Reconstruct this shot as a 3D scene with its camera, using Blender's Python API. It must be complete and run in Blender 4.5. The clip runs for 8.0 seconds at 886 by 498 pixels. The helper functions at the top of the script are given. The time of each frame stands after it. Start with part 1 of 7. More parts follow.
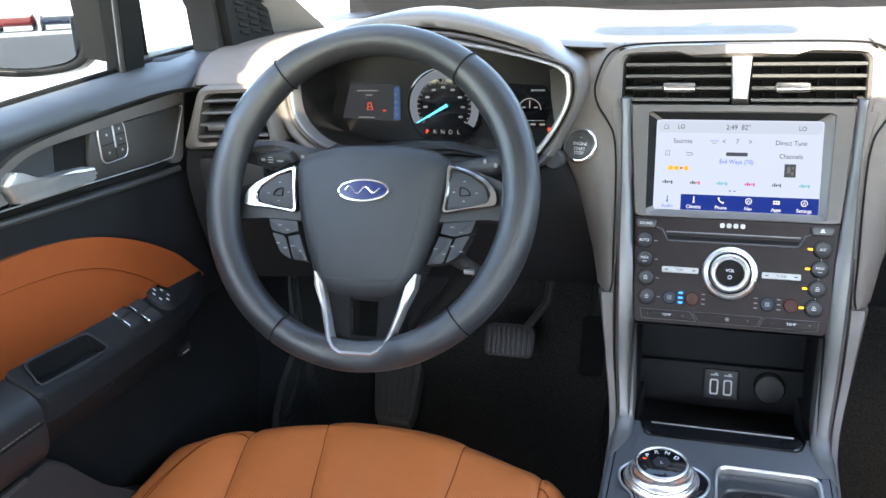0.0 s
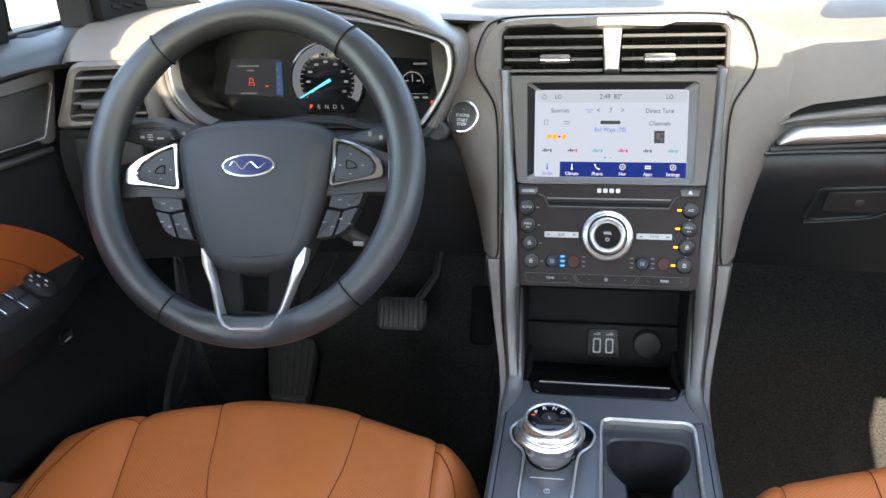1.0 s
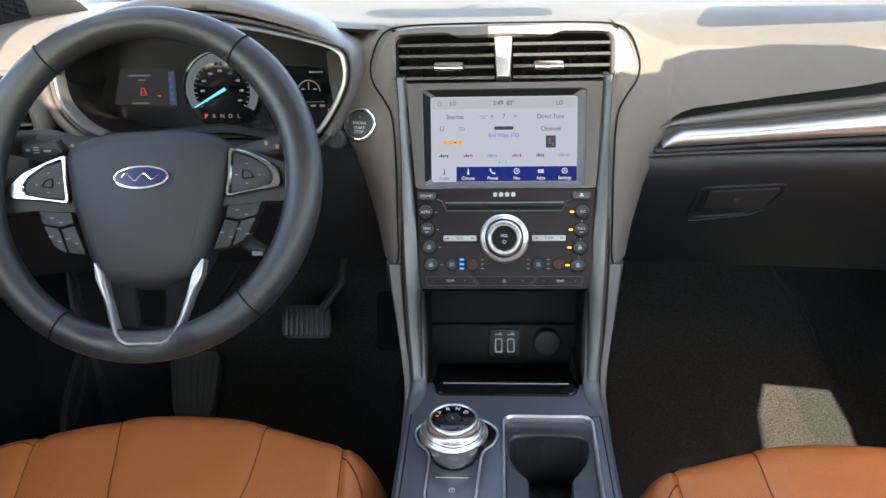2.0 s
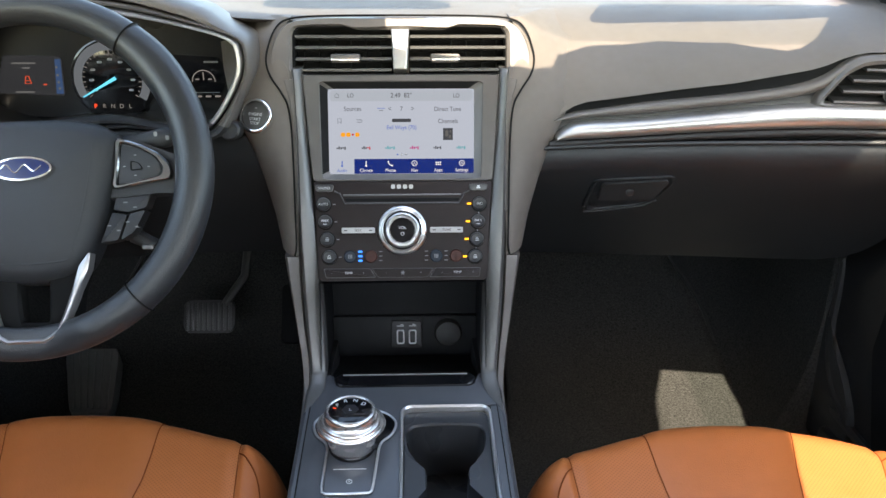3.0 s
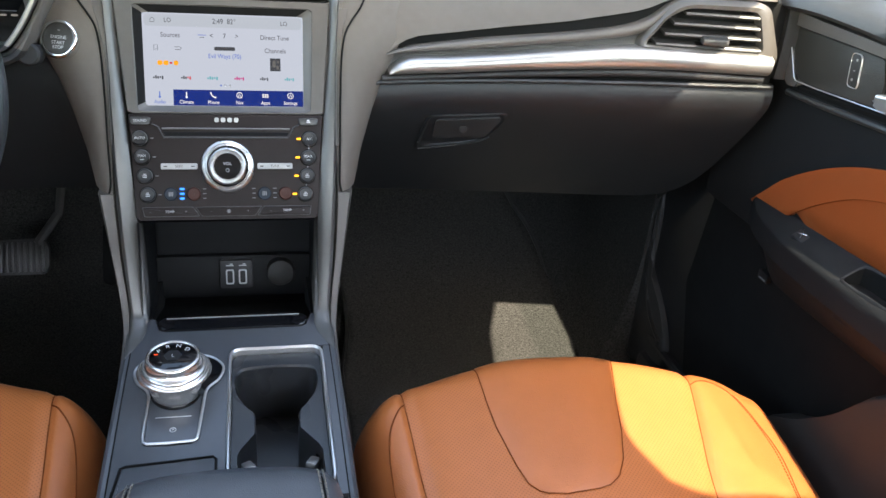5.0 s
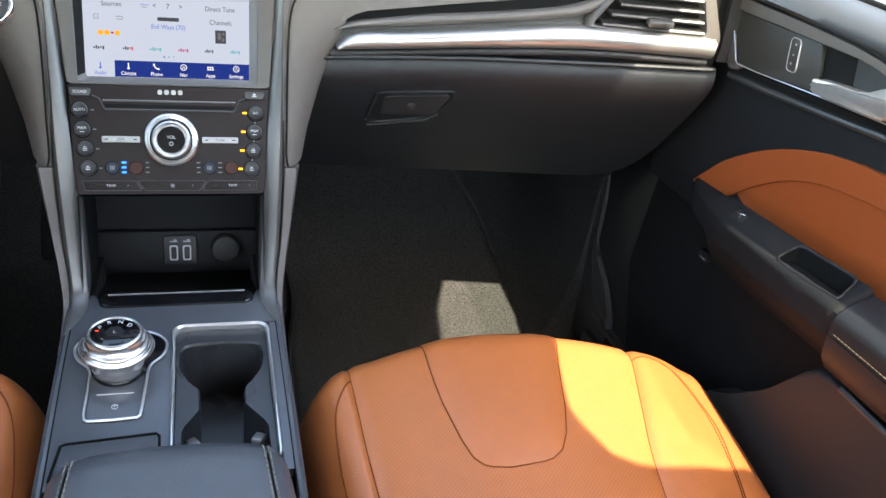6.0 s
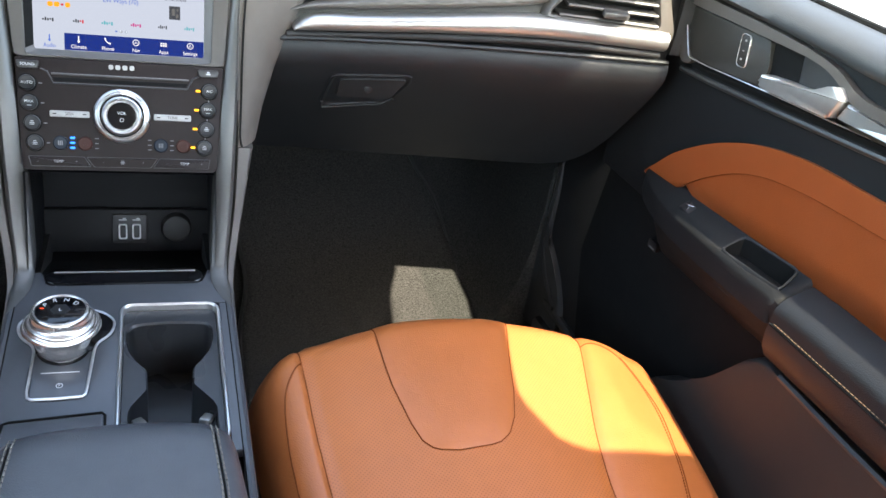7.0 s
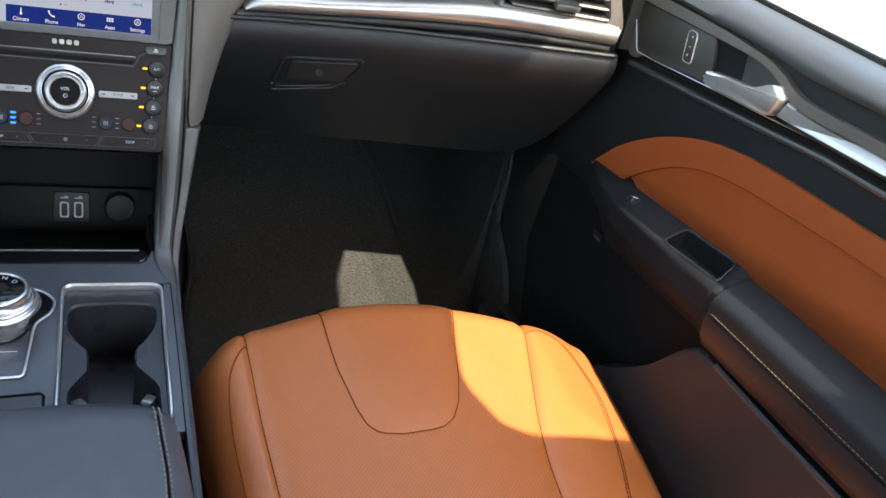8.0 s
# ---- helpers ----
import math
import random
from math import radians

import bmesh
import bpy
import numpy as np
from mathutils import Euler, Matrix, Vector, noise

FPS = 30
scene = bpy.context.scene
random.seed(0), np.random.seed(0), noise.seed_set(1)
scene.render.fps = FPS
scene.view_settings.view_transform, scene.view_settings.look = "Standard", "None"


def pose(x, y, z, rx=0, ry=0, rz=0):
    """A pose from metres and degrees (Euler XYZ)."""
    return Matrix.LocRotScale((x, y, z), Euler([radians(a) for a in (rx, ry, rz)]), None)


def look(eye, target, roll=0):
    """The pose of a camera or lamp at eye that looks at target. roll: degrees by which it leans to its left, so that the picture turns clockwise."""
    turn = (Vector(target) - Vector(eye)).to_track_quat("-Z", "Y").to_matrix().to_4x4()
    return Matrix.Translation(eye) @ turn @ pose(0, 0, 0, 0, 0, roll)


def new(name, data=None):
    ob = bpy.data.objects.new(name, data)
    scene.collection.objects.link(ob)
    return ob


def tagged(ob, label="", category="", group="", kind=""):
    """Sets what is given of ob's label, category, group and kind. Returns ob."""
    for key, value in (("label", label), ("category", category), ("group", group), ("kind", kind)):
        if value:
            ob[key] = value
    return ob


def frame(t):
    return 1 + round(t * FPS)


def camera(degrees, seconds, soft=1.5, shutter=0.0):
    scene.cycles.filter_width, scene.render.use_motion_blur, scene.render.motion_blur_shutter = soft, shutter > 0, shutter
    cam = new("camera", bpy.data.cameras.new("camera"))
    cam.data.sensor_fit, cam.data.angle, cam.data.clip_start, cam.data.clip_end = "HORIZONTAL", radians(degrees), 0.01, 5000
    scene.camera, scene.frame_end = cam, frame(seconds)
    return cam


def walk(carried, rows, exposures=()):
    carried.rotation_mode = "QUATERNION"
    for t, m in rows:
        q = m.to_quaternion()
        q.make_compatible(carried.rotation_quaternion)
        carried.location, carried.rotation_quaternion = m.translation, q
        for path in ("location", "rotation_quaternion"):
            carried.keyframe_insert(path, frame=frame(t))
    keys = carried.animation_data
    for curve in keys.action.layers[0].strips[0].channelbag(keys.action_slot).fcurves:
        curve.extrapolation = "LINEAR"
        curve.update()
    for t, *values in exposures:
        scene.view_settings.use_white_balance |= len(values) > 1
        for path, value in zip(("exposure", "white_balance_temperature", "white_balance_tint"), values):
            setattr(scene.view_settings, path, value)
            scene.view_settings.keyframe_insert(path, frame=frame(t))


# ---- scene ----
cam = camera(55.7, 8.0)
PATH = [
    (0, (-0.028, -0.945, 0.962), (-0.624, 0.844, 0.294), -2.8),
    (0.5, (-0.028, -0.954, 0.959), (-0.499, 0.865, 0.275), -2.8),
    (1, (-0.022, -0.962, 0.957), (-0.363, 0.872, 0.235), -2.2),
    (1.5, (-0.019, -0.968, 0.961), (-0.245, 0.888, 0.252), -1.9),
    (3, (0.015, -0.977, 0.962), (0.082, 0.882, 0.227), 0.2),
    (3.5, (0.021, -0.973, 0.961), (0.189, 0.883, 0.236), 1.3),
    (4, (0.026, -0.97, 0.964), (0.272, 0.864, 0.204), 2.3),
    (4.5, (0.029, -0.963, 0.964), (0.374, 0.822, 0.131), 3.5),
    (5, (0.034, -0.959, 0.962), (0.461, 0.791, 0.092), 4.6),
    (6.5, (0.034, -0.966, 0.96), (0.629, 0.712, 0.05), 8.1),
    (7, (0.035, -0.969, 0.96), (0.682, 0.687, 0.045), 9.6),
    (7.5, (0.034, -0.973, 0.96), (0.745, 0.659, 0.047), 11.1),
    (8, (0.033, -0.974, 0.962), (0.796, 0.629, 0.04), 12.7),
]
walk(cam, [(t, look(eye, target, roll)) for t, eye, target, roll in PATH],
     [(0.0, 4.46, 7450, 10), (0.5, 4.62, 7600, 10), (1.0, 4.26, 7900, 10), (1.5, 4.00, 7950, 10), (3.0, 3.80, 8050, 10), (4.5, 3.92, 8000, 10), (6.5, 4.22, 7750, 10), (7.5, 4.05, 7750, 10), (8.0, 3.76, 7800, 10)])

# ---- light ----
SUN_WAY = Vector((0.09, -0.84, 1.0)).normalized()   # towards the sun
world = bpy.data.worlds.new("sky")
scene.world = world
world.use_nodes = True
wn = world.node_tree.nodes
sky = wn.new("ShaderNodeTexSky")
sky.sky_type = 'NISHITA'
sky.sun_disc = False
sky.sun_elevation = math.asin(SUN_WAY.z)
sky.sun_rotation = math.atan2(SUN_WAY.x, SUN_WAY.y)
world.node_tree.links.new(sky.outputs[0], wn["Background"].inputs[0])
wn["Background"].inputs[1].default_value = 0.15
sun = new("sun", bpy.data.lights.new("sun", 'SUN'))
sun.data.energy = 1.33
sun.data.angle = radians(0.55)
sun.data.color = (1.0, 0.95, 0.87)
sun.matrix_world = look((0, 0, 6), Vector((0, 0, 6)) - SUN_WAY)


# ---- materials ----
GLOW = 0.095      # lit displays, against the light of the day


def material(name, color, rough=0.5, metal=0.0, vary=0.12, scale=40.0, bump=0.0, bump_scale=400.0, spec=0.5, cells=0.0, stain=6.0, coat=0.0, wrinkle=0.0):
    """A surface with tone variation at two scales, and a fine relief of noise or cells."""
    m = bpy.data.materials.new(name)
    m.use_nodes = True
    nt = m.node_tree
    b = nt.nodes["Principled BSDF"]
    b.inputs["Roughness"].default_value = rough
    b.inputs["Metallic"].default_value = metal
    b.inputs["Specular IOR Level"].default_value = spec
    b.inputs["Coat Weight"].default_value = coat
    tc = nt.nodes.new("ShaderNodeTexCoord")
    fine = nt.nodes.new("ShaderNodeTexNoise")
    fine.inputs["Scale"].default_value = scale
    fine.inputs["Detail"].default_value = 5
    broad = nt.nodes.new("ShaderNodeTexNoise")
    broad.inputs["Scale"].default_value = stain
    broad.inputs["Detail"].default_value = 3
    add = nt.nodes.new("ShaderNodeMath")
    add.operation = 'ADD'
    ramp = nt.nodes.new("ShaderNodeMapRange")
    ramp.inputs["From Min"].default_value = 0.6
    ramp.inputs["From Max"].default_value = 1.4
    ramp.inputs["To Min"].default_value = max(0.08, 1 - vary)
    ramp.inputs["To Max"].default_value = 1 + vary
    mul = nt.nodes.new("ShaderNodeVectorMath")
    mul.operation = 'SCALE'
    mul.inputs[0].default_value = color
    for n in (fine, broad):
        nt.links.new(tc.outputs["Object"], n.inputs["Vector"])
    nt.links.new(fine.outputs["Fac"], add.inputs[0])
    nt.links.new(broad.outputs["Fac"], add.inputs[1])
    nt.links.new(add.outputs[0], ramp.inputs["Value"])
    nt.links.new(ramp.outputs[0], mul.inputs["Scale"])
    nt.links.new(mul.outputs[0], b.inputs["Base Color"])
    rr = nt.nodes.new("ShaderNodeMapRange")
    rr.inputs["From Min"].default_value = 0.35
    rr.inputs["From Max"].default_value = 0.65
    rr.inputs["To Min"].default_value = max(0.02, rough * 0.85)
    rr.inputs["To Max"].default_value = min(1.0, rough * 1.15)
    nt.links.new(broad.outputs["Fac"], rr.inputs["Value"])
    nt.links.new(rr.outputs[0], b.inputs["Roughness"])
    if bump:
        bp = nt.nodes.new("ShaderNodeBump")
        bp.inputs["Strength"].default_value = bump
        bp.inputs["Distance"].default_value = 0.001
        if cells:
            tex = nt.nodes.new("ShaderNodeTexVoronoi")
            tex.inputs["Scale"].default_value = cells
            nt.links.new(tc.outputs["Object"], tex.inputs["Vector"])
            nt.links.new(tex.outputs["Distance"], bp.inputs["Height"])
        else:
            tex = nt.nodes.new("ShaderNodeTexNoise")
            tex.inputs["Scale"].default_value = bump_scale
            tex.inputs["Detail"].default_value = 3
            nt.links.new(tc.outputs["Object"], tex.inputs["Vector"])
            nt.links.new(tex.outputs["Fac"], bp.inputs["Height"])
        if wrinkle:
            fold = nt.nodes.new("ShaderNodeTexNoise")
            fold.inputs["Scale"].default_value = 17
            fold.inputs["Detail"].default_value = 4
            fold.inputs["Distortion"].default_value = 0.6
            bf = nt.nodes.new("ShaderNodeBump")
            bf.inputs["Strength"].default_value = wrinkle
            bf.inputs["Distance"].default_value = 0.012
            nt.links.new(tc.outputs["Object"], fold.inputs["Vector"])
            nt.links.new(fold.outputs["Fac"], bf.inputs["Height"])
            nt.links.new(bf.outputs[0], bp.inputs["Normal"])
        nt.links.new(bp.outputs[0], b.inputs["Normal"])
    return m


def glowing(name, color, strength):
    m = bpy.data.materials.new(name)
    m.use_nodes = True
    b = m.node_tree.nodes["Principled BSDF"]
    b.inputs["Base Color"].default_value = (0.006, 0.006, 0.006, 1)
    b.inputs["Roughness"].default_value = 0.25
    b.inputs["Specular IOR Level"].default_value = 0.06
    b.inputs["Emission Color"].default_value = (*color, 1)
    b.inputs["Emission Strength"].default_value = strength * GLOW
    return m


def clear_glass(name, tint=(0.93, 0.95, 0.94), gloss=0.07):
    m = bpy.data.materials.new(name)
    m.use_nodes = True
    nt = m.node_tree
    nt.nodes.remove(nt.nodes["Principled BSDF"])
    tr = nt.nodes.new("ShaderNodeBsdfTransparent")
    tr.inputs[0].default_value = (*tint, 1)
    gl = nt.nodes.new("ShaderNodeBsdfGlossy")
    gl.inputs["Roughness"].default_value = 0.02
    mx = nt.nodes.new("ShaderNodeMixShader")
    mx.inputs[0].default_value = gloss
    nt.links.new(tr.outputs[0], mx.inputs[1])
    nt.links.new(gl.outputs[0], mx.inputs[2])
    nt.links.new(mx.outputs[0], nt.nodes["Material Output"].inputs[0])
    return m


def perforated(name, color, rough, pitch=0.0034):
    """Leather with rows of small punched holes."""
    m = material(name, color, rough, 0, 0.05, 60, 0.25, 900, stain=9, wrinkle=0.10, spec=0.42)
    nt = m.node_tree
    b = nt.nodes["Principled BSDF"]
    tc = nt.nodes.new("ShaderNodeTexCoord")
    mp = nt.nodes.new("ShaderNodeMapping")
    mp.inputs["Rotation"].default_value = (0, 0, radians(45))
    mp.inputs["Scale"].default_value = (1 / pitch, 1 / pitch, 0.0)
    fr = nt.nodes.new("ShaderNodeVectorMath")
    fr.operation = 'FRACTION'
    sub = nt.nodes.new("ShaderNodeVectorMath")
    sub.operation = 'SUBTRACT'
    sub.inputs[1].default_value = (0.5, 0.5, 0)
    ln = nt.nodes.new("ShaderNodeVectorMath")
    ln.operation = 'LENGTH'
    mr = nt.nodes.new("ShaderNodeMapRange")
    mr.inputs["From Min"].default_value = 0.18
    mr.inputs["From Max"].default_value = 0.26
    mr.inputs["To Min"].default_value = 0.64
    mr.inputs["To Max"].default_value = 1.0
    sc = nt.nodes.new("ShaderNodeVectorMath")
    sc.operation = 'SCALE'
    old = b.inputs["Base Color"].links[0].from_socket
    nt.links.new(tc.outputs["Object"], mp.inputs["Vector"])
    nt.links.new(mp.outputs[0], fr.inputs[0])
    nt.links.new(fr.outputs[0], sub.inputs[0])
    nt.links.new(sub.outputs[0], ln.inputs[0])
    nt.links.new(ln.outputs["Value"], mr.inputs["Value"])
    nt.links.new(old, sc.inputs[0])
    nt.links.new(mr.outputs[0], sc.inputs["Scale"])
    nt.links.new(sc.outputs[0], b.inputs["Base Color"])
    return m


PAD = material("soft_grey_dash", (0.111, 0.095, 0.082), 0.66, 0, 0.08, 90, 0.35, 1500, spec=0.35)
WING = material("satin_grey_plastic", (0.101, 0.090, 0.082), 0.45, 0.12, 0.06, 80, 0.15, 1800)
DARK = material("black_plastic", (0.0215, 0.0215, 0.0225), 0.52, 0, 0.2, 70, 0.35, 1600, spec=0.4)
GLOVE = material("charcoal_grained_plastic", (0.0225, 0.022, 0.0215), 0.50, 0, 0.12, 90, 0.5, 1700, spec=0.38)
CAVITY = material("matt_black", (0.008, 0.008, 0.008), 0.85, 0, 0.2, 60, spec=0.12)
SLAT = material("dark_grey_slat", (0.042, 0.041, 0.040), 0.42, 0.1, 0.08, 60)
SILVER = material("satin_silver", (0.42, 0.415, 0.405), 0.40, 0.85, 0.05, 70, 0.05, 2500)
RAIL = material("satin_grey_metal_paint", (0.120, 0.117, 0.112), 0.42, 0.55, 0.05, 80, 0.06, 2500)
CHROME = material("polished_chrome", (0.82, 0.82, 0.82), 0.10, 1.0, 0.03, 60)
BRUSHED = material("brushed_aluminium", (0.62, 0.61, 0.60), 0.34, 0.82, 0.06, 120, 0.05, 3000)
PANEL = material("dark_brown_black_panel", (0.0170, 0.0112, 0.0102), 0.52, 0.0, 0.10, 80, 0.1, 2500, spec=0.20)
SURROUND = material("metallic_grey_surround", (0.098, 0.090, 0.083), 0.42, 0.35, 0.06, 90)
BUTTON = material("black_button", (0.014, 0.014, 0.015), 0.38, 0, 0.1, 80, spec=0.3)
GLOSS = material("piano_black", (0.006, 0.006, 0.007), 0.08, 0, 0.1, 60)
LINER = material("satin_black_cup_liner", (0.024, 0.0255, 0.028), 0.30, 0, 0.1, 80, 0.1, 1800)
CONSOLE = material("blue_grey_console_paint", (0.076, 0.081, 0.090), 0.36, 0.2, 0.06, 90, 0.08, 2500)
BLACK_LEATHER = material("black_leather", (0.0135, 0.0140, 0.0152), 0.44, 0, 0.12, 50, 0.22, 0, cells=800, spec=0.34)
RIM_LEATHER = material("worn_black_leather", (0.0195, 0.0208, 0.023), 0.38, 0, 0.12, 40, 0.20, 0, cells=800, wrinkle=0.10)
HUB = material("black_moulded_airbag_cover", (0.0205, 0.0213, 0.0235), 0.44, 0, 0.1, 60, 0.4, 1800, spec=0.38)
ORANGE = material("tan_orange_leather", (0.412, 0.123, 0.036), 0.34, 0, 0.05, 45, 0.24, 0, cells=700, stain=8, wrinkle=0.10, spec=0.55)
ORANGE_PERF = perforated("perforated_tan_leather", (0.428, 0.131, 0.041), 0.34)
ORANGE_SEAM = material("tan_seam", (0.17, 0.047, 0.015), 0.9, 0, 0.2, 200, spec=0.05)
# darker copy of the tan leather, standing in for dimmer light on the doors
SHADED_TAN = material("shaded_tan_leather", (0.285, 0.066, 0.018), 0.42, 0, 0.07, 45, 0.16, 0, cells=900, stain=8, spec=0.35)
THREAD = material("pale_thread", (0.20, 0.185, 0.16), 0.8, 0, 0.2, 500)
TAN_THREAD = material("tan_thread", (0.19, 0.125, 0.08), 0.8, 0, 0.2, 500)
CARPET = material("dark_carpet", (0.0275, 0.0280, 0.0275), 0.95, 0, 1.3, 620, 1.0, 800, spec=0.05, stain=300)
MAT = material("dark_looped_mat", (0.0345, 0.0345, 0.0330), 0.95, 0, 1.3, 620, 1.0, 800, spec=0.05, stain=300)
RUBBER = material("ribbed_rubber", (0.014, 0.014, 0.014), 0.6, 0, 0.2, 80)
STEEL = material("dull_steel", (0.09, 0.088, 0.086), 0.45, 0.8, 0.1, 80)
BLUE_OVAL = material("deep_blue_enamel", (0.007, 0.018, 0.085), 0.18, 0.0, 0.08, 80)
# pale so the unseen ceiling bounces fill light into the cabin
HEADLINER = material("light_grey_cloth", (0.62, 0.61, 0.585), 0.95, 0, 0.1, 300, 0.4, 1200)
CONCRETE = material("pale_concrete", (0.34, 0.33, 0.31), 0.9, 0, 0.15, 3, 0.5, 60, stain=0.4)
MARK = material("white_print", (0.55, 0.55, 0.55), 0.6, 0, 0.05, 50)
DIM_MARK = material("grey_print", (0.20, 0.20, 0.20), 0.6, 0, 0.05, 50)
CLUSTER_BLACK = material("smoked_black_bowl", (0.0070, 0.0070, 0.0076), 0.30, 0, 0.12, 60, spec=0.3)
DIM_RED = glowing("dim_red_mark", (0.60, 0.07, 0.03), 0.85)
GLOVEBOX = material("charcoal_glovebox_plastic", (0.0128, 0.0148, 0.0172), 0.38, 0, 0.12, 90, 0.5, 1700, spec=0.48)
LID = material("dark_grained_lid", (0.0098, 0.0104, 0.0114), 0.58, 0, 0.12, 90, 0.5, 1700, spec=0.20)
FOOT_SIDE = material("charcoal_footwell_trim", (0.026, 0.0265, 0.0275), 0.6, 0, 0.2, 40, 0.4, 900, spec=0.35)
KEY_SILVER = material("silver_painted_key", (0.36, 0.35, 0.335), 0.48, 0.2, 0.06, 200, 0.05, 2500)
WHEEL_SILVER = material("satin_wheel_silver", (0.37, 0.37, 0.365), 0.19, 1.0, 0.10, 90, 0.05, 2500)
SPOKE = material("satin_champagne_metal", (0.40, 0.385, 0.375), 0.36, 0.75, 0.08, 90, 0.05, 2500)
ACCENT = material("woven_dark_accent", (0.044, 0.041, 0.036), 0.48, 0.2, 0.16, 600, 0.45, 0, cells=900)
RING_METAL = material("turned_aluminium", (0.56, 0.56, 0.55), 0.26, 1.0, 0.22, 160, 0.05, 3000)
SPUN = material("spun_aluminium", (0.74, 0.71, 0.68), 0.24, 0.88, 0.14, 160, 0.05, 3000)
COOL_KEY = material("blue_tinted_key", (0.012, 0.018, 0.026), 0.42, 0, 0.1, 80, spec=0.2)
HEAT_KEY = material("red_tinted_key", (0.044, 0.014, 0.010), 0.42, 0, 0.1, 80, spec=0.2)
ROLL = material("dark_soft_vinyl", (0.033, 0.0365, 0.0410), 0.62, 0, 0.1, 50, 0.2, 0, cells=800)
PILLAR = material("grey_pillar_cloth", (0.15, 0.147, 0.140), 0.9, 0, 0.1, 200, 0.4, 1200)
ARM_LEATHER = material("blue_grey_leather", (0.072, 0.077, 0.086), 0.42, 0, 0.10, 50, 0.2, 0, cells=800)
BODY_SILVER = material("grey_car_paint", (0.085, 0.090, 0.096), 0.5, 0, 0.05, 20, spec=0.10)
FOOT_GREY = material("grey_foot_rest_plastic", (0.105, 0.108, 0.106), 0.6, 0, 0.12, 60, 0.3, 900)
GLASS = clear_glass("window_glass", (0.80, 0.84, 0.82), 0.025)
SCREEN_GLASS = clear_glass("laminated_windscreen_glass", (0.64, 0.67, 0.65), 0.025)
TINTED = clear_glass("tinted_window_glass", (0.45, 0.50, 0.52), 0.12)
MIRROR_BLACK = material("black_mirror_moulding", (0.0035, 0.0036, 0.0038), 0.30, 0, 0.15, 60, spec=0.06)
ASPHALT = material("grey_asphalt", (0.036, 0.037, 0.039), 0.95, 0, 0.15, 3, 0.5, 60, stain=0.4, spec=0.02)
MIRROR = material("mirror_silver", (0.42, 0.44, 0.46), 0.01, 1.0, 0.0, 10)
BLUE_PAINT = material("blue_car_paint", (0.010, 0.022, 0.050), 0.25, 0, 0.05, 20, coat=0.3)
RED_PAINT = material("red_car_paint", (0.30, 0.015, 0.012), 0.15, 0, 0.05, 20, coat=0.6)
WHITE_SCREEN = glowing("lit_white_screen", (0.57, 0.675, 0.92), 0.58)
GREY_SCREEN = glowing("lit_grey_band", (0.53, 0.635, 0.84), 0.55)
BLUE_SCREEN = glowing("lit_blue_bar", (0.001, 0.016, 0.18), 0.9)
INK = glowing("dark_screen_text", (0.07, 0.08, 0.11), 0.5)
BLUE_INK = glowing("blue_screen_text", (0.05, 0.16, 0.75), 0.6)
WHITE_INK = glowing("white_screen_text", (0.85, 0.88, 1.0), 0.8)
AMBER = glowing("amber_lamp", (1.0, 0.45, 0.03), 2.2)
BLUE_LED = glowing("blue_lamp", (0.01, 0.20, 1.0), 2.2)
RED_LED = glowing("red_lamp", (1.0, 0.08, 0.03), 1.4)
NEEDLE = glowing("lit_cyan_needle", (0.08, 0.55, 0.85), 1.2)
DIAL_GREY = glowing("faint_dial_band", (0.30, 0.36, 0.46), 0.30)
DISPLAY = glowing("dim_display", (0.060, 0.066, 0.085), 0.32)
DISPLAY_BLUE = glowing("dim_blue_display", (0.05, 0.12, 0.32), 0.45)
CLUSTER_INK = glowing("cluster_text", (0.42, 0.42, 0.45), 0.36)
DISPLAY_TEXT = glowing("dim_display_text", (0.30, 0.32, 0.36), 0.30)
ORANGE_INK = glowing("orange_screen_mark", (1.0, 0.42, 0.02), 0.7)
RED_INK = glowing("red_screen_mark", (0.6, 0.03, 0.06), 0.7)
TEAL_INK = glowing("teal_screen_mark", (0.08, 0.45, 0.6), 0.6)
MAGENTA_INK = glowing("magenta_screen_mark", (0.6, 0.02, 0.3), 0.6)


# ---- building helpers ----
def axes(origin, x, y, z):
    m = Matrix((x, y, z)).transposed().to_4x4()
    m.translation = origin
    return m


def thing(name, at, label, category, group="", kind=""):
    ob = new(name)
    ob.empty_display_size = 0.05
    ob.location = at
    return tagged(ob, label, category, group, kind)


def mesh_of(name, bm, mat, sharp=38):
    bmesh.ops.remove_doubles(bm, verts=bm.verts, dist=1e-6)
    bmesh.ops.recalc_face_normals(bm, faces=bm.faces)
    lim = radians(sharp)
    for f in bm.faces:
        f.smooth = True
    for e in bm.edges:
        if len(e.link_faces) == 2 and e.calc_face_angle(0) > lim:
            e.smooth = False
    me = bpy.data.meshes.new(name)
    bm.to_mesh(me)
    bm.free()
    me.materials.append(mat)
    return me


def part(name, bm, mat, parent, label="", sharp=38):
    ob = new(name, mesh_of(name, bm, mat, sharp))
    ob.parent = parent
    if parent.parent is None:
        ob.matrix_parent_inverse = Matrix.Translation(parent.location).inverted()
    return tagged(ob, label)


def solid(name, bm, mat, label, category, kind="", group=""):
    """A thing, or piece of the setting, of one mesh."""
    return tagged(new(name, mesh_of(name, bm, mat)), label, category, group, kind)


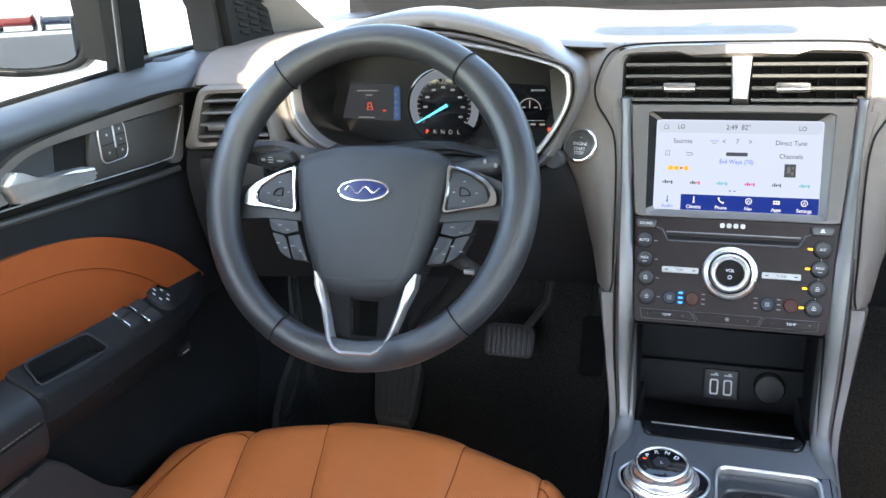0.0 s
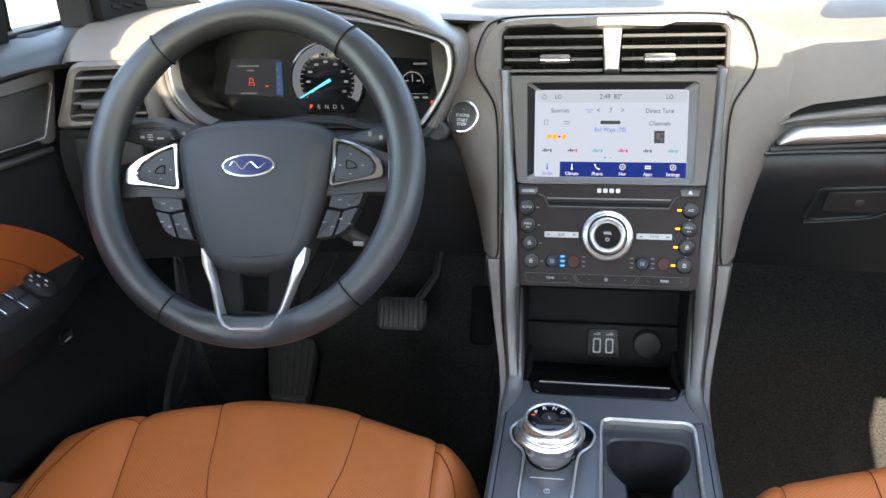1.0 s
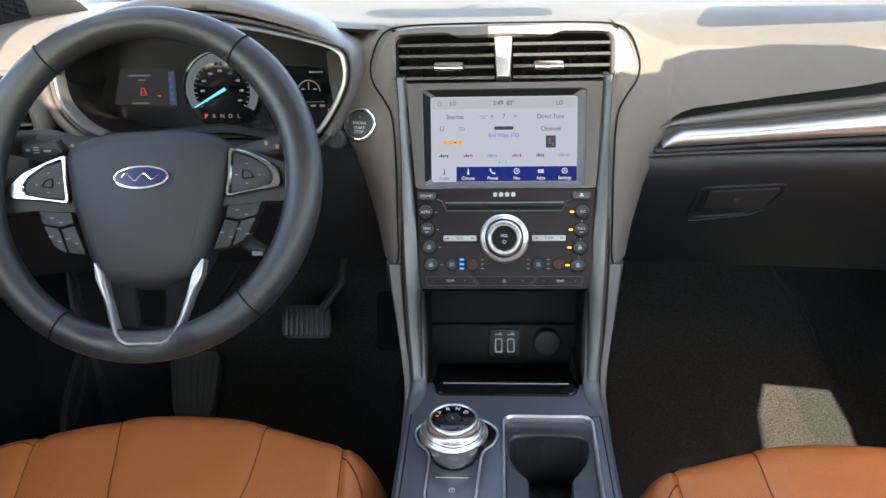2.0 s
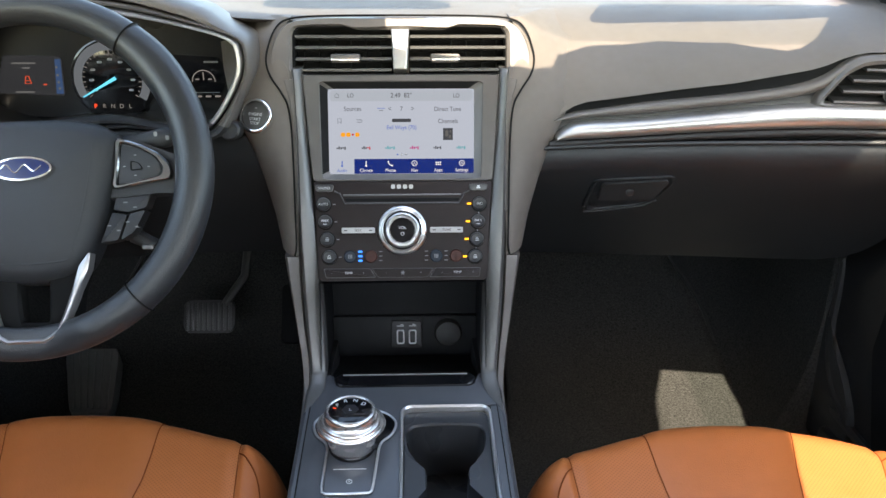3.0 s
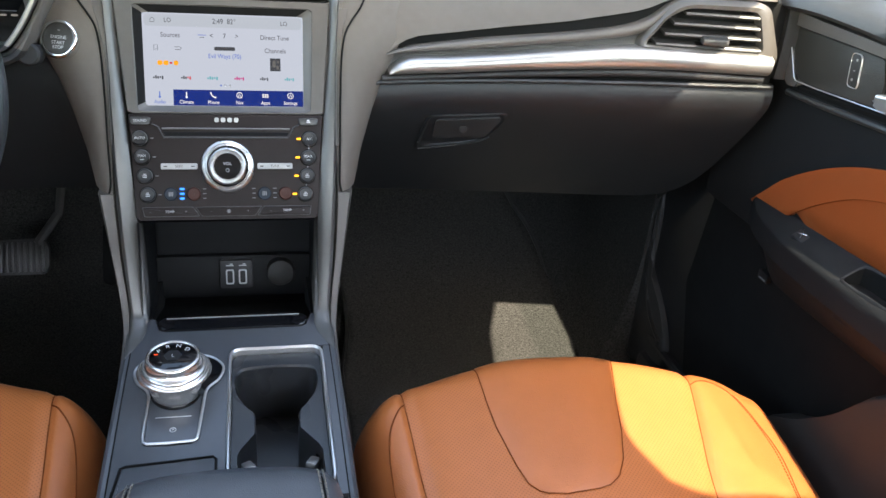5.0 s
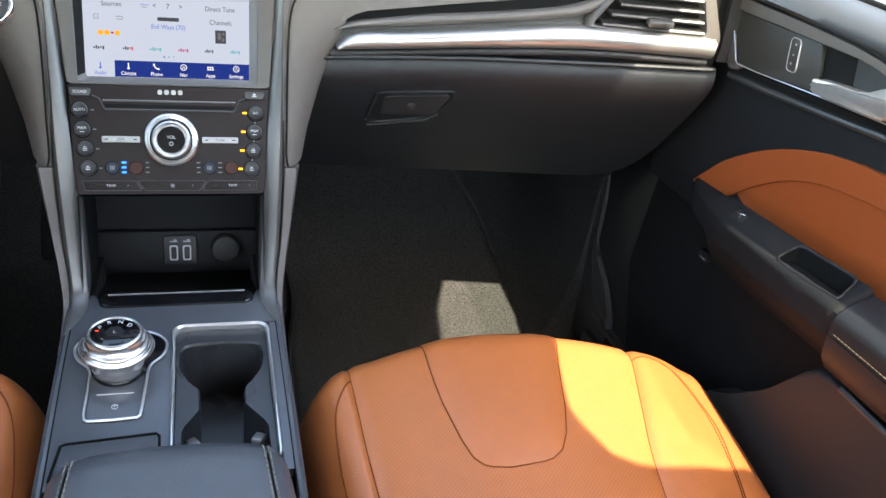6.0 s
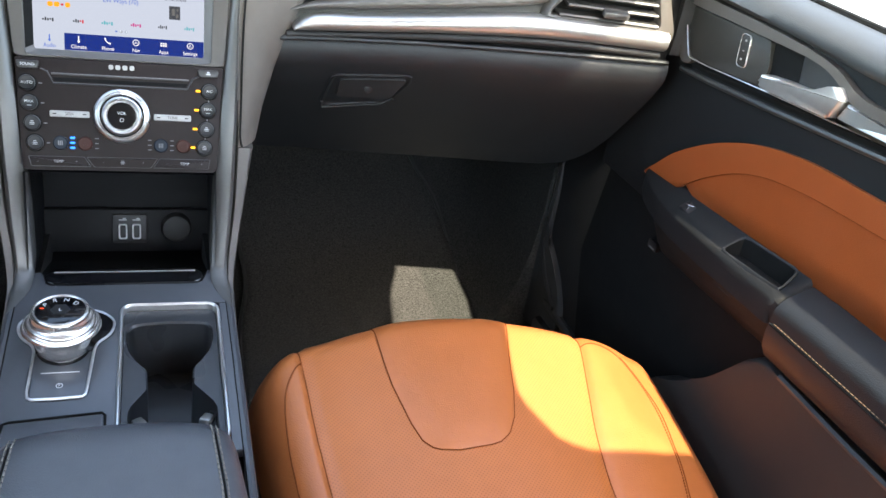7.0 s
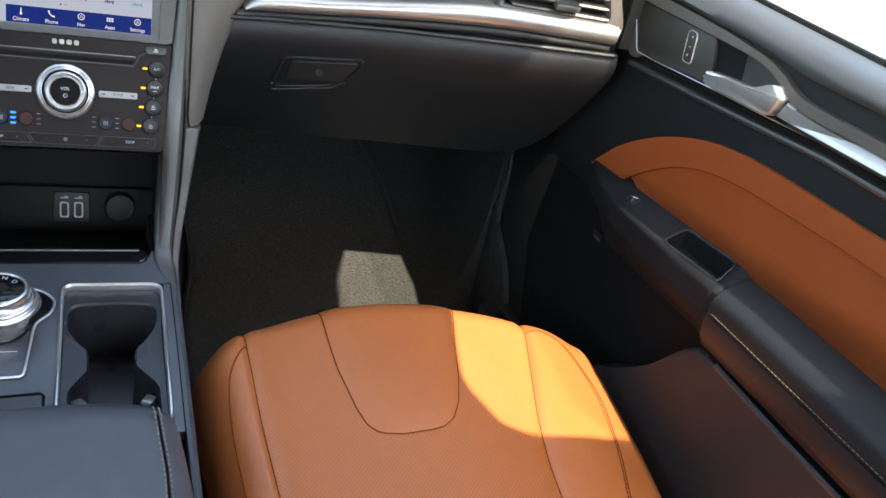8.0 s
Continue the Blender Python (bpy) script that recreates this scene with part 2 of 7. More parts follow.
def box(bm, size, m, bevel=0.0, seg=2):
    made = bmesh.ops.create_cube(bm, size=1.0)["verts"]
    bmesh.ops.scale(bm, vec=size, verts=made)
    if bevel:
        edges = list({e for v in made for e in v.link_edges})
        got = bmesh.ops.bevel(bm, geom=edges, offset=bevel, segments=seg, profile=0.5, affect='EDGES')
        made = list({v for f in got["faces"] for v in f.verts} | {v for v in made if v.is_valid})
    bmesh.ops.transform(bm, matrix=m, verts=made)
    return bm


def prism(bm, outline, w0, w1, m, bevel=0.0, seg=2):
    """An outline in the local xy, drawn from w0 to w1 along the local z; the edges of the w1 face are rounded."""
    lo = [bm.verts.new((a, b, w0)) for a, b in outline]
    hi = [bm.verts.new((a, b, w1)) for a, b in outline]
    n = len(outline)
    bm.faces.new(lo[::-1])
    top = bm.faces.new(hi)
    for i in range(n):
        bm.faces.new((lo[i], lo[(i + 1) % n], hi[(i + 1) % n], hi[i]))
    made = lo + hi
    if bevel:
        got = bmesh.ops.bevel(bm, geom=list(top.edges), offset=bevel, segments=seg, profile=0.5, affect='EDGES')
        made = list({v for f in got["faces"] for v in f.verts} | {v for v in made if v.is_valid})
        extra = {v for v in made for e in v.link_edges for v in e.verts}
        made = list(extra)
    bmesh.ops.transform(bm, matrix=m, verts=made)
    return bm


def rounded(x0, y0, x1, y1, r, n=4):
    pts = []
    for cx, cy, a0 in ((x1 - r, y1 - r, 0), (x0 + r, y1 - r, 90), (x0 + r, y0 + r, 180), (x1 - r, y0 + r, 270)):
        for k in range(n + 1):
            a = radians(a0 + 90 * k / n)
            pts.append((cx + r * math.cos(a), cy + r * math.sin(a)))
    return pts


def softened(pts, r, n=3):
    """A polygon with its corners rounded."""
    out = []
    for i, p in enumerate(pts):
        p = Vector(p)
        a, b = Vector(pts[i - 1]) - p, Vector(pts[(i + 1) % len(pts)]) - p
        ra, rb = min(r, a.length * 0.45), min(r, b.length * 0.45)
        s, e = p + a.normalized() * ra, p + b.normalized() * rb
        for k in range(n + 1):
            t = k / n
            q = s.lerp(p, t).lerp(p.lerp(e, t), t)
            out.append((q.x, q.y))
    return out


def polar(outline, centre, n):
    """The outline cut by n rays from a centre, from which all of it is seen."""
    c, out = Vector(centre), []
    for k in range(n):
        a = 2 * math.pi * k / n + 0.001
        d, best = Vector((math.cos(a), math.sin(a))), None
        for i in range(len(outline)):
            p, q = Vector(outline[i]) - c, Vector(outline[(i + 1) % len(outline)]) - c
            e = q - p
            den = d.x * e.y - d.y * e.x
            if abs(den) < 1e-12:
                continue
            t = (p.x * e.y - p.y * e.x) / den
            u = (p.x * d.y - p.y * d.x) / den
            if t > 0 and -1e-6 <= u <= 1 + 1e-6 and (best is None or t > best):
                best = t
        out.append(c + d * (best or 0.001))
    return [(p.x, p.y) for p in out]


def rings(bm, loops, m, closed=True, cap_first=False, cap_last=False):
    """A skin over loops of equally many points."""
    rows = [[bm.verts.new(m @ Vector(p)) for p in loop] for loop in loops]
    n = len(rows[0])
    for a, b in zip(rows, rows[1:]):
        for i in range(n if closed else n - 1):
            bm.faces.new((a[i], a[(i + 1) % n], b[(i + 1) % n], b[i]))
    if cap_first:
        bm.faces.new(rows[0][::-1])
    if cap_last:
        bm.faces.new(rows[-1])
    return bm


def ring_plate(bm, outer, inner, w0, w1, m, centre, n=120, soft=0.0015, floor=None):
    """A plate with an opening that goes through it."""
    o, i = polar(outer, centre, n), polar(inner, centre, n)
    c = Vector(centre)

    def at(loop, w, shrink=0.0):
        out = []
        for p in loop:
            d = Vector(p) - c
            q = c + d * (1 - shrink / max(d.length, 1e-6))
            out.append((q.x, q.y, w))
        return out
    loops = [at(o, w0), at(o, w1 - soft), at(o, w1, soft), at(i, w1, -soft), at(i, w1 - soft), at(i, w0 if floor is None else floor)]
    if floor is None:
        loops.append(at(o, w0))
        return rings(bm, loops, m)
    return rings(bm, loops, m, cap_last=True)


def lathe(bm, profile, m, n=40, caps=True):
    loops = [[(r * math.cos(2 * math.pi * k / n), r * math.sin(2 * math.pi * k / n), h) for k in range(n)] for r, h in profile]
    return rings(bm, loops, m, cap_first=caps, cap_last=caps)


def tube(bm, pts, r, n=8, closed=False):
    pts = [Vector(p) for p in pts]
    loops, k = [], len(pts)
    up = None
    for i, p in enumerate(pts):
        d = (pts[(i + 1) % k] - pts[i - 1]) if closed else (pts[min(i + 1, k - 1)] - pts[max(i - 1, 0)])
        d.normalize()
        if up is None:
            up = d.orthogonal().normalized()
        up = (up - d * up.dot(d)).normalized()
        side = d.cross(up)
        rr = r[i] if isinstance(r, (list, tuple)) else r
        loops.append([p + (up * math.cos(2 * math.pi * j / n) + side * math.sin(2 * math.pi * j / n)) * rr for j in range(n)])
    if closed:
        loops.append(loops[0])
    return rings(bm, loops, Matrix(), cap_first=not closed, cap_last=not closed)


def smooth_path(pts, n=6, closed=False):
    """A curve through the points."""
    pts = [Vector(p) for p in pts]
    k, out = len(pts), []
    for i in range(k if closed else k - 1):
        p0, p1 = pts[i - 1] if closed or i else pts[0], pts[i]
        p2 = pts[(i + 1) % k]
        p3 = pts[(i + 2) % k] if closed else pts[min(i + 2, k - 1)]
        for j in range(n):
            t = j / n
            out.append(0.5 * ((2 * p1) + (p2 - p0) * t + (2 * p0 - 5 * p1 + 4 * p2 - p3) * t * t + (3 * p1 - p0 - 3 * p2 + p3) * t ** 3))
    if not closed:
        out.append(pts[-1])
    return out


def lerp_table(table, x):
    if x <= table[0][0]:
        return table[0][1]
    for (a, va), (b, vb) in zip(table, table[1:]):
        if x <= b:
            t = (x - a) / (b - a)
            return va + (vb - va) * t
    return table[-1][1]


def ease_table(table, x):
    """A smooth curve through the table's points."""
    n = len(table)
    x = min(max(x, table[0][0]), table[-1][0])
    k = 0
    while k < n - 2 and x > table[k + 1][0]:
        k += 1

    def slope(i):
        a, b = table[max(0, i - 1)], table[min(n - 1, i + 1)]
        return (b[1] - a[1]) / (b[0] - a[0])
    (x0, v0), (x1, v1) = table[k], table[k + 1]
    h = x1 - x0
    t = (x - x0) / h
    return (v0 * (1 + 2 * t) * (1 - t) ** 2 + h * slope(k) * t * (1 - t) ** 2 + v1 * t * t * (3 - 2 * t) + h * slope(k + 1) * t * t * (t - 1))


def writing(name, body, size, mat, m, parent, wide=1.0):
    cu = bpy.data.curves.new(name, 'FONT')
    cu.body, cu.size, cu.align_x, cu.align_y = body, size, 'CENTER', 'CENTER'
    cu.extrude = 0.00008
    tmp = bpy.data.objects.new(name, cu)
    me = bpy.data.meshes.new_from_object(tmp)
    bpy.data.objects.remove(tmp)
    bpy.data.curves.remove(cu)
    me.transform(m @ Matrix.Diagonal((wide, 1, 1, 1)))
    me.materials.append(mat)
    ob = new(name, me)
    ob.parent = parent
    if parent.parent is None:
        ob.matrix_parent_inverse = Matrix.Translation(parent.location).inverted()
    return ob


def bar(name, mat, m, u, v, w, h, parent, deep=0.0004, label=""):
    bm = bmesh.new()
    prism(bm, rounded(u - w / 2, v - h / 2, u + w / 2, v + h / 2, min(w, h) * 0.3, 2), 0, deep, m)
    return part(name, bm, mat, parent, label)


# ---- planes that the parts are laid out on ----
ST = math.atan(0.393)
STACK = axes((0, 0.058, 0.765), (1, 0, 0), (0, math.sin(ST), math.cos(ST)), (0, -math.cos(ST), math.sin(ST)))
WT = radians(25.5)
WHEEL = axes((-0.3868, -0.131, 0.7150), (1, 0, 0), (0, math.sin(WT), math.cos(WT)), (0, -math.cos(WT), math.sin(WT))) @ pose(0, 0, 0, 0, 0, 2.2) @ Matrix.Scale(1.10, 4)
CT = math.atan(0.15)
TOP = axes((0, -0.125, 0.417), (1, 0, 0), (0, math.cos(CT), math.sin(CT)), (0, -math.sin(CT), math.cos(CT)))
UPRIGHT = axes((0, 0, 0), (1, 0, 0), (0, 0, 1), (0, -1, 0))      # local x, y, z are the world's x, z and minus y


def lift(m, w):
    return m @ Matrix.Translation((0, 0, w))


def yf(x):
    """The dash's face on the passenger side, and mirrored."""
    return 0.05 - 0.07 * max(0.0, (abs(x) - 0.2) / 0.475) ** 1.5


# ---- the setting: ground, car shell ----
def build_setting():
    bm = bmesh.new()
    n, size = 24, 2000.0
    rows = [[bm.verts.new((size * (i / n - 0.5) * abs(2 * i / n - 1), size * (j / n - 0.5) * abs(2 * j / n - 1), -0.30)) for j in range(n + 1)] for i in range(n + 1)]
    for i in range(n):
        for j in range(n):
            bm.faces.new((rows[i][j], rows[i + 1][j], rows[i + 1][j + 1], rows[i][j + 1]))
    solid("ground", bm, CONCRETE, "pale sunlit concrete ground around the car", "ground", "structure")
    bm = bmesh.new()
    box(bm, (120.0, 22.0, 0.02), pose(0, -27.5, -0.302))
    solid("road", bm, ASPHALT, "grey asphalt lane across the concrete behind the car", "road", "structure")

    # floor pan with its rise to the toe board
    prof = [(-1.5, 0.07), (-0.3, 0.07), (0.15, 0.07), (0.30, 0.075), (0.42, 0.095), (0.55, 0.14), (0.68, 0.23), (0.78, 0.36), (0.82, 0.50)]
    for nm, x0, x1 in (("floor_driver", -0.80, -0.05), ("floor_passenger", 0.05, 0.80)):
        bm = bmesh.new()
        xs = [x0 + (x1 - x0) * k / 14 for k in range(15)]
        loops = [[(x, y, z + 0.006 * math.sin(14 * x + 5 * y)) for y, z in prof] + [(x, 0.86, 0.5), (x, 0.86, -0.05), (x, -1.5, -0.05)] for x in xs]
        rings(bm, loops, Matrix(), cap_first=True, cap_last=True)
        solid(nm, bm, CARPET, "dark brown-black carpeted footwell floor", "carpet", "structure")

    # firewall, kick panels, sills
    bm = bmesh.new()
    box(bm, (1.62, 0.06, 0.9), pose(0, 0.86, 0.45))
    solid("wall_front", bm, CAVITY, "black bulkhead behind the dashboard", "bulkhead", "structure")
    bm = bmesh.new()
    box(bm, (1.7, 0.06, 0.95), pose(0, -2.0, 0.40))
    solid("wall_back", bm, GLOVE, "dark trim closing the cabin at the back", "trim", "structure")
    for s, nm in ((-1, "driver"), (1, "passenger")):
        bm = bmesh.new()
        side = [(0.70, 0.56), (0.70, 0.16), (0.30, 0.10), (0.16, 0.155), (0.155, 0.20), (0.20, 0.26), (0.275, 0.31), (0.30, 0.40), (0.24, 0.52), (0.20, 0.60), (0.70, 0.62)]
        m = axes((s * 0.714, 0, 0), (0, 1, 0), (0, 0, 1), (-s, 0, 0))
        prism(bm, softened(side, 0.03), -0.06, 0.0, m, 0.012, 3)
        solid("trim_kick_" + nm, bm, FOOT_SIDE, "charcoal plastic kick panel beside the footwell", "trim", "structure")
        bm = bmesh.new()
        loops = []
        for k in range(15):
            y = 0.285 + 0.50 * k / 14
            fz = lerp_table(prof, y) + 0.004
            arc = [(s * (0.600 + 0.110 * math.sin(math.pi / 2 * q / 9)), y, fz + 0.30 * (1 - math.cos(math.pi / 2 * q / 9)) * (1 - 0.35 * k / 14) + 0.003 * math.sin(9 * y + q)) for q in range(10)]
            loops.append(arc + [(s * 0.712, y, 0.56), (s * 0.730, y, 0.56), (s * 0.730, y, fz - 0.02), (s * 0.60, y, fz - 0.02)])
        rings(bm, loops, Matrix(), cap_first=True, cap_last=True)
        solid("trim_carpet_side_" + nm, bm, CARPET, "dark carpet curving up the side of the footwell", "carpet", "structure")
        bm = bmesh.new()
        path = smooth_path([(s * 0.735, 0.32, 0.56), (s * 0.727, 0.282, 0.42), (s * 0.722, 0.274, 0.31), (s * 0.720, 0.240, 0.240), (s * 0.720, 0.180, 0.203), (s * 0.722, 0.09, 0.185), (s * 0.724, -1.3, 0.175)], 6)
        tube(bm, path, 0.009, 8)
        solid("trim_seal_" + nm, bm, DARK, "grey rubber door seal along the opening", "seal", "structure")
        bm = bmesh.new()
        box(bm, (0.10, 1.7, 0.12), pose(s * 0.75, -0.62, 0.10), 0.015)
        solid("trim_sill_" + nm, bm, DARK, "black plastic door sill trim", "trim", "structure")

    # unseen roof, header and rails: its edge is notched to place sun and shade
    bm = bmesh.new()
    edge = [(-0.004, -0.122), (0.004, -0.130), (0.012, -0.215), (0.10, -0.222), (0.167, -0.227), (0.193, -0.232), (0.228, -0.235), (0.219, -0.216), (0.222, -0.202), (0.228, -0.192), (0.237, -0.180), (0.27, -0.173), (0.356, -0.167), (0.44, -0.185), (0.502, -0.225), (0.522, -0.237), (0.539, -0.204), (0.584, -0.117), (0.640, -0.01), (0.700, -0.01), (0.690, -0.150), (0.648, -0.205), (0.640, -0.262), (0.630, -0.285), (0.592, -0.33), (0.566, -0.42), (0.545, -0.56), (0.534, -0.70), (0.515, -0.80), (0.507, -0.862), (0.508, -0.925), (0.530, -0.984), (0.562, -1.008), (0.592, -1.016), (0.645, -1.014), (0.686, -1.014), (0.712, -1.020), (0.750, -1.040), (0.750, -1.10), (0.60, -1.12), (0.58, -1.75)]
    edge = edge + [(-0.60, -1.75), (-0.66, -1.06), (-0.70, -0.98), (-0.70, -0.32), (-0.750, -0.32), (-0.750, 0.25), (-0.688, 0.22), (-0.653, 0.065), (-0.614, -0.146), (-0.601, -0.216), (-0.587, -0.274), (-0.560, -0.302), (-0.500, -0.305), (-0.482, -0.245), (-0.455, -0.170), (-0.40, -0.135), (-0.20, -0.118)]
    prism(bm, edge, 1.085, 1.14, Matrix(), 0.01)
    solid("ceiling", bm, HEADLINER, "unseen roof of pale grey cloth, its edge cut to shape sunlight", "ceiling", "structure")
    for s, nm in ((-1, "driver"), (1, "passenger")):
        bm = bmesh.new()
        a, b = Vector((s * 0.728, 0.30, 0.84)), Vector((s * 0.625, -0.215, 1.09))
        loops = []
        for k in range(9):
            t = k / 8
            c = a.lerp(b, t) + Vector((s * 0.012, 0, 0.02)) * math.sin(math.pi * t)
            w = 0.045 - 0.008 * t
            loops.append([(c.x - s * (w + 0.035 * (1 - t) ** 2), c.y + 0.03 + 0.05 * (1 - t), c.z - 0.01 + 0.012 * (1 - t)), (c.x - s * w * 0.3, c.y - 0.045 + 0.055 * (1 - t), c.z - 0.012), (c.x + s * w * 0.9, c.y - 0.03 + 0.055 * (1 - t), c.z), (c.x + s * w * 0.6, c.y + 0.05, c.z + 0.03)])
        rings(bm, loops, Matrix(), cap_first=True, cap_last=True)
        solid("wall_pillar_front_" + nm, bm, PILLAR, "grey cloth-trimmed windscreen pillar", "pillar", "structure")
        bm = bmesh.new()
        box(bm, (0.09, 0.12, 1.1), pose(s * 0.765, -1.055, 0.60), 0.02)
        solid("wall_pillar_middle_" + nm, bm, GLOVE, "dark trimmed pillar between the doors", "pillar", "structure")
        bm = bmesh.new()
        box(bm, (0.08, 0.96, 0.92), pose(s * 0.76, -1.52, 0.38), 0.02)
        solid("wall_rear_side_" + nm, bm, GLOVE, "dark trim of the rear door", "trim", "structure")
        bm = bmesh.new()
        box(bm, (0.10, 0.86, 0.95), pose(s * 0.775, 0.45, 0.37), 0.01)
        solid("wall_front_side_" + nm, bm, LID, "black body side beside the footwell", "body side", "structure")
    # windscreen
    bm = bmesh.new()
    loops = []
    for k in range(13):
        x = -0.66 + 1.32 * k / 12
        q = 1 - (x / 0.66) ** 2
        loops.append([(x, 0.62 + 0.20 * q, 0.845), (x * 0.93, 0.25 + 0.08 * q, 0.985), (x * 0.84, -0.19 + 0.08 * q, 1.10)])
    rings(bm, loops, Matrix(), closed=False)
    solid("window_windscreen", bm, SCREEN_GLASS, "lightly tinted raked windscreen over the dashboard", "windscreen", "structure")


def build_overhead():
    # mirror and visor are out of view, set by their shadows on the dash
    mirror = thing("rear_view_mirror", (-0.045, 0.06, 1.02), "unseen black rear-view mirror on the windscreen, placed for its shadow", "mirror")
    bm = bmesh.new()
    prism(bm, rounded(-0.125, -0.036, 0.125, 0.036, 0.025, 5), 0, 0.03, axes((-0.045, 0.055, 1.025), (1, 0, 0), (0, 0.2, 0.98), (0, 0.98, -0.2)), 0.008)
    part("housing", bm, DARK, mirror)
    bm = bmesh.new()
    prism(bm, rounded(-0.115, -0.029, 0.115, 0.029, 0.022, 5), 0, 0.002, axes((-0.045, 0.052, 1.0245), (1, 0, 0), (0, 0.2, 0.98), (0, -0.98, 0.2)))
    part("mirror_glass", bm, MIRROR, mirror)
    bm = bmesh.new()
    tube(bm, [(-0.045, 0.075, 1.030), (-0.035, 0.11, 1.035), (-0.025, 0.155, 1.040)], 0.010)
    part("stem", bm, DARK, mirror)
    visor = thing("sun_visor", (0.42, -0.06, 1.09), "unseen pale grey cloth visor against the windscreen, placed for its shadow", "sun visor")
    bm = bmesh.new()
    prism(bm, softened([(-0.170, -0.062), (0.170, -0.060), (0.170, 0.060), (-0.148, 0.060)], 0.012), -0.008, 0.008, pose(0.44, 0.013, 1.045, -14, 0, -4), 0.005)
    part("flap", bm, HEADLINER, visor)
    bm = bmesh.new()
    tube(bm, [(0.285, -0.038, 1.060), (0.60, -0.052, 1.062), (0.60, -0.10, 1.09)], 0.007)
    part("rod", bm, DARK, visor)


# ---- the dashboard ----
ZPAD = [(0.13, 0.78), (0.15, 0.735), (0.186, 0.7215), (0.203, 0.738), (0.224, 0.7487), (0.273, 0.7556), (0.342, 0.7665), (0.41, 0.7763), (0.477, 0.7904), (0.503, 0.7964), (0.521, 0.8062), (0.537, 0.8124), (0.556, 0.8161), (0.70, 0.8175)]


def dash_profile(x):
    """The dash top's section at x, from its rear edge forward."""
    if x > 0.16:
        y0, z0, yt, zt = yf(x) + 0.004, lerp_table(ZPAD, x), 0.26, 0.851
    elif x < -0.555:
        y0, z0, yt, zt = yf(x) + 0.004, 0.816, 0.26, 0.853
    else:
        bump = math.exp(-((x + 0.38) / 0.15) ** 2)
        y0, z0, yt, zt = 0.098 - 0.028 * bump, 0.842 + 0.022 * bump, 0.30, 0.853 + 0.014 * bump
    pts = []
    for k in range(15):
        t = k / 14
        y = y0 + (yt - y0) * t ** 1.25
        z = z0 + (zt - z0) * (1 - (1 - t) ** 2.4)
        pts.append((x, y, z))
    pts += [(x, 0.42, zt), (x, 0.60, zt - 0.006), (x, 0.84, zt - 0.022)]
    return pts + [(x, 0.84, zt - 0.05), (x, yt, zt - 0.03), (x, y0 + 0.03, z0 - 0.008)]


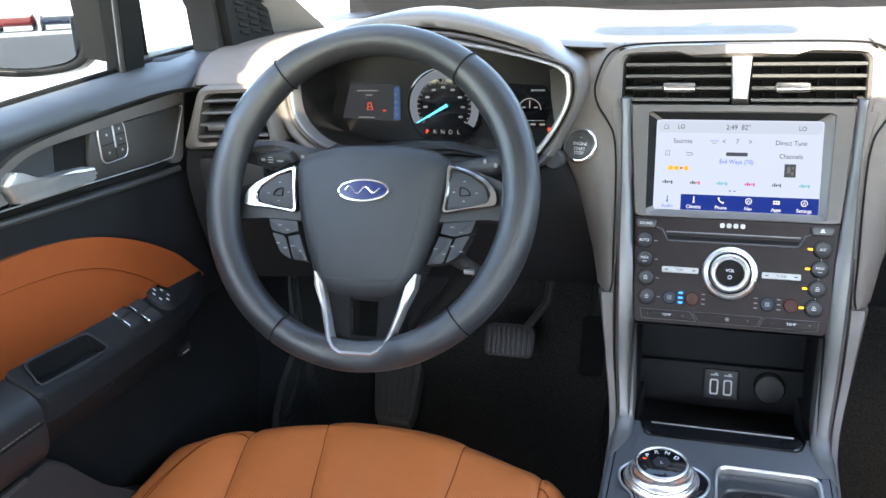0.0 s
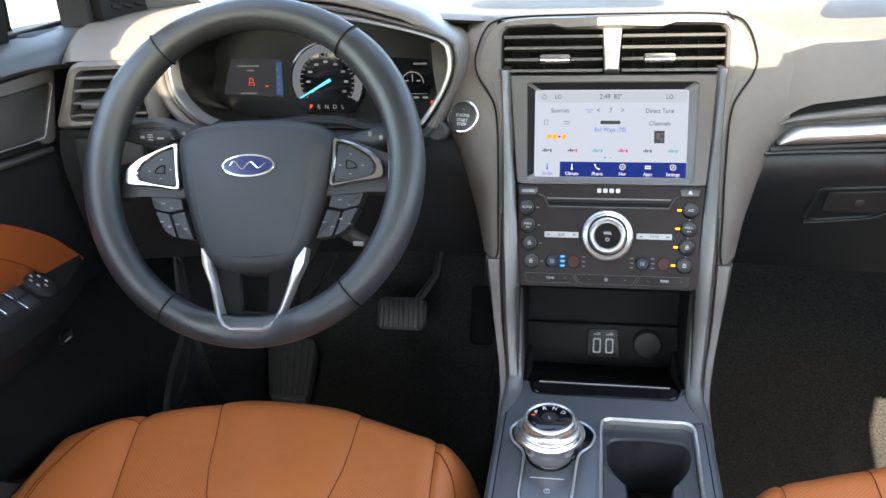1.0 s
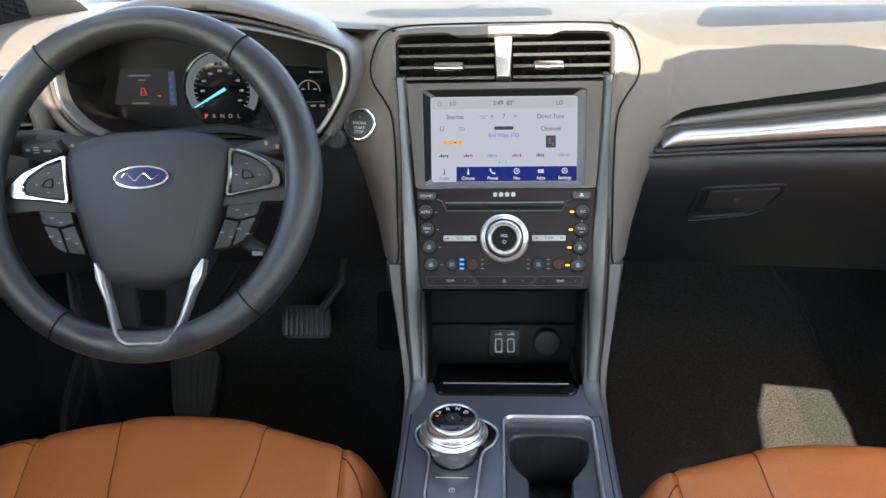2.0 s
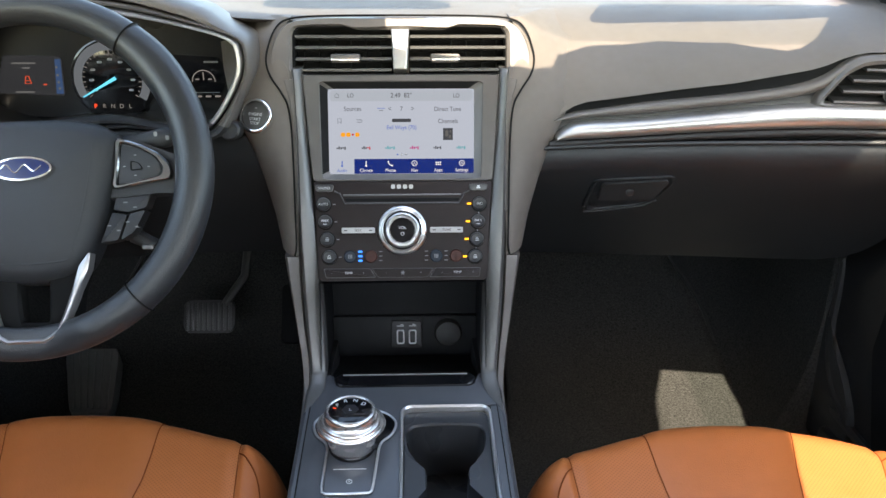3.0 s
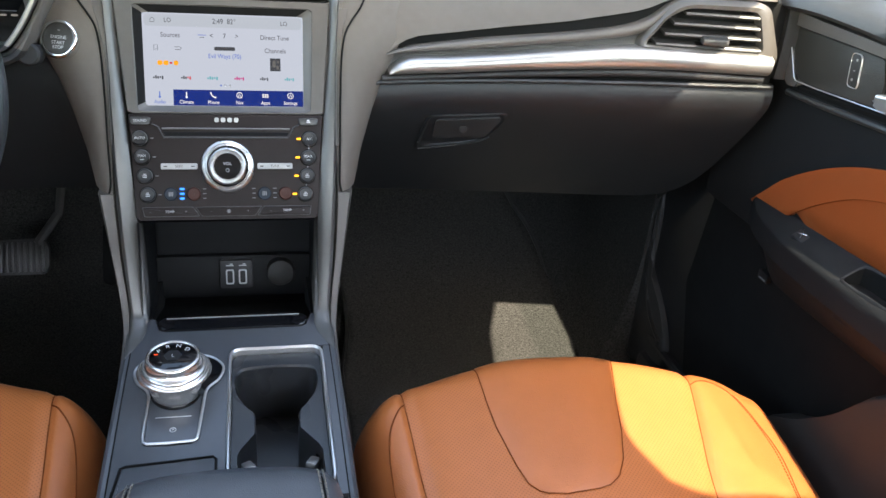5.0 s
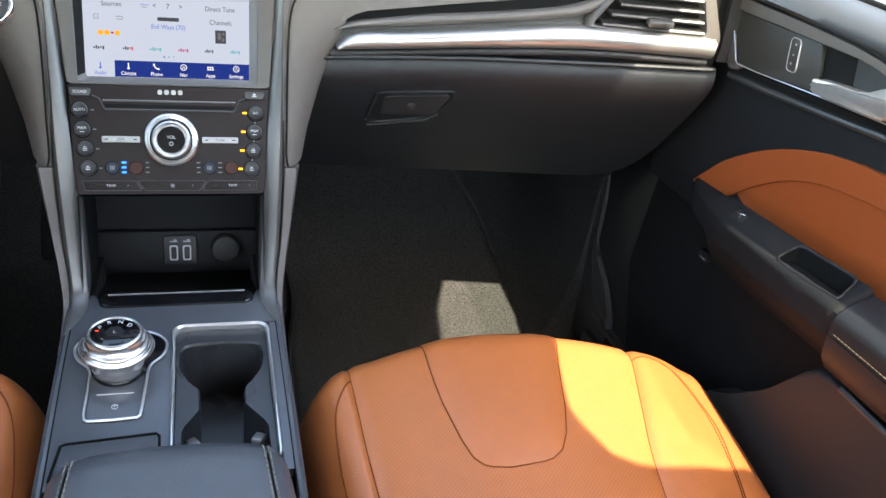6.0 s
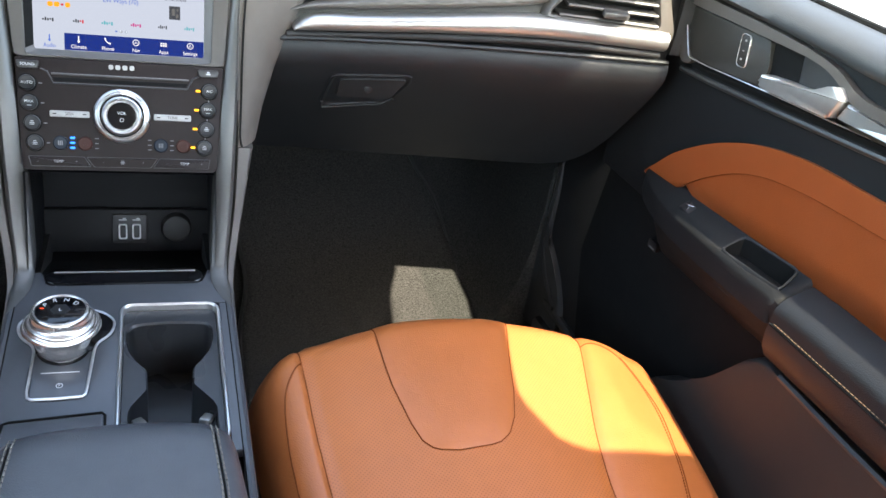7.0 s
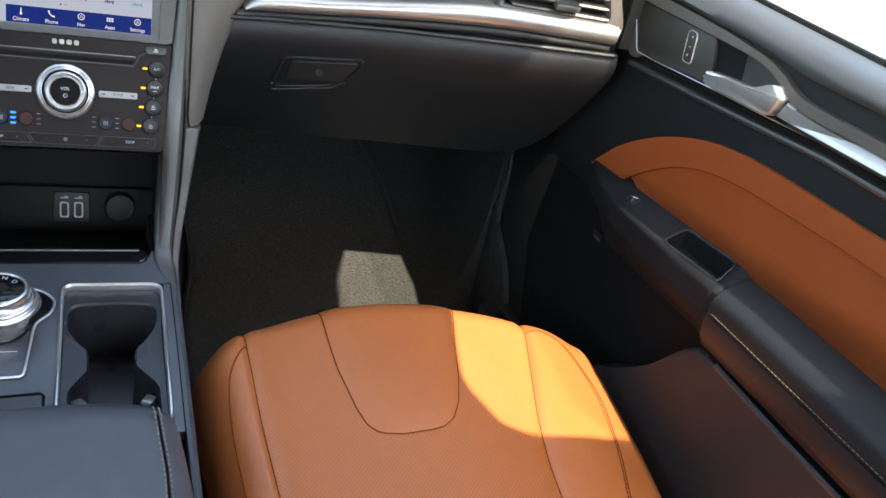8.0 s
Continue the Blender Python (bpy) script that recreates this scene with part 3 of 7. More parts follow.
def build_dash():
    dash = thing("dashboard", (0, 0.3, 0.5), "charcoal grey soft-touch dashboard with satin silver trim strip", "dashboard")
    bm = bmesh.new()
    xs = [-0.715 + 0.0155 * k for k in range(93)]
    ends = [(-0.02, 0.658), (0.033, 0.679), (0.067, 0.692), (0.112, 0.7005), (0.196, 0.7245)]
    loops = []
    for x in xs:
        loops.append([(math.copysign(min(abs(px), lerp_table(ends, py)), px), py, pz) for px, py, pz in dash_profile(x)])
    rings(bm, loops, Matrix(), cap_first=True, cap_last=True)
    part("top_pad", bm, PAD, dash, "soft grey grained top pad", 50)

    # wings between the centre stack and the dash
    for s in (-1, 1):
        rows = [(0.848, 0.135, 0.089, 0.232, 0.222), (0.82, 0.152, 0.078, 0.230, 0.124), (0.785, 0.1370, 0.060, 0.220, 0.083), (0.745, 0.1330, 0.045, 0.210, 0.060),
                (0.715, 0.131, 0.036, 0.196, 0.055), (0.69, 0.129, 0.027, 0.186, 0.056), (0.655, 0.1285, 0.014, 0.174, 0.050), (0.61, 0.1280, -0.002, 0.160, 0.034), (0.573, 0.1285, -0.012, 0.151, 0.015)]
        loops = []
        for z, xi, yi, xo, yo in rows:
            pts = []
            for k in range(9):
                t = k / 8
                soft = max(0.0, min(1.0, (z - 0.74) / 0.04))
                y = yi + (yo - yi) * ((1 - soft) * t ** 1.6 + soft * t * t * (3 - 2 * t)) - 0.004 * math.sin(math.pi * t)
                pts.append((s * (xi + (xo - xi) * t), y, z))
            loops.append(pts + [(s * (xo + 0.004), yo + 0.08, z), (s * xi, yo + 0.08, z)])
        bm = bmesh.new()
        rings(bm, loops, Matrix(), cap_first=True, cap_last=True)
        part("side_wing", bm, PAD, dash, "soft grey wing beside the centre stack", 50)

    def band(name, lo, hi, off, mat, label="", x0=0.178, x1=0.69, s=1, bulge=0.006, n=40):
        """A strip along the dash's face between two height tables."""
        loops = []
        for k in range(n + 1):
            x = x0 + (x1 - x0) * k / n
            a, b = ease_table(lo, x), ease_table(hi, x)
            pts = []
            for j in range(7):
                t = j / 6
                pts.append((s * x, yf(x) + off - bulge * math.sin(math.pi * t) ** 0.6, a + (b - a) * t))
            loops.append(pts + [(s * x, yf(x) + off + 0.04, b), (s * x, yf(x) + off + 0.04, a)])
        bm = bmesh.new()
        rings(bm, loops, Matrix(), cap_first=True, cap_last=True)
        return part(name, bm, mat, dash, label, 50)

    band("groove", [(0.18, 0.70), (0.68, 0.712)], [(0.18, 0.722), (0.203, 0.739), (0.224, 0.750), (0.273, 0.757), (0.342, 0.768), (0.41, 0.778), (0.477, 0.792), (0.503, 0.798), (0.525, 0.808), (0.545, 0.815), (0.70, 0.816)], 0.012, CAVITY, "black shadow gap", x1=0.678, bulge=0.0)
    ridge = [(0.189, 0.7258), (0.238, 0.7314), (0.308, 0.7380), (0.378, 0.7470), (0.446, 0.7562), (0.486, 0.7637), (0.515, 0.772)]
    foot = [(0.189, 0.700), (0.217, 0.712), (0.274, 0.718), (0.413, 0.736), (0.515, 0.750)]
    band("upper_trim", ridge[:-1] + [(0.505, 0.7705), (0.515, 0.7790), (0.529, 0.7935), (0.541, 0.8015), (0.556, 0.8055), (0.64, 0.8065)], [(0.189, 0.7264), (0.217, 0.7357), (0.238, 0.7391), (0.308, 0.7497), (0.378, 0.7580), (0.446, 0.7680), (0.486, 0.7769), (0.511, 0.7880), (0.529, 0.8030), (0.541, 0.8100), (0.556, 0.8132), (0.64, 0.8152)], 0.002, WING, "satin grey upper trim", x0=0.190, x1=0.636, bulge=0.004, n=70)
    band("trim_face", foot, ridge, 0.009, SLAT, "dark hollow face under the upper trim", x0=0.189, x1=0.505, bulge=-0.002)
    band("silver_strip", [(0.194, 0.7025), (0.272, 0.7075), (0.377, 0.7165), (0.514, 0.7255), (0.664, 0.7275)], [(0.194, 0.7075), (0.200, 0.7140), (0.215, 0.7225), (0.271, 0.7272), (0.341, 0.7345), (0.409, 0.7430), (0.477, 0.7515), (0.52, 0.7535), (0.664, 0.7535)], -0.004, SILVER, "long satin silver trim strip", x0=0.194, x1=0.664, bulge=0.008)
    band("strip_lip", [(0.186, 0.692), (0.381, 0.706), (0.519, 0.7145), (0.67, 0.7165)], [(0.186, 0.700), (0.275, 0.7060), (0.381, 0.7150), (0.519, 0.7240), (0.67, 0.7260)], 0.001, DARK, "black lip", x0=0.186, x1=0.662, bulge=0.003)

    band("end_cap", [(0.60, 0.722), (0.70, 0.722)], [(0.60, 0.814), (0.70, 0.814)], 0.008, GLOVE, "charcoal end of the dashboard", x0=0.679, x1=0.6965, bulge=0.003, n=6)
    # glovebox
    def lid_y(d):
        """How far the lid's face falls back at a drop d below its top edge."""
        return 0.012 - 0.016 * min(1, d / 0.03) ** 0.5 + 0.93 * (d - 0.030 * (1 - math.exp(-d / 0.030)))
    box_thing = thing("glovebox", (0.42, 0.06, 0.53), "closed charcoal grained glovebox lid with a recessed handle", "glovebox")
    loops = []
    for k in range(49):
        x = 0.158 + (0.681 - 0.158) * (1 - (1 - k / 48) ** 1.25)
        top = lerp_table([(0.17, 0.692), (0.367, 0.702), (0.675, 0.714)], x)
        low = lerp_table([(0.15, 0.488), (0.35, 0.480), (0.55, 0.482), (0.62, 0.486), (0.650, 0.495), (0.668, 0.512), (0.677, 0.535), (0.681, 0.565)], x)
        pts = []
        for j in range(19):
            t = (j / 18) ** 1.4
            z = top + (low - top) * t
            y = yf(x) + lid_y(top - z)
            pts.append((x, y, z))
        loops.append(pts + [(x, yf(x) + 0.22, low + 0.004), (x, yf(x) + 0.22, top)])
    bm = bmesh.new()
    rings(bm, loops, Matrix(), cap_first=True, cap_last=True)
    part("lid", bm, GLOVEBOX, box_thing, "", 50)
    bm = bmesh.new()
    tube(bm, [(x, yf(x) + 0.0015, lerp_table([(0.17, 0.692), (0.367, 0.702), (0.675, 0.714)], x) - 0.0015) for x in [0.165 + 0.512 * k / 40 for k in range(41)]], 0.0032, 8)
    part("lid_lip", bm, GLOVEBOX, box_thing, "rounded upper lip of the lid")
    outline = softened([(0.250, 0.6450), (0.3520, 0.6530), (0.3565, 0.6440), (0.3420, 0.6120), (0.3270, 0.5985), (0.246, 0.5845), (0.2455, 0.6030)], 0.008, 4)
    centre = (0.298, 0.618)

    def on_lid(p, w):
        x, z = p
        top = lerp_table([(0.17, 0.692), (0.367, 0.702)], x)
        return (x, yf(x) + lid_y(top - z) - 0.73 * w, z - 0.68 * w)

    def about(f, w):
        return [on_lid(tuple(Vector(centre) + (Vector(p) - Vector(centre)) * f), w) for p in polar(outline, centre, 72)]
    bm = bmesh.new()
    rings(bm, [about(1.0, -0.004), about(1.0, 0.0016), about(0.975, 0.0024), about(0.93, 0.0020), about(0.90, 0.0006)], Matrix(), cap_last=True)
    part("handle", bm, GLOVEBOX, box_thing, "black pull handle with a raised rim")
    # pull flap: a wedge that stands off the rim above the finger bowl
    flap = softened([(0.262, 0.6390), (0.346, 0.6465), (0.347, 0.6405), (0.333, 0.6135), (0.262, 0.6120)], 0.004, 3)
    bm = bmesh.new()
    rings(bm, [[on_lid(q, 0.0005) for q in flap], [on_lid(q, 0.0065 if q[1] < 0.625 else 0.0035) for q in flap]], Matrix(), cap_last=True)
    part("pull_flap", bm, DARK, box_thing, "black pull flap")
    bm = bmesh.new()
    tube(bm, [on_lid(q, 0.0046) for q in ((0.2465, 0.5985), (0.2480, 0.5875), (0.2520, 0.5865), (0.3265, 0.6000), (0.3400, 0.6120))], 0.0016, 8)
    part("grip", bm, DARK, box_thing, "black raised lip of the finger bowl")
    bm = bmesh.new()
    c = on_lid((0.3005, 0.6285), 0.0060)
    lathe(bm, [(0.0055, -0.001), (0.0055, 0.0012), (0.0045, 0.0016), (0.0001, 0.0016)], axes(c, (1, 0, 0), (0, 0, 1), (0, -1, 0)), 20)
    part("lock", bm, BUTTON, box_thing, "small round lock")
    # underside of the dash, both sides
    bm = bmesh.new()
    box(bm, (0.56, 0.56, 0.03), pose(0.44, 0.48, 0.545, 2), 0.008)
    part("closing_panel", bm, DARK, dash, "black panel under the glovebox")
    # driver's knee panel
    loops = []
    for k in range(31):
        x = -0.690 + (0.690 - 0.165) * k / 30
        top, low = lerp_table([(-0.69, 0.730), (-0.55, 0.722), (-0.2, 0.712), (-0.165, 0.68)], x), 0.535
        pts = []
        for j in range(9):
            t = j / 8
            pts.append((x, yf(x) + 0.014 - 0.012 * min(1, t * 5) ** 0.5 + 0.05 * t ** 1.6, top + (low - top) * t))
        loops.append(pts + [(x, yf(x) + 0.14, low), (x, yf(x) + 0.14, top)])
    bm = bmesh.new()
    rings(bm, loops, Matrix(), cap_first=True, cap_last=True)
    part("knee_panel", bm, LID, dash, "black knee panel under the wheel", 50)
    bm = bmesh.new()
    box(bm, (0.54, 0.56, 0.03), pose(-0.43, 0.47, 0.555, 2), 0.008)
    part("closing_panel", bm, DARK, dash, "black panel under the driver's dash")
    # light switch panel beside the column
    bm = bmesh.new()
    prism(bm, softened([(-0.672, 0.722), (-0.575, 0.716), (-0.58, 0.655), (-0.668, 0.66)], 0.008), 0, 0.008, UPRIGHT @ Matrix.Translation((0, 0, 0.006)), 0.003)
    part("switch_panel", bm, GLOVE, dash, "charcoal light switch panel")

    # end vents: frame, cavity, slats, tab
    for s in (-1, 1):
        vent = thing("dash_vent", (s * 0.6, 0, 0.75), "grey framed corner air vent with dark horizontal slats", "air vent", "corner vents")

        def fp(p, w, s=s):
            return (s * p[0], yf(p[0]) - w, p[1])
        if s > 0:
            inner = softened([(0.5035, 0.7550), (0.513, 0.7671), (0.529, 0.7902), (0.547, 0.8013), (0.560, 0.8035), (0.634, 0.8045), (0.6405, 0.7980), (0.6525, 0.7580), (0.648, 0.7530)], 0.005, 3)
            outer = softened([(0.4985, 0.7515), (0.5000, 0.7600), (0.513, 0.7800), (0.528, 0.8005), (0.541, 0.8092), (0.556, 0.8128), (0.640, 0.8150), (0.652, 0.8080), (0.6735, 0.7500), (0.668, 0.7290), (0.645, 0.748)], 0.006, 3)
            ends = [(0.751, 0.513), (0.7657, 0.524), (0.7816, 0.534), (0.7947, 0.548), (0.81, 0.556)], [(0.755, 0.651), (0.802, 0.639)]
        else:
            inner = softened([(0.5680, 0.7430), (0.5720, 0.7720), (0.5780, 0.8020), (0.584, 0.8060), (0.642, 0.8060), (0.6485, 0.8000), (0.6650, 0.7480), (0.660, 0.7425)], 0.005, 3)
            outer = softened([(0.5560, 0.7350), (0.5610, 0.7720), (0.5670, 0.8100), (0.578, 0.8155), (0.646, 0.8155), (0.656, 0.8080), (0.6835, 0.7380), (0.677, 0.7340)], 0.006, 3)
            ends = [(0.743, 0.5685), (0.80, 0.5775)], [(0.745, 0.665), (0.802, 0.648)]
        c = (0.600, 0.780) if s > 0 else (0.615, 0.775)
        o, i = polar(outer, c, 96), polar(inner, c, 96)
        i2 = [tuple(Vector(c) + (Vector(p) - Vector(c)) * 0.97) for p in i]
        mid = [tuple((Vector(a) + Vector(b)) / 2) for a, b in zip(o, i)]
        bm = bmesh.new()
        rings(bm, [[fp(p, -0.03) for p in o], [fp(p, 0.001) for p in o], [fp(p, 0.0055) for p in mid], [fp(p, 0.004) for p in i], [fp(p, -0.002) for p in i2], [fp(p, -0.03) for p in i2]], Matrix())
        part("frame", bm, WING, vent, "satin grey frame", 50)
        bm = bmesh.new()
        rings(bm, [[fp(p, -0.012) for p in i2], [fp(p, -0.06) for p in i2]], Matrix(), cap_last=True)
        part("cavity", bm, CAVITY, vent)
        for k in range(4):
            z = (0.7560 + 0.0130 * k) if s > 0 else (0.7490 + 0.0152 * k)
            xa = lerp_table(ends[0], z + 0.002) + 0.001
            xb = lerp_table(ends[1], z + 0.002) - 0.001
            bm = bmesh.new()
            loops = []
            for q in range(9):
                x = xa + (xb - xa) * q / 8
                y = yf(x)
                loops.append([(s * x, y + 0.003, z + 0.0042), (s * x, y - 0.003, z + 0.0030), (s * x, y - 0.0042, z + 0.0010), (s * x, y - 0.003, z - 0.0008), (s * x, y + 0.024, z + 0.0050), (s * x, y + 0.024, z + 0.0080)])
            rings(bm, loops, Matrix(), cap_first=True, cap_last=True)
            part("slat", bm, SLAT, vent)
        bm = bmesh.new()
        xt, zt = (0.589, 0.7665) if s > 0 else (0.628, 0.7640)
        box(bm, (0.034, 0.014, 0.009), pose(s * xt, yf(xt) - 0.007, zt, 14, 0, -s * 8), 0.003)
        part("tab", bm, RAIL, vent, "satin grey direction tab")


def build_cluster():
    cl = thing("instrument_cluster", (-0.36, 0.08, 0.74), "lit instrument cluster behind a silver-edged hood", "instrument cluster")
    pts = [(-0.192, 0.817), (-0.204, 0.831), (-0.26, 0.846), (-0.329, 0.858), (-0.40, 0.862), (-0.455, 0.857), (-0.509, 0.838), (-0.532, 0.823), (-0.538, 0.806), (-0.532, 0.770), (-0.505, 0.742),
           (-0.470, 0.730), (-0.440, 0.729), (-0.394, 0.738), (-0.334, 0.740), (-0.291, 0.731), (-0.243, 0.728), (-0.221, 0.742), (-0.194, 0.787)]
    c = (-0.365, 0.793)
    base = polar([tuple(p[:2]) for p in smooth_path([(a, b, 0) for a, b in pts], 4, True)], c, 144)

    def grown(d, y, tilt=0.12, drop=0.0):
        out = []
        for p in base:
            v = Vector(p) - Vector(c)
            low = max(0.0, min(1.0, (c[1] - 0.01 - p[1]) / 0.03))
            d_ = d * (1 - 0.5 * max(0.0, min(1.0, (p[0] + 0.26) / 0.05))) if d > 0.015 else d
            q = Vector(c) + v * (1 + (d_ + drop * low) / v.length)
            out.append((q.x, y + tilt * (q.y - 0.80), q.y))
        return out
    # rim, band and hood: bright above and at the sides, black along the bottom
    n = len(base)
    first, last = int(n * 338 / 360), int(n * 205 / 360) + n
    upper, lower = [k % n for k in range(first, last + 1)], [k % n for k in range(last, first + n + 1)]
    for name, steps, mat, low_mat, label in (
            ("silver_rim", ((-0.0006, 0.036), (-0.0004, 0.020), (0.0014, 0.0155), (0.0048, 0.0160), (0.0058, 0.020), (0.0058, 0.036)), SILVER, DARK, "slim satin silver rim round the dials"),
            ("inner_band", ((0.0076, 0.040), (0.0080, 0.0240), (0.0095, 0.0215), (0.0120, 0.0205), (0.0135, 0.0225), (0.0137, 0.040)), WING, DARK, "grey band outside the rim"),
            ("hood", ((0.0160, 0.042), (0.0164, 0.0260), (0.0185, 0.0220), (0.026, 0.0210), (0.032, 0.026), (0.036, 0.050), (0.036, 0.10)), WING, DARK, "grey hood round the dials")):
        loops = [grown(d, y) for d, y in steps]
        for which, m_, lab in ((upper, mat, label), (lower, low_mat, "black lower trim of the dials")):
            bm = bmesh.new()
            rings(bm, [[loop[k] for k in which] for loop in loops], Matrix(), closed=False)
            part(name, bm, m_, cl, lab, 60)
    bm = bmesh.new()
    rings(bm, [grown(0.018, 0.045), grown(0.010, 0.042), grown(0.0, 0.036), grown(-0.004, 0.06, 0.12, 0.012), grown(-0.012, 0.118, 0.0, 0.028)], Matrix(), cap_last=True)
    part("well", bm, CLUSTER_BLACK, cl, "black well and face", 60)
    F = axes((0, 0.1165, 0), (1, 0, 0), (0, 0, 1), (0, -1, 0))
    bm = bmesh.new()
    prism(bm, softened([(-0.518, 0.751), (-0.502, 0.799), (-0.430, 0.797), (-0.432, 0.747)], 0.003), 0, 0.002, F)
    d = part("left_display", bm, DISPLAY, cl, "dim grey message display")
    bm = bmesh.new()
    prism(bm, [(-0.4425, 0.750), (-0.4385, 0.794), (-0.4315, 0.794), (-0.4335, 0.750)], 0, 0.0026, F)
    part("side_band", bm, DISPLAY_BLUE, d, "blue band")
    for k, (u, v, w) in enumerate(((-0.478, 0.789, 0.030), (-0.476, 0.783, 0.010), (-0.482, 0.7525, 0.024))):
        bar("text_line", DISPLAY_TEXT, F, u, v, w, 0.0020, d, 0.0028)
    bm = bmesh.new()
    tube(bm, [(-0.476 + 0.0040 * a, 0.1138, 0.768 + 0.0046 * b) for a, b in ((-1, -1), (1, -1), (0.45, 1), (-0.45, 1))], 0.0007, 6, True)
    tube(bm, [(-0.4790, 0.1138, 0.7670), (-0.4730, 0.1138, 0.7670)], 0.0005, 6)
    part("warning_mark", bm, DIM_RED, d, "red warning outline")
    bar("warning_mark", DIM_RED, F, -0.455, 0.762, 0.0045, 0.0018, d, 0.0028)
    for v in (0.757, 0.765, 0.774, 0.784):
        bar("band_mark", DISPLAY_TEXT, F, -0.4375, v, 0.0030, 0.0026, d, 0.0032)
    # speedometer
    D = axes((-0.369, 0.1165, 0.768), (1, 0, 0), (0, 0, 1), (0, -1, 0))
    sp = bmesh.new()
    lathe(sp, [(0.052, 0), (0.052, 0.004), (0.049, 0.005), (0.0001, 0.003)], D, 64)
    dial = part("speedometer", sp, GLOSS, cl, "round black speedometer")

    def arc(r0, r1, a0, a1, h, n=40):
        bm = bmesh.new()
        out, inn = [], []
        for k in range(n + 1):
            a = radians(a0 + (a1 - a0) * k / n)
            out.append((r1 * math.cos(a), r1 * math.sin(a)))
            inn.append((r0 * math.cos(a), r0 * math.sin(a)))
        loops = [[(*o, h - 0.0004), (*o, h), (*i, h), (*i, h - 0.0004)] for o, i in zip(out, inn)]
        return rings(bm, loops, D, cap_first=True, cap_last=True)
    part("dial_band", arc(0.0375, 0.0480, 208, 60, 0.0052), DIAL_GREY, dial, "pale number band")
    part("dial_band", arc(0.0375, 0.0480, 12, -34, 0.0052), DIAL_GREY, dial, "pale number band")
    for k in range(25):
        a = radians(215 - 250 * k / 24)
        bm = bmesh.new()
        box(bm, (0.0045 if k % 3 == 0 else 0.0028, 0.0009, 0.0006), D @ Matrix.Translation((0.0355 * math.cos(a), 0.0355 * math.sin(a), 0.0052)) @ Matrix.Rotation(a, 4, 'Z'))
        part("tick", bm, CLUSTER_INK, dial)
    for k in range(9):
        a = radians(210 - 30 * k)
        bar("numeral_bar", DIM_MARK, D, 0.026 * math.cos(a), 0.026 * math.sin(a), 0.0055, 0.0026, dial, 0.0054)
    writing("unit_text", "MPH", 0.005, CLUSTER_INK, D @ Matrix.Translation((0, 0.0315, 0.0056)), dial)
    a = radians(209)
    bm = bmesh.new()
    na = D @ Matrix.Translation((0, 0, 0.0072)) @ Matrix.Rotation(a, 4, 'Z')
    prism(bm, [(-0.006, -0.0022), (0.044, -0.0008), (0.044, 0.0008), (-0.006, 0.0022)], -0.0008, 0.0008, na)
    part("needle", bm, NEEDLE, dial, "lit cyan needle")
    for k, ch in enumerate("PRNDL"):
        writing("gear_letter", ch, 0.0078, RED_LED if ch == "P" else CLUSTER_INK, F @ Matrix.Translation((-0.394 + 0.0110 * k, 0.7345, 0.0062)), cl)
    # fuel gauge display
    bm = bmesh.new()
    prism(bm, softened([(-0.288, 0.742), (-0.296, 0.800), (-0.232, 0.796), (-0.222, 0.772), (-0.238, 0.742)], 0.004), 0, 0.0015, F)
    fd = part("right_display", bm, GLOSS, cl, "black fuel display")
    bm = bmesh.new()
    tube(bm, [(-0.254 + 0.0145 * math.cos(q), 0.1145, 0.765 + 0.0145 * math.sin(q)) for q in [math.pi * k / 14 for k in range(15)]], 0.0007, 6)
    part("fuel_arc", bm, CLUSTER_INK, fd, "pale gauge arc")
    bar("fuel_needle", CLUSTER_INK, F, -0.254, 0.772, 0.0012, 0.010, fd, 0.0024)
    for u in (-0.262, -0.246):
        bar("fuel_mark", CLUSTER_INK, F, u, 0.768, 0.005, 0.0016, fd, 0.0024)
    bar("rule", DIM_MARK, F, -0.258, 0.751, 0.046, 0.0008, fd, 0.0022)
    for u in (-0.262, -0.250, -0.238):
        bar("text_line", CLUSTER_INK, F, u, 0.746, 0.007, 0.0022, fd, 0.0024)
    bar("text_line", DIM_MARK, F, -0.243, 0.790, 0.018, 0.0022, fd, 0.0024)
    bar("warning_mark", DIM_RED, F, -0.228, 0.7395, 0.006, 0.005, cl, 0.003, "red telltale")


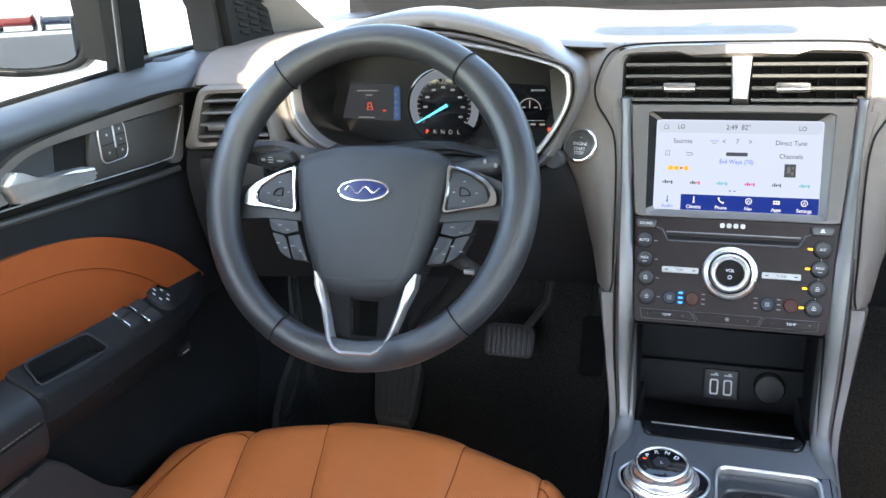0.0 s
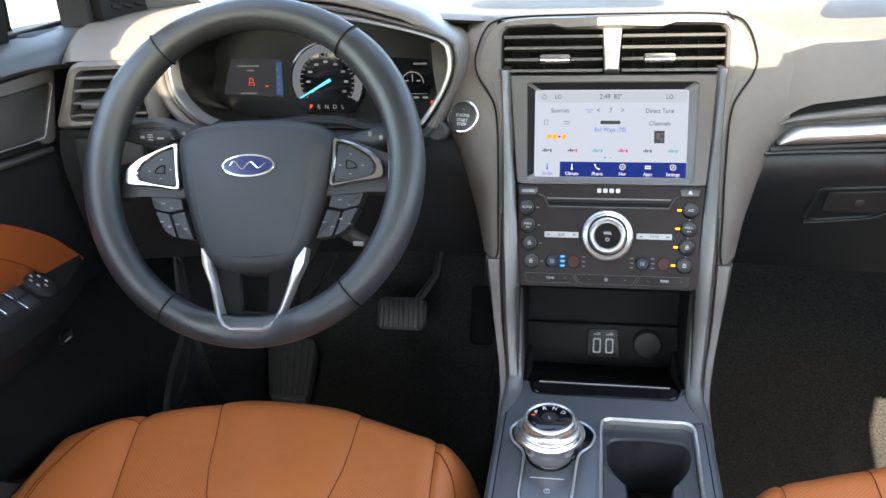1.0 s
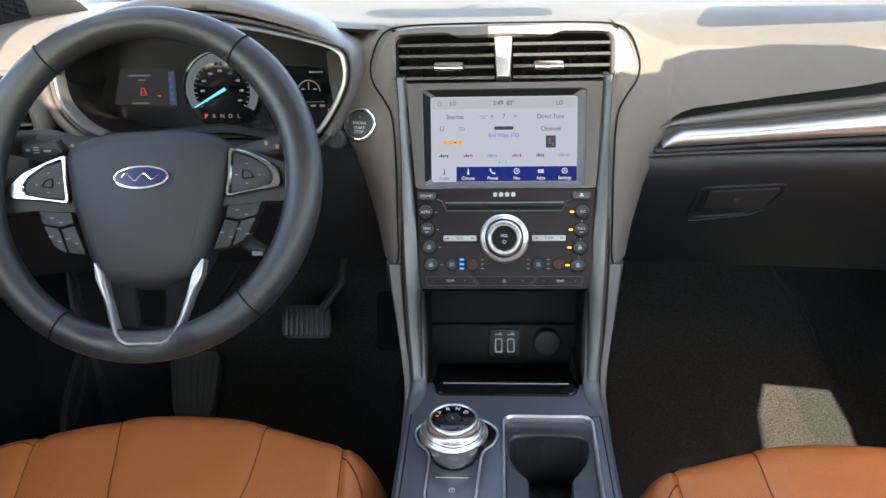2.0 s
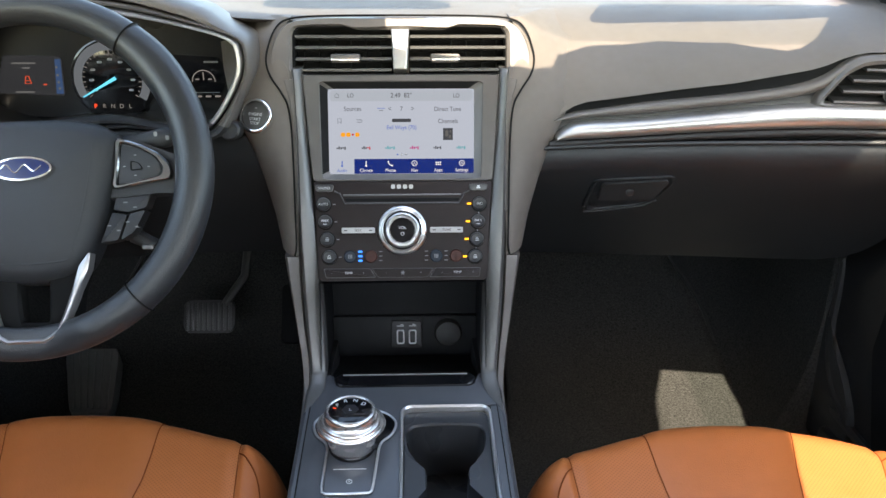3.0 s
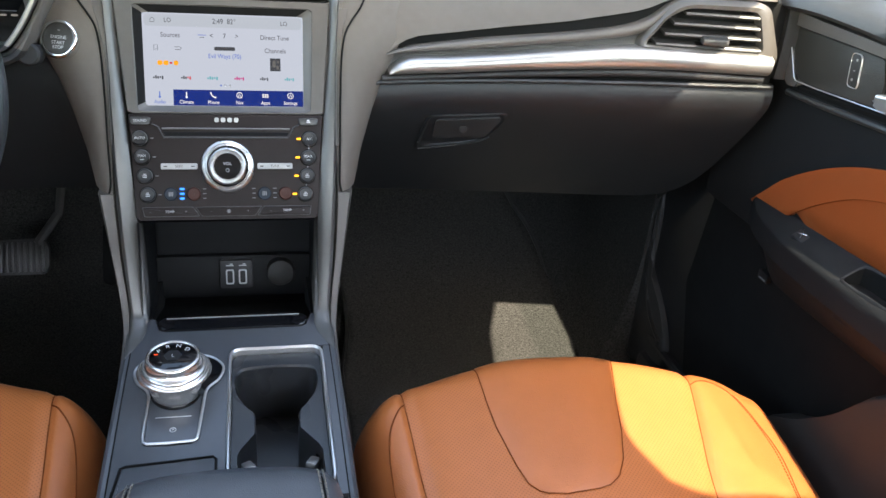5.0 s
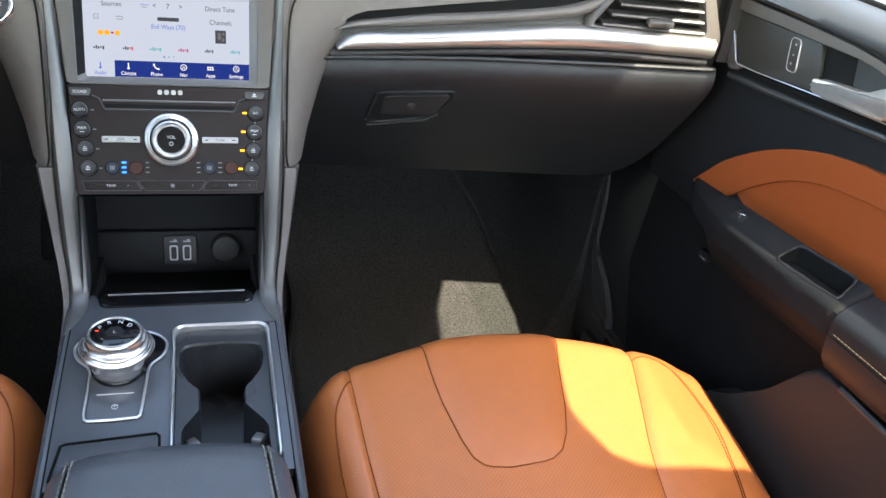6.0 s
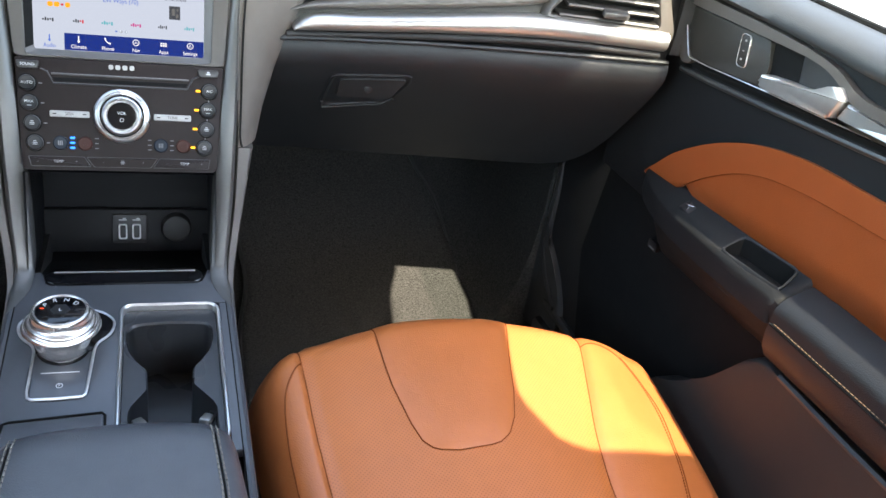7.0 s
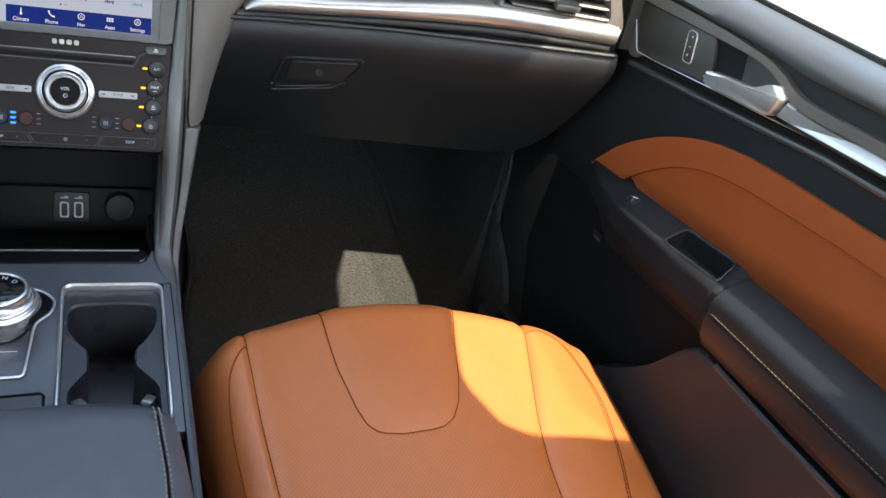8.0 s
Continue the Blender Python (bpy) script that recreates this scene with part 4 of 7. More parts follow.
def build_stack():
    st = thing("centre_stack", (0, 0.05, 0.45), "grey centre stack with silver side rails", "centre console")
    hood = [(0.0, 0.0895), (0.10, 0.0885), (0.138, 0.0840), (0.152, 0.0720), (0.161, 0.050), (0.163, 0.033), (0.158, 0.017), (0.1515, 0.0095), (0.0, 0.0095)]
    hood = [tuple(p) for p in hood] + [(-a, b) for a, b in hood[::-1][1:-1]]
    hood = softened(hood, 0.012, 3)
    vent_open = softened([(0.131, 0.070), (0.124, 0.0775), (0.066, 0.0782), (0.056, 0.0735), (-0.056, 0.0735), (-0.066, 0.0782), (-0.126, 0.0775), (-0.133, 0.070), (-0.1325, 0.0215), (-0.125, 0.0180), (0.123, 0.0180), (0.1305, 0.0215)], 0.004, 3)
    bm = bmesh.new()
    ring_plate(bm, hood, vent_open, -0.05, 0.004, STACK, (0, 0.046), 160, 0.004, -0.03)
    part("vent_surround", bm, WING, st, "satin grey vent surround")
    bm = bmesh.new()
    ring_plate(bm, vent_open, [(a * 0.985, 0.047 + (b - 0.047) * 0.955) for a, b in vent_open], -0.029, 0.0015, STACK, (0, 0.046), 160, 0.0008, -0.0295)
    part("vent_cavity", bm, CAVITY, st, "black vent cavity")
    for s in (-1, 1):
        for k, v in enumerate((0.0660, 0.0525, 0.0385, 0.0250)):
            bm = bmesh.new()
            a, b = (0.0115, 0.1300 - 0.0006 * k)
            loops = []
            for q in range(7):
                u = s * (a + (b - a) * q / 6)
                loops.append([(u, v + 0.0022, -0.004), (u, v + 0.0004, 0.0018), (u, v - 0.0028, 0.0012), (u, v + 0.001, -0.026), (u, v + 0.004, -0.026)])
            rings(bm, loops, STACK, cap_first=True, cap_last=True)
            part("slat", bm, SLAT, st, "dark grey vent slat")
        for k in range(6):
            bm = bmesh.new()
            box(bm, (0.0015, 0.05, 0.012), STACK @ Matrix.Translation((s * (0.025 + 0.019 * k), 0.046, -0.019)))
            part("vane", bm, CAVITY, st)
        bm = bmesh.new()
        box(bm, (0.036, 0.0105, 0.012), STACK @ pose(s * 0.061 - 0.0065, 0.0370, 0.006, 14), 0.0025)
        tab = part("vent_tab", bm, WING, st, "grey vent tab")
        bm = bmesh.new()
        box(bm, (0.034, 0.0040, 0.0022), STACK @ pose(s * 0.061 - 0.0065, 0.0342, 0.0116, 14), 0.0008)
        part("tab_edge", bm, CHROME, tab, "bright chrome edge")
    bm = bmesh.new()
    prism(bm, [(-0.0118, 0.0725), (-0.0090, 0.0225), (0.0078, 0.0225), (0.0106, 0.0725)], -0.02, 0.010, STACK, 0.003, 3)
    part("vent_divider", bm, SILVER, st, "satin silver divider between the vents")

    # screen surround and screen
    surround = softened([(-0.1205, 0.0172), (0.1210, 0.0172), (0.1125, -0.100), (0.1112, -0.1135), (-0.1085, -0.1135), (-0.110, -0.100)], 0.003)
    opening = softened([(-0.1000, 0.0085), (0.1000, 0.0085), (0.0962, -0.1105), (-0.0968, -0.1105)], 0.004)
    bm = bmesh.new()
    ring_plate(bm, surround, opening, -0.02, 0.0060, STACK, (0, -0.05), 160, 0.0012, -0.004)
    part("screen_surround", bm, SURROUND, st, "metallic grey screen surround")
    inner = softened([(-0.0905, 0.0010), (0.0900, 0.0010), (0.0890, -0.1040), (-0.0892, -0.1040)], 0.002)
    o, i = polar(opening, (0, -0.05), 160), polar(inner, (0, -0.05), 160)
    # one sloped bezel: its top and left slopes are black, the others grey
    sloped, border = bmesh.new(), bmesh.new()
    for k in range(160):
        j = (k + 1) % 160
        black = i[k][1] > 0.0005 and i[j][1] > 0.0005 or i[k][0] < -0.0885 and i[j][0] < -0.0885
        dest = border if black else sloped
        rows = [[(*o[n], 0.0045), (*i[n], -0.0005), (*i[n], -0.003)] for n in (k, j)]
        rings(dest, rows, STACK, closed=False)
    part("screen_bezel", sloped, SURROUND, st, "grey sloped screen bezel")
    part("black_bezel_slopes", border, CAVITY, st, "blackened top and left slopes of the screen bezel")
    screen = bmesh.new()
    prism(screen, inner, -0.003, -0.0012, STACK)
    sc = part("touch_screen", screen, WHITE_SCREEN, st, "lit white and blue touch screen")
    L = lift(STACK, -0.0011)
    bar("top_band", GREY_SCREEN, L, 0, -0.0075, 0.177, 0.0135, sc, 0.0003, "pale grey status band")
    bm = bmesh.new()
    prism(bm, [(-0.0585, -0.0855), (0.0888, -0.0855), (0.0888, -0.1036), (-0.0585, -0.1036)], 0, 0.0004, L)
    part("menu_bar", bm, BLUE_SCREEN, sc, "deep blue menu bar")
    T = lift(STACK, -0.0004)

    def say(body, u, v, size, mat=INK):
        writing("screen_text", body, size, mat, T @ Matrix.Translation((u, v, 0)), sc, 0.88)
    say("2:49  82°", 0.000, -0.0075, 0.0082)
    say("LO", -0.0625, -0.0075, 0.0072)
    say("LO", 0.0680, -0.0080, 0.0072)
    say("Sources", -0.0600, -0.0240, 0.0076)
    say("Direct Tune", 0.0570, -0.0245, 0.0076)
    say("Channels", 0.0575, -0.0395, 0.0076)
    say("7", 0.000, -0.0240, 0.0078)
    say("<", -0.0145, -0.0240, 0.0082)
    say(">", 0.0138, -0.0240, 0.0082)
    bar("name_bar", INK, T, 0.0, -0.0382, 0.0235, 0.0042, sc, 0.0002)
    say("Evil Ways (70)", 0.0, -0.0470, 0.0072, BLUE_INK)
    for word, u in (("Audio", -0.0735), ("Climate", -0.0440), ("Phone", -0.0140), ("Nav", 0.0155), ("Apps", 0.0450), ("Settings", 0.0740)):
        say(word, u, -0.0998, 0.0058, BLUE_INK if word == "Audio" else WHITE_INK)
        mat = BLUE_INK if word == "Audio" else WHITE_INK
        bm = bmesh.new()
        if word == "Apps":
            for a in (-0.0025, 0, 0.0025):
                for b in (-0.0012, 0.0012):
                    box(bm, (0.0019, 0.0016, 0.0003), T @ Matrix.Translation((u + a, -0.0915 + b, 0)))
        elif word in ("Nav", "Settings"):
            ring = [T @ Vector((u + 0.0032 * math.cos(2 * math.pi * k / 20), -0.0912 + 0.0032 * math.sin(2 * math.pi * k / 20), 0)) for k in range(20)]
            tube(bm, ring, 0.0004, 5, True)
            tube(bm, [T @ Vector((u - 0.0014, -0.0928, 0)), T @ Vector((u, -0.0895, 0)), T @ Vector((u + 0.0014, -0.0928, 0))], 0.0004, 5)
        elif word == "Phone":
            tube(bm, [T @ Vector((u + a, -0.0912 + b, 0)) for a, b in ((-0.003, 0.003), (-0.0022, 0.0), (0.0, -0.0022), (0.003, -0.003))], [0.0010, 0.0006, 0.0006, 0.0010], 6)
        else:
            tube(bm, [T @ Vector((u, -0.0880, 0)), T @ Vector((u, -0.0940, 0))], 0.0006, 6)
            lathe(bm, [(0.0013, -0.0002), (0.0013, 0.0002)], T @ Matrix.Translation((u, -0.0940, 0)), 12)
        part("menu_icon", bm, mat, sc)
    bm = bmesh.new()
    tube(bm, [T @ Vector((a, b, 0)) for a, b in ((-0.0815, -0.0098), (-0.0815, -0.0068), (-0.0792, -0.0048), (-0.0769, -0.0068), (-0.0769, -0.0098))], 0.0003, 5, True)
    part("home_icon", bm, INK, sc)
    bm = bmesh.new()
    tube(bm, [T @ Vector((a, b, 0)) for a, b in ((-0.0782, -0.0355), (-0.0742, -0.0355), (-0.0742, -0.0415), (-0.0762, -0.0398), (-0.0782, -0.0415))], 0.0003, 5, True)
    part("bookmark_icon", bm, INK, sc)
    bm = bmesh.new()
    tube(bm, [T @ Vector((a, b, 0)) for a, b in ((-0.0555, -0.0372), (-0.0495, -0.0372), (-0.0480, -0.0388), (-0.0495, -0.0402), (-0.0550, -0.0402))], 0.0003, 5)
    part("back_icon", bm, INK, sc)
    bar("tune_icon", BLUE_INK, T, -0.0250, -0.0232, 0.0095, 0.0006, sc, 0.0002)
    bar("tune_icon", INK, T, -0.0250, -0.0258, 0.0050, 0.0006, sc, 0.0002)
    for w, u, mat in ((0.0055, -0.0720, ORANGE_INK), (0.0055, -0.0655, ORANGE_INK), (0.0030, -0.0600, RED_INK), (0.0050, -0.0545, ORANGE_INK)):
        bar("station_mark", mat, T, u, -0.0555, w, 0.0052 if mat is ORANGE_INK else 0.0022, sc, 0.0002)
    bm = bmesh.new()
    box(bm, (0.0120, 0.0148, 0.0002), T @ Matrix.Translation((0.0572, -0.0553, 0.0001)))
    art = part("cover_art", bm, INK, sc, "dark upright cover picture")
    for u, v, w, h in ((0.0558, -0.0545, 0.0036, 0.0078), (0.0604, -0.0520, 0.0020, 0.0030), (0.0598, -0.0585, 0.0026, 0.0044)):
        bar("cover_art", DISPLAY_TEXT, T, u, v, w, h, art, 0.0003)
    for u, mat, w in ((-0.0745, INK, 0.0120), (-0.0440, INK, 0.0115), (-0.0145, TEAL_INK, 0.0125), (0.0155, MAGENTA_INK, 0.0115), (0.0440, INK, 0.0100), (0.0730, TEAL_INK, 0.0115)):
        for k in range(5):
            bar("station_mark", RED_INK if mat is INK and u == -0.0440 and k > 2 else mat, T, u + w * (k - 2) / 5, -0.0722 + 0.0005 * (k % 2), w / 7, 0.0018 + 0.0010 * ((k * 2) % 3), sc, 0.0002)
    for u in (-0.0052, 0, 0.0052):
        bar("page_dot", BLUE_INK if u < 0 else DIM_MARK, T, u, -0.0802, 0.0018, 0.0018, sc, 0.0002)

    # control panel
    bm = bmesh.new()
    prism(bm, softened([(-0.1085, -0.1138), (0.1112, -0.1138), (0.1030, -0.2335), (0.0985, -0.2355), (-0.0985, -0.2355), (-0.1025, -0.2335)], 0.003), -0.03, 0.0060, STACK, 0.002)
    cp = part("control_panel", bm, PANEL, st, "dark brown-black audio and climate panel")
    P = lift(STACK, 0.0060)
    for u, w in ((-0.0110, 0.0048), (-0.0038, 0.0052), (0.0036, 0.0052), (0.0110, 0.0050)):
        bar("maker_mark", SILVER, P, u, -0.1203, w, 0.0052, cp, 0.0006)
    # disc slot with its raised lip
    bm = bmesh.new()
    prism(bm, [(-0.0705, -0.1345), (0.0705, -0.1345), (0.0685, -0.1385), (-0.0685, -0.1385)], -0.004, 0.0004, P)
    part("disc_slot", bm, CAVITY, cp, "black disc slot")
    bm = bmesh.new()
    tube(bm, [P @ Vector(q) for q in ((-0.0830, -0.1255, 0), (-0.0760, -0.1285, 0), (-0.0700, -0.1405, 0), (0.0700, -0.1405, 0), (0.0765, -0.1285, 0), (0.0830, -0.1255, 0))], 0.0011, 6)
    part("slot_lip", bm, SLAT, cp, "dark lip round the disc slot")
    bm = bmesh.new()
    tube(bm, [P @ Vector(q) for q in ((-0.0720, -0.1305, 0), (0.0720, -0.1305, 0))], 0.0014, 6)
    part("slot_lip", bm, RAIL, cp, "grey upper lip of the disc slot")
    for u, word in ((-0.0950, "SOUND"), (0.0935, "")):
        bm = bmesh.new()
        prism(bm, softened([(u - 0.0120, -0.1175), (u + 0.0120, -0.1175), (u + 0.0100, -0.1262), (u - 0.0100, -0.1262)], 0.003), 0, 0.003, P, 0.0012)
        b = part("flat_button", bm, SLAT, cp, "grey flat button")
        if word:
            writing("button_text", word, 0.0042, MARK, lift(P, 0.0032) @ Matrix.Translation((u, -0.1218, 0)), b)
        else:
            bar("button_mark", MARK, lift(P, 0.003), u, -0.1225, 0.005, 0.0012, b)
            bar("button_mark", MARK, lift(P, 0.003), u, -0.1205, 0.003, 0.0018, b)
    words = {(-1, 0): "AUTO", (-1, 1): "MAX", (1, 0): "A/C", (1, 1): "MAX"}
    for s, col in ((-1, ((-0.0960, -0.1415), (-0.0942, -0.1628), (-0.0918, -0.1845), (-0.0894, -0.2060))), (1, ((0.0947, -0.1420), (0.0930, -0.1637), (0.0913, -0.1854), (0.0889, -0.2068)))):
        for k, (u, v) in enumerate(col):
            bm = bmesh.new()
            lathe(bm, [(0.0083, 0), (0.0083, 0.0022), (0.0072, 0.0038), (0.0050, 0.0034), (0.0001, 0.0033)], P @ Matrix.Translation((u, v, 0)), 28)
            b = part("round_button", bm, BUTTON, cp, "round black button with a grey ring")
            bm = bmesh.new()
            tube(bm, [P @ Vector((u + 0.0080 * math.cos(a), v + 0.0080 * math.sin(a), 0.0022)) for a in [2 * math.pi * q / 28 for q in range(28)]], 0.0005, 5, True)
            part("button_ring", bm, RAIL, b)
            bm = bmesh.new()
            tube(bm, [P @ Vector((u + 0.0091 * math.cos(a), v + 0.0091 * math.sin(a), 0.0002)) for a in [2 * math.pi * q / 28 for q in range(28)]], 0.0008, 5, True)
            part("button_gap", bm, CAVITY, b, "black gap round the button")
            word = words.get((s, k))
            if word:
                writing("button_text", word, 0.0042, MARK, P @ Matrix.Translation((u, v + (0.0012 if word == "MAX" else 0), 0.0039)), b)
            if word is None or word == "MAX":
                for q in ((-0.003,) if word else (-0.0016, 0.0002, 0.0020)):
                    bar("button_mark", MARK, P, u, v + q, 0.0046 if q < 0.001 else 0.0030, 0.0007, b, 0.0040)
            if s > 0:
                bar("amber_lamp", AMBER, P, u - 0.0125, v + 0.0002, 0.0050, 0.0022, cp, 0.0008, "lit amber lamp")
            else:
                bar("unlit_lamp", DIM_MARK, P, u + 0.0130, v, 0.0036, 0.0010, cp, 0.0005)
    for k, (a, b) in enumerate(zip(((0.0947, -0.1420), (0.0930, -0.1637), (0.0913, -0.1854)), ((0.0930, -0.1637), (0.0913, -0.1854), (0.0889, -0.2068)))):
        bar("link_mark", DIM_MARK, P, (a[0] + b[0]) / 2, (a[1] + b[1]) / 2, 0.0012, 0.0040, cp)
    for u, mat in ((-0.0640, DIM_MARK), (-0.0388, RED_INK), (0.0412, DIM_MARK), (0.0655, RED_INK)):
        bm = bmesh.new()
        lathe(bm, [(0.0078, 0), (0.0078, 0.0020), (0.0066, 0.0034), (0.0001, 0.0030)], P @ Matrix.Translation((u, -0.2056, 0)), 28)
        b = part("seat_button", bm, COOL_KEY if mat is DIM_MARK else HEAT_KEY, cp, "round dark seat button")
        for q in (-0.0018, 0.0, 0.0018):
            bar("seat_mark", DIM_MARK if mat is DIM_MARK else HEAT_KEY, P, u + q, -0.2056, 0.0010, 0.0050, b, 0.0036)
    for v in (-0.0055, 0, 0.0055):
        bar("blue_lamp", BLUE_LED, P, -0.0518, -0.2052 + v, 0.0052, 0.0024, cp, 0.0008, "lit blue lamp")
        for u in (-0.0268, 0.0290, 0.0532):
            bar("unlit_lamp", DIM_MARK, P, u, -0.2052 + v, 0.0040, 0.0010, cp, 0.0005)
    for u0, u1, word in ((-0.0742, -0.0338, "SEEK"), (0.0338, 0.0742, "TUNE")):
        bm = bmesh.new()
        prism(bm, softened([(u0, -0.1702), (u1, -0.1702), (u1, -0.1772), (u0, -0.1772)], 0.0015), 0, 0.0032, P, 0.0010)
        b = part("silver_rocker", bm, KEY_SILVER, cp, "satin silver rocker bar")
        writing("rocker_text", word, 0.0042, BUTTON, P @ Matrix.Translation(((u0 + u1) / 2, -0.1737, 0.0034)), b)
        for u in (u0 + 0.005, u1 - 0.005):
            bar("rocker_mark", BUTTON, P, u, -0.1737, 0.0040, 0.0012, b, 0.0035)
    # volume knob
    K = P @ Matrix.Translation((0.0, -0.1738, 0))
    bm = bmesh.new()
    lathe(bm, [(0.0300, -0.001), (0.0303, 0.0018), (0.0292, 0.0034), (0.0268, 0.0042), (0.0262, 0.0036), (0.0256, 0.0040), (0.0238, 0.0046), (0.0230, 0.0030)], K, 64, False)
    kn = part("volume_knob", bm, RING_METAL, cp, "large silver volume knob", 60)
    bm = bmesh.new()
    lathe(bm, [(0.0232, 0.0010), (0.0226, 0.0014), (0.0220, 0.0010)], K, 56, False)
    part("groove", bm, CAVITY, kn, "dark groove", 60)
    bm = bmesh.new()
    lathe(bm, [(0.0222, 0.001), (0.0216, 0.0095), (0.0208, 0.0118), (0.0194, 0.0124), (0.0184, 0.0114), (0.0177, 0.0075)], K, 56, False)
    part("knob_ring", bm, RING_METAL, kn, "polished ring", 60)
    bm = bmesh.new()
    lathe(bm, [(0.0180, 0.002), (0.0178, 0.0100), (0.0165, 0.0108), (0.0150, 0.0092)], K, 48, False)
    part("inner_ring", bm, CHROME, kn, "chrome inner ring", 60)
    bm = bmesh.new()
    lathe(bm, [(0.0152, 0.002), (0.0150, 0.0090), (0.0001, 0.0088)], K, 48)
    part("knob_face", bm, GLOSS, kn, "black face")
    writing("knob_text", "VOL", 0.0050, MARK, K @ Matrix.Translation((0, 0.0028, 0.0092)), kn)
    bm = bmesh.new()
    tube(bm, [K @ Vector((0.0019 * math.cos(a), -0.0045 + 0.0019 * math.sin(a), 0.0092)) for a in [2 * math.pi * q / 16 for q in range(16)]], 0.0003, 5, True)
    part("power_mark", bm, MARK, kn)
    # temperature and fan bar
    for outline, marks in (([(-0.0960, -0.2205), (-0.0400, -0.2205), (-0.0330, -0.2312), (-0.0935, -0.2312)], (("-", -0.0870), ("TEMP", -0.0660), ("+", -0.0480))),
                           ([(-0.0375, -0.2205), (0.0375, -0.2205), (0.0300, -0.2312), (-0.0300, -0.2312)], (("-", -0.0200), ("+", 0.0220))),
                           ([(0.0400, -0.2205), (0.0952, -0.2205), (0.0935, -0.2312), (0.0330, -0.2312)], (("-", 0.0480), ("TEMP", 0.0670), ("+", 0.0860)))):
        bm = bmesh.new()
        prism(bm, softened(outline, 0.0012), 0, 0.0030, P, 0.0010)
        b = part("climate_rocker", bm, PANEL, cp, "dark climate rocker")
        bm = bmesh.new()
        tube(bm, [P @ Vector((x, y, 0.0026)) for x, y in softened(outline, 0.0012)], 0.00035, 5, True)
        part("rocker_edge", bm, RAIL, b, "thin grey edge")
        for word, u in marks:
            writing("rocker_text", word, 0.0042, MARK if word == "TEMP" else DIM_MARK, P @ Matrix.Translation((u, -0.2258, 0.0032)), b)
    for a in (0, 60, 120):
        bm = bmesh.new()
        box(bm, (0.0050, 0.0010, 0.0004), P @ pose(0.0, -0.2258, 0.0032, 0, 0, a))
        part("fan_mark", bm, DIM_MARK, cp)

    # rails down both sides of the stack
    def rail(name, rows, mat, label, s, deep=0.03, crown=0.0):
        """Rows of the inner edge, outer edge (x) and the place (y, z) of the face."""
        pts = smooth_path([(a, b, y) for a, b, y, z in rows], 6)
        zs = smooth_path([(z, 0, 0) for a, b, y, z in rows], 6)
        loops = []
        for p, zz in zip(pts, zs):
            a, b, y, z = p.x, p.y, p.z, zz.x
            w = b - a
            loops.append([(s * (a + 0.0005), y + deep, z), (s * a, y + crown + 0.002, z), (s * (a + 0.10 * w), y + 0.7 * crown - 0.0006, z), (s * (a + 0.35 * w), y + 0.28 * crown - 0.0010, z), (s * (a + 0.60 * w), y - 0.0010, z), (s * (a + 0.80 * w), y - 0.0014, z), (s * (a + 0.92 * w), y + 0.0010, z), (s * b, y + 0.005, z), (s * (b + 0.001), y + deep, z)])
        bm = bmesh.new()
        rings(bm, loops, Matrix(), cap_first=True, cap_last=True)
        return part(name, bm, mat, st, label, 34)
    for s in (-1, 1):
        rail("side_rail", [(0.1215, 0.1335, 0.0580, 0.790), (0.1208, 0.1315, 0.0500, 0.775), (0.1170, 0.1290, 0.0330, 0.720), (0.1105, 0.1275, 0.0060, 0.655), (0.1050, 0.1262, -0.0140, 0.600), (0.1015, 0.1245, -0.0270, 0.550), (0.0985, 0.1215, -0.0400, 0.490), (0.0966, 0.1170, -0.0560, 0.443), (0.0966, 0.1165, -0.0680, 0.4310), (0.0972, 0.1168, -0.0830, 0.4252), (0.1010, 0.1175, -0.0980, 0.4226), (0.1075, 0.1182, -0.1110, 0.4206), (0.1150, 0.1188, -0.1230, 0.4186)], RAIL, "satin silver side rail", s, 0.03, 0.006)
        leg = []
        for b, v in ((0.1480, 0.0110), (0.1455, 0.0010), (0.1405, -0.0120), (0.1375, -0.0260), (0.1342, -0.0500), (0.1322, -0.1000), (0.1310, -0.1500)):
            q = STACK @ Vector((b, v, 0.0062 if v > -0.03 else 0.0030))
            leg.append((0.1190 if v > -0.03 else 0.1150, b, q.y + 0.0015, q.z))
        rail("hood_leg", leg, WING, "satin grey leg of the vent surround", s, 0.012)
        rail("outer_trim", [(0.1275, 0.1465, -0.010, 0.571), (0.1265, 0.1420, -0.018, 0.540), (0.1240, 0.1350, -0.030, 0.490), (0.1185, 0.1285, -0.048, 0.450), (0.1165, 0.1240, -0.072, 0.424), (0.1175, 0.1225, -0.105, 0.414), (0.1185, 0.1225, -0.140, 0.406)], WING, "satin grey outer trim", s, 0.06)
    # dark joint lines round the hood and beside the rails
    for s in (-1, 1):
        line = [(0.0, 0.0905, 35), (0.10, 0.0895, 35), (0.139, 0.0850, 35), (0.154, 0.0725, 35), (0.1625, 0.050, 35), (0.1645, 0.033, 38), (0.1595, 0.016, 58), (0.147, -0.003, 68), (0.1385, -0.020, 62),
                (0.1345, -0.050, 37), (0.1325, -0.10, 20), (0.1315, -0.15, 6), (0.1305, -0.190, -20), (0.1330, -0.2045, -45)]
        pts = smooth_path([STACK @ Vector((s * a, b, w * 1e-4)) for a, b, w in line], 5)
        bm = bmesh.new()
        tube(bm, pts, 0.0013, 6)
        part("joint_line", bm, CAVITY, st, "dark joint line")
    # storage bin under the panel
    bm = bmesh.new()
    B = Matrix()
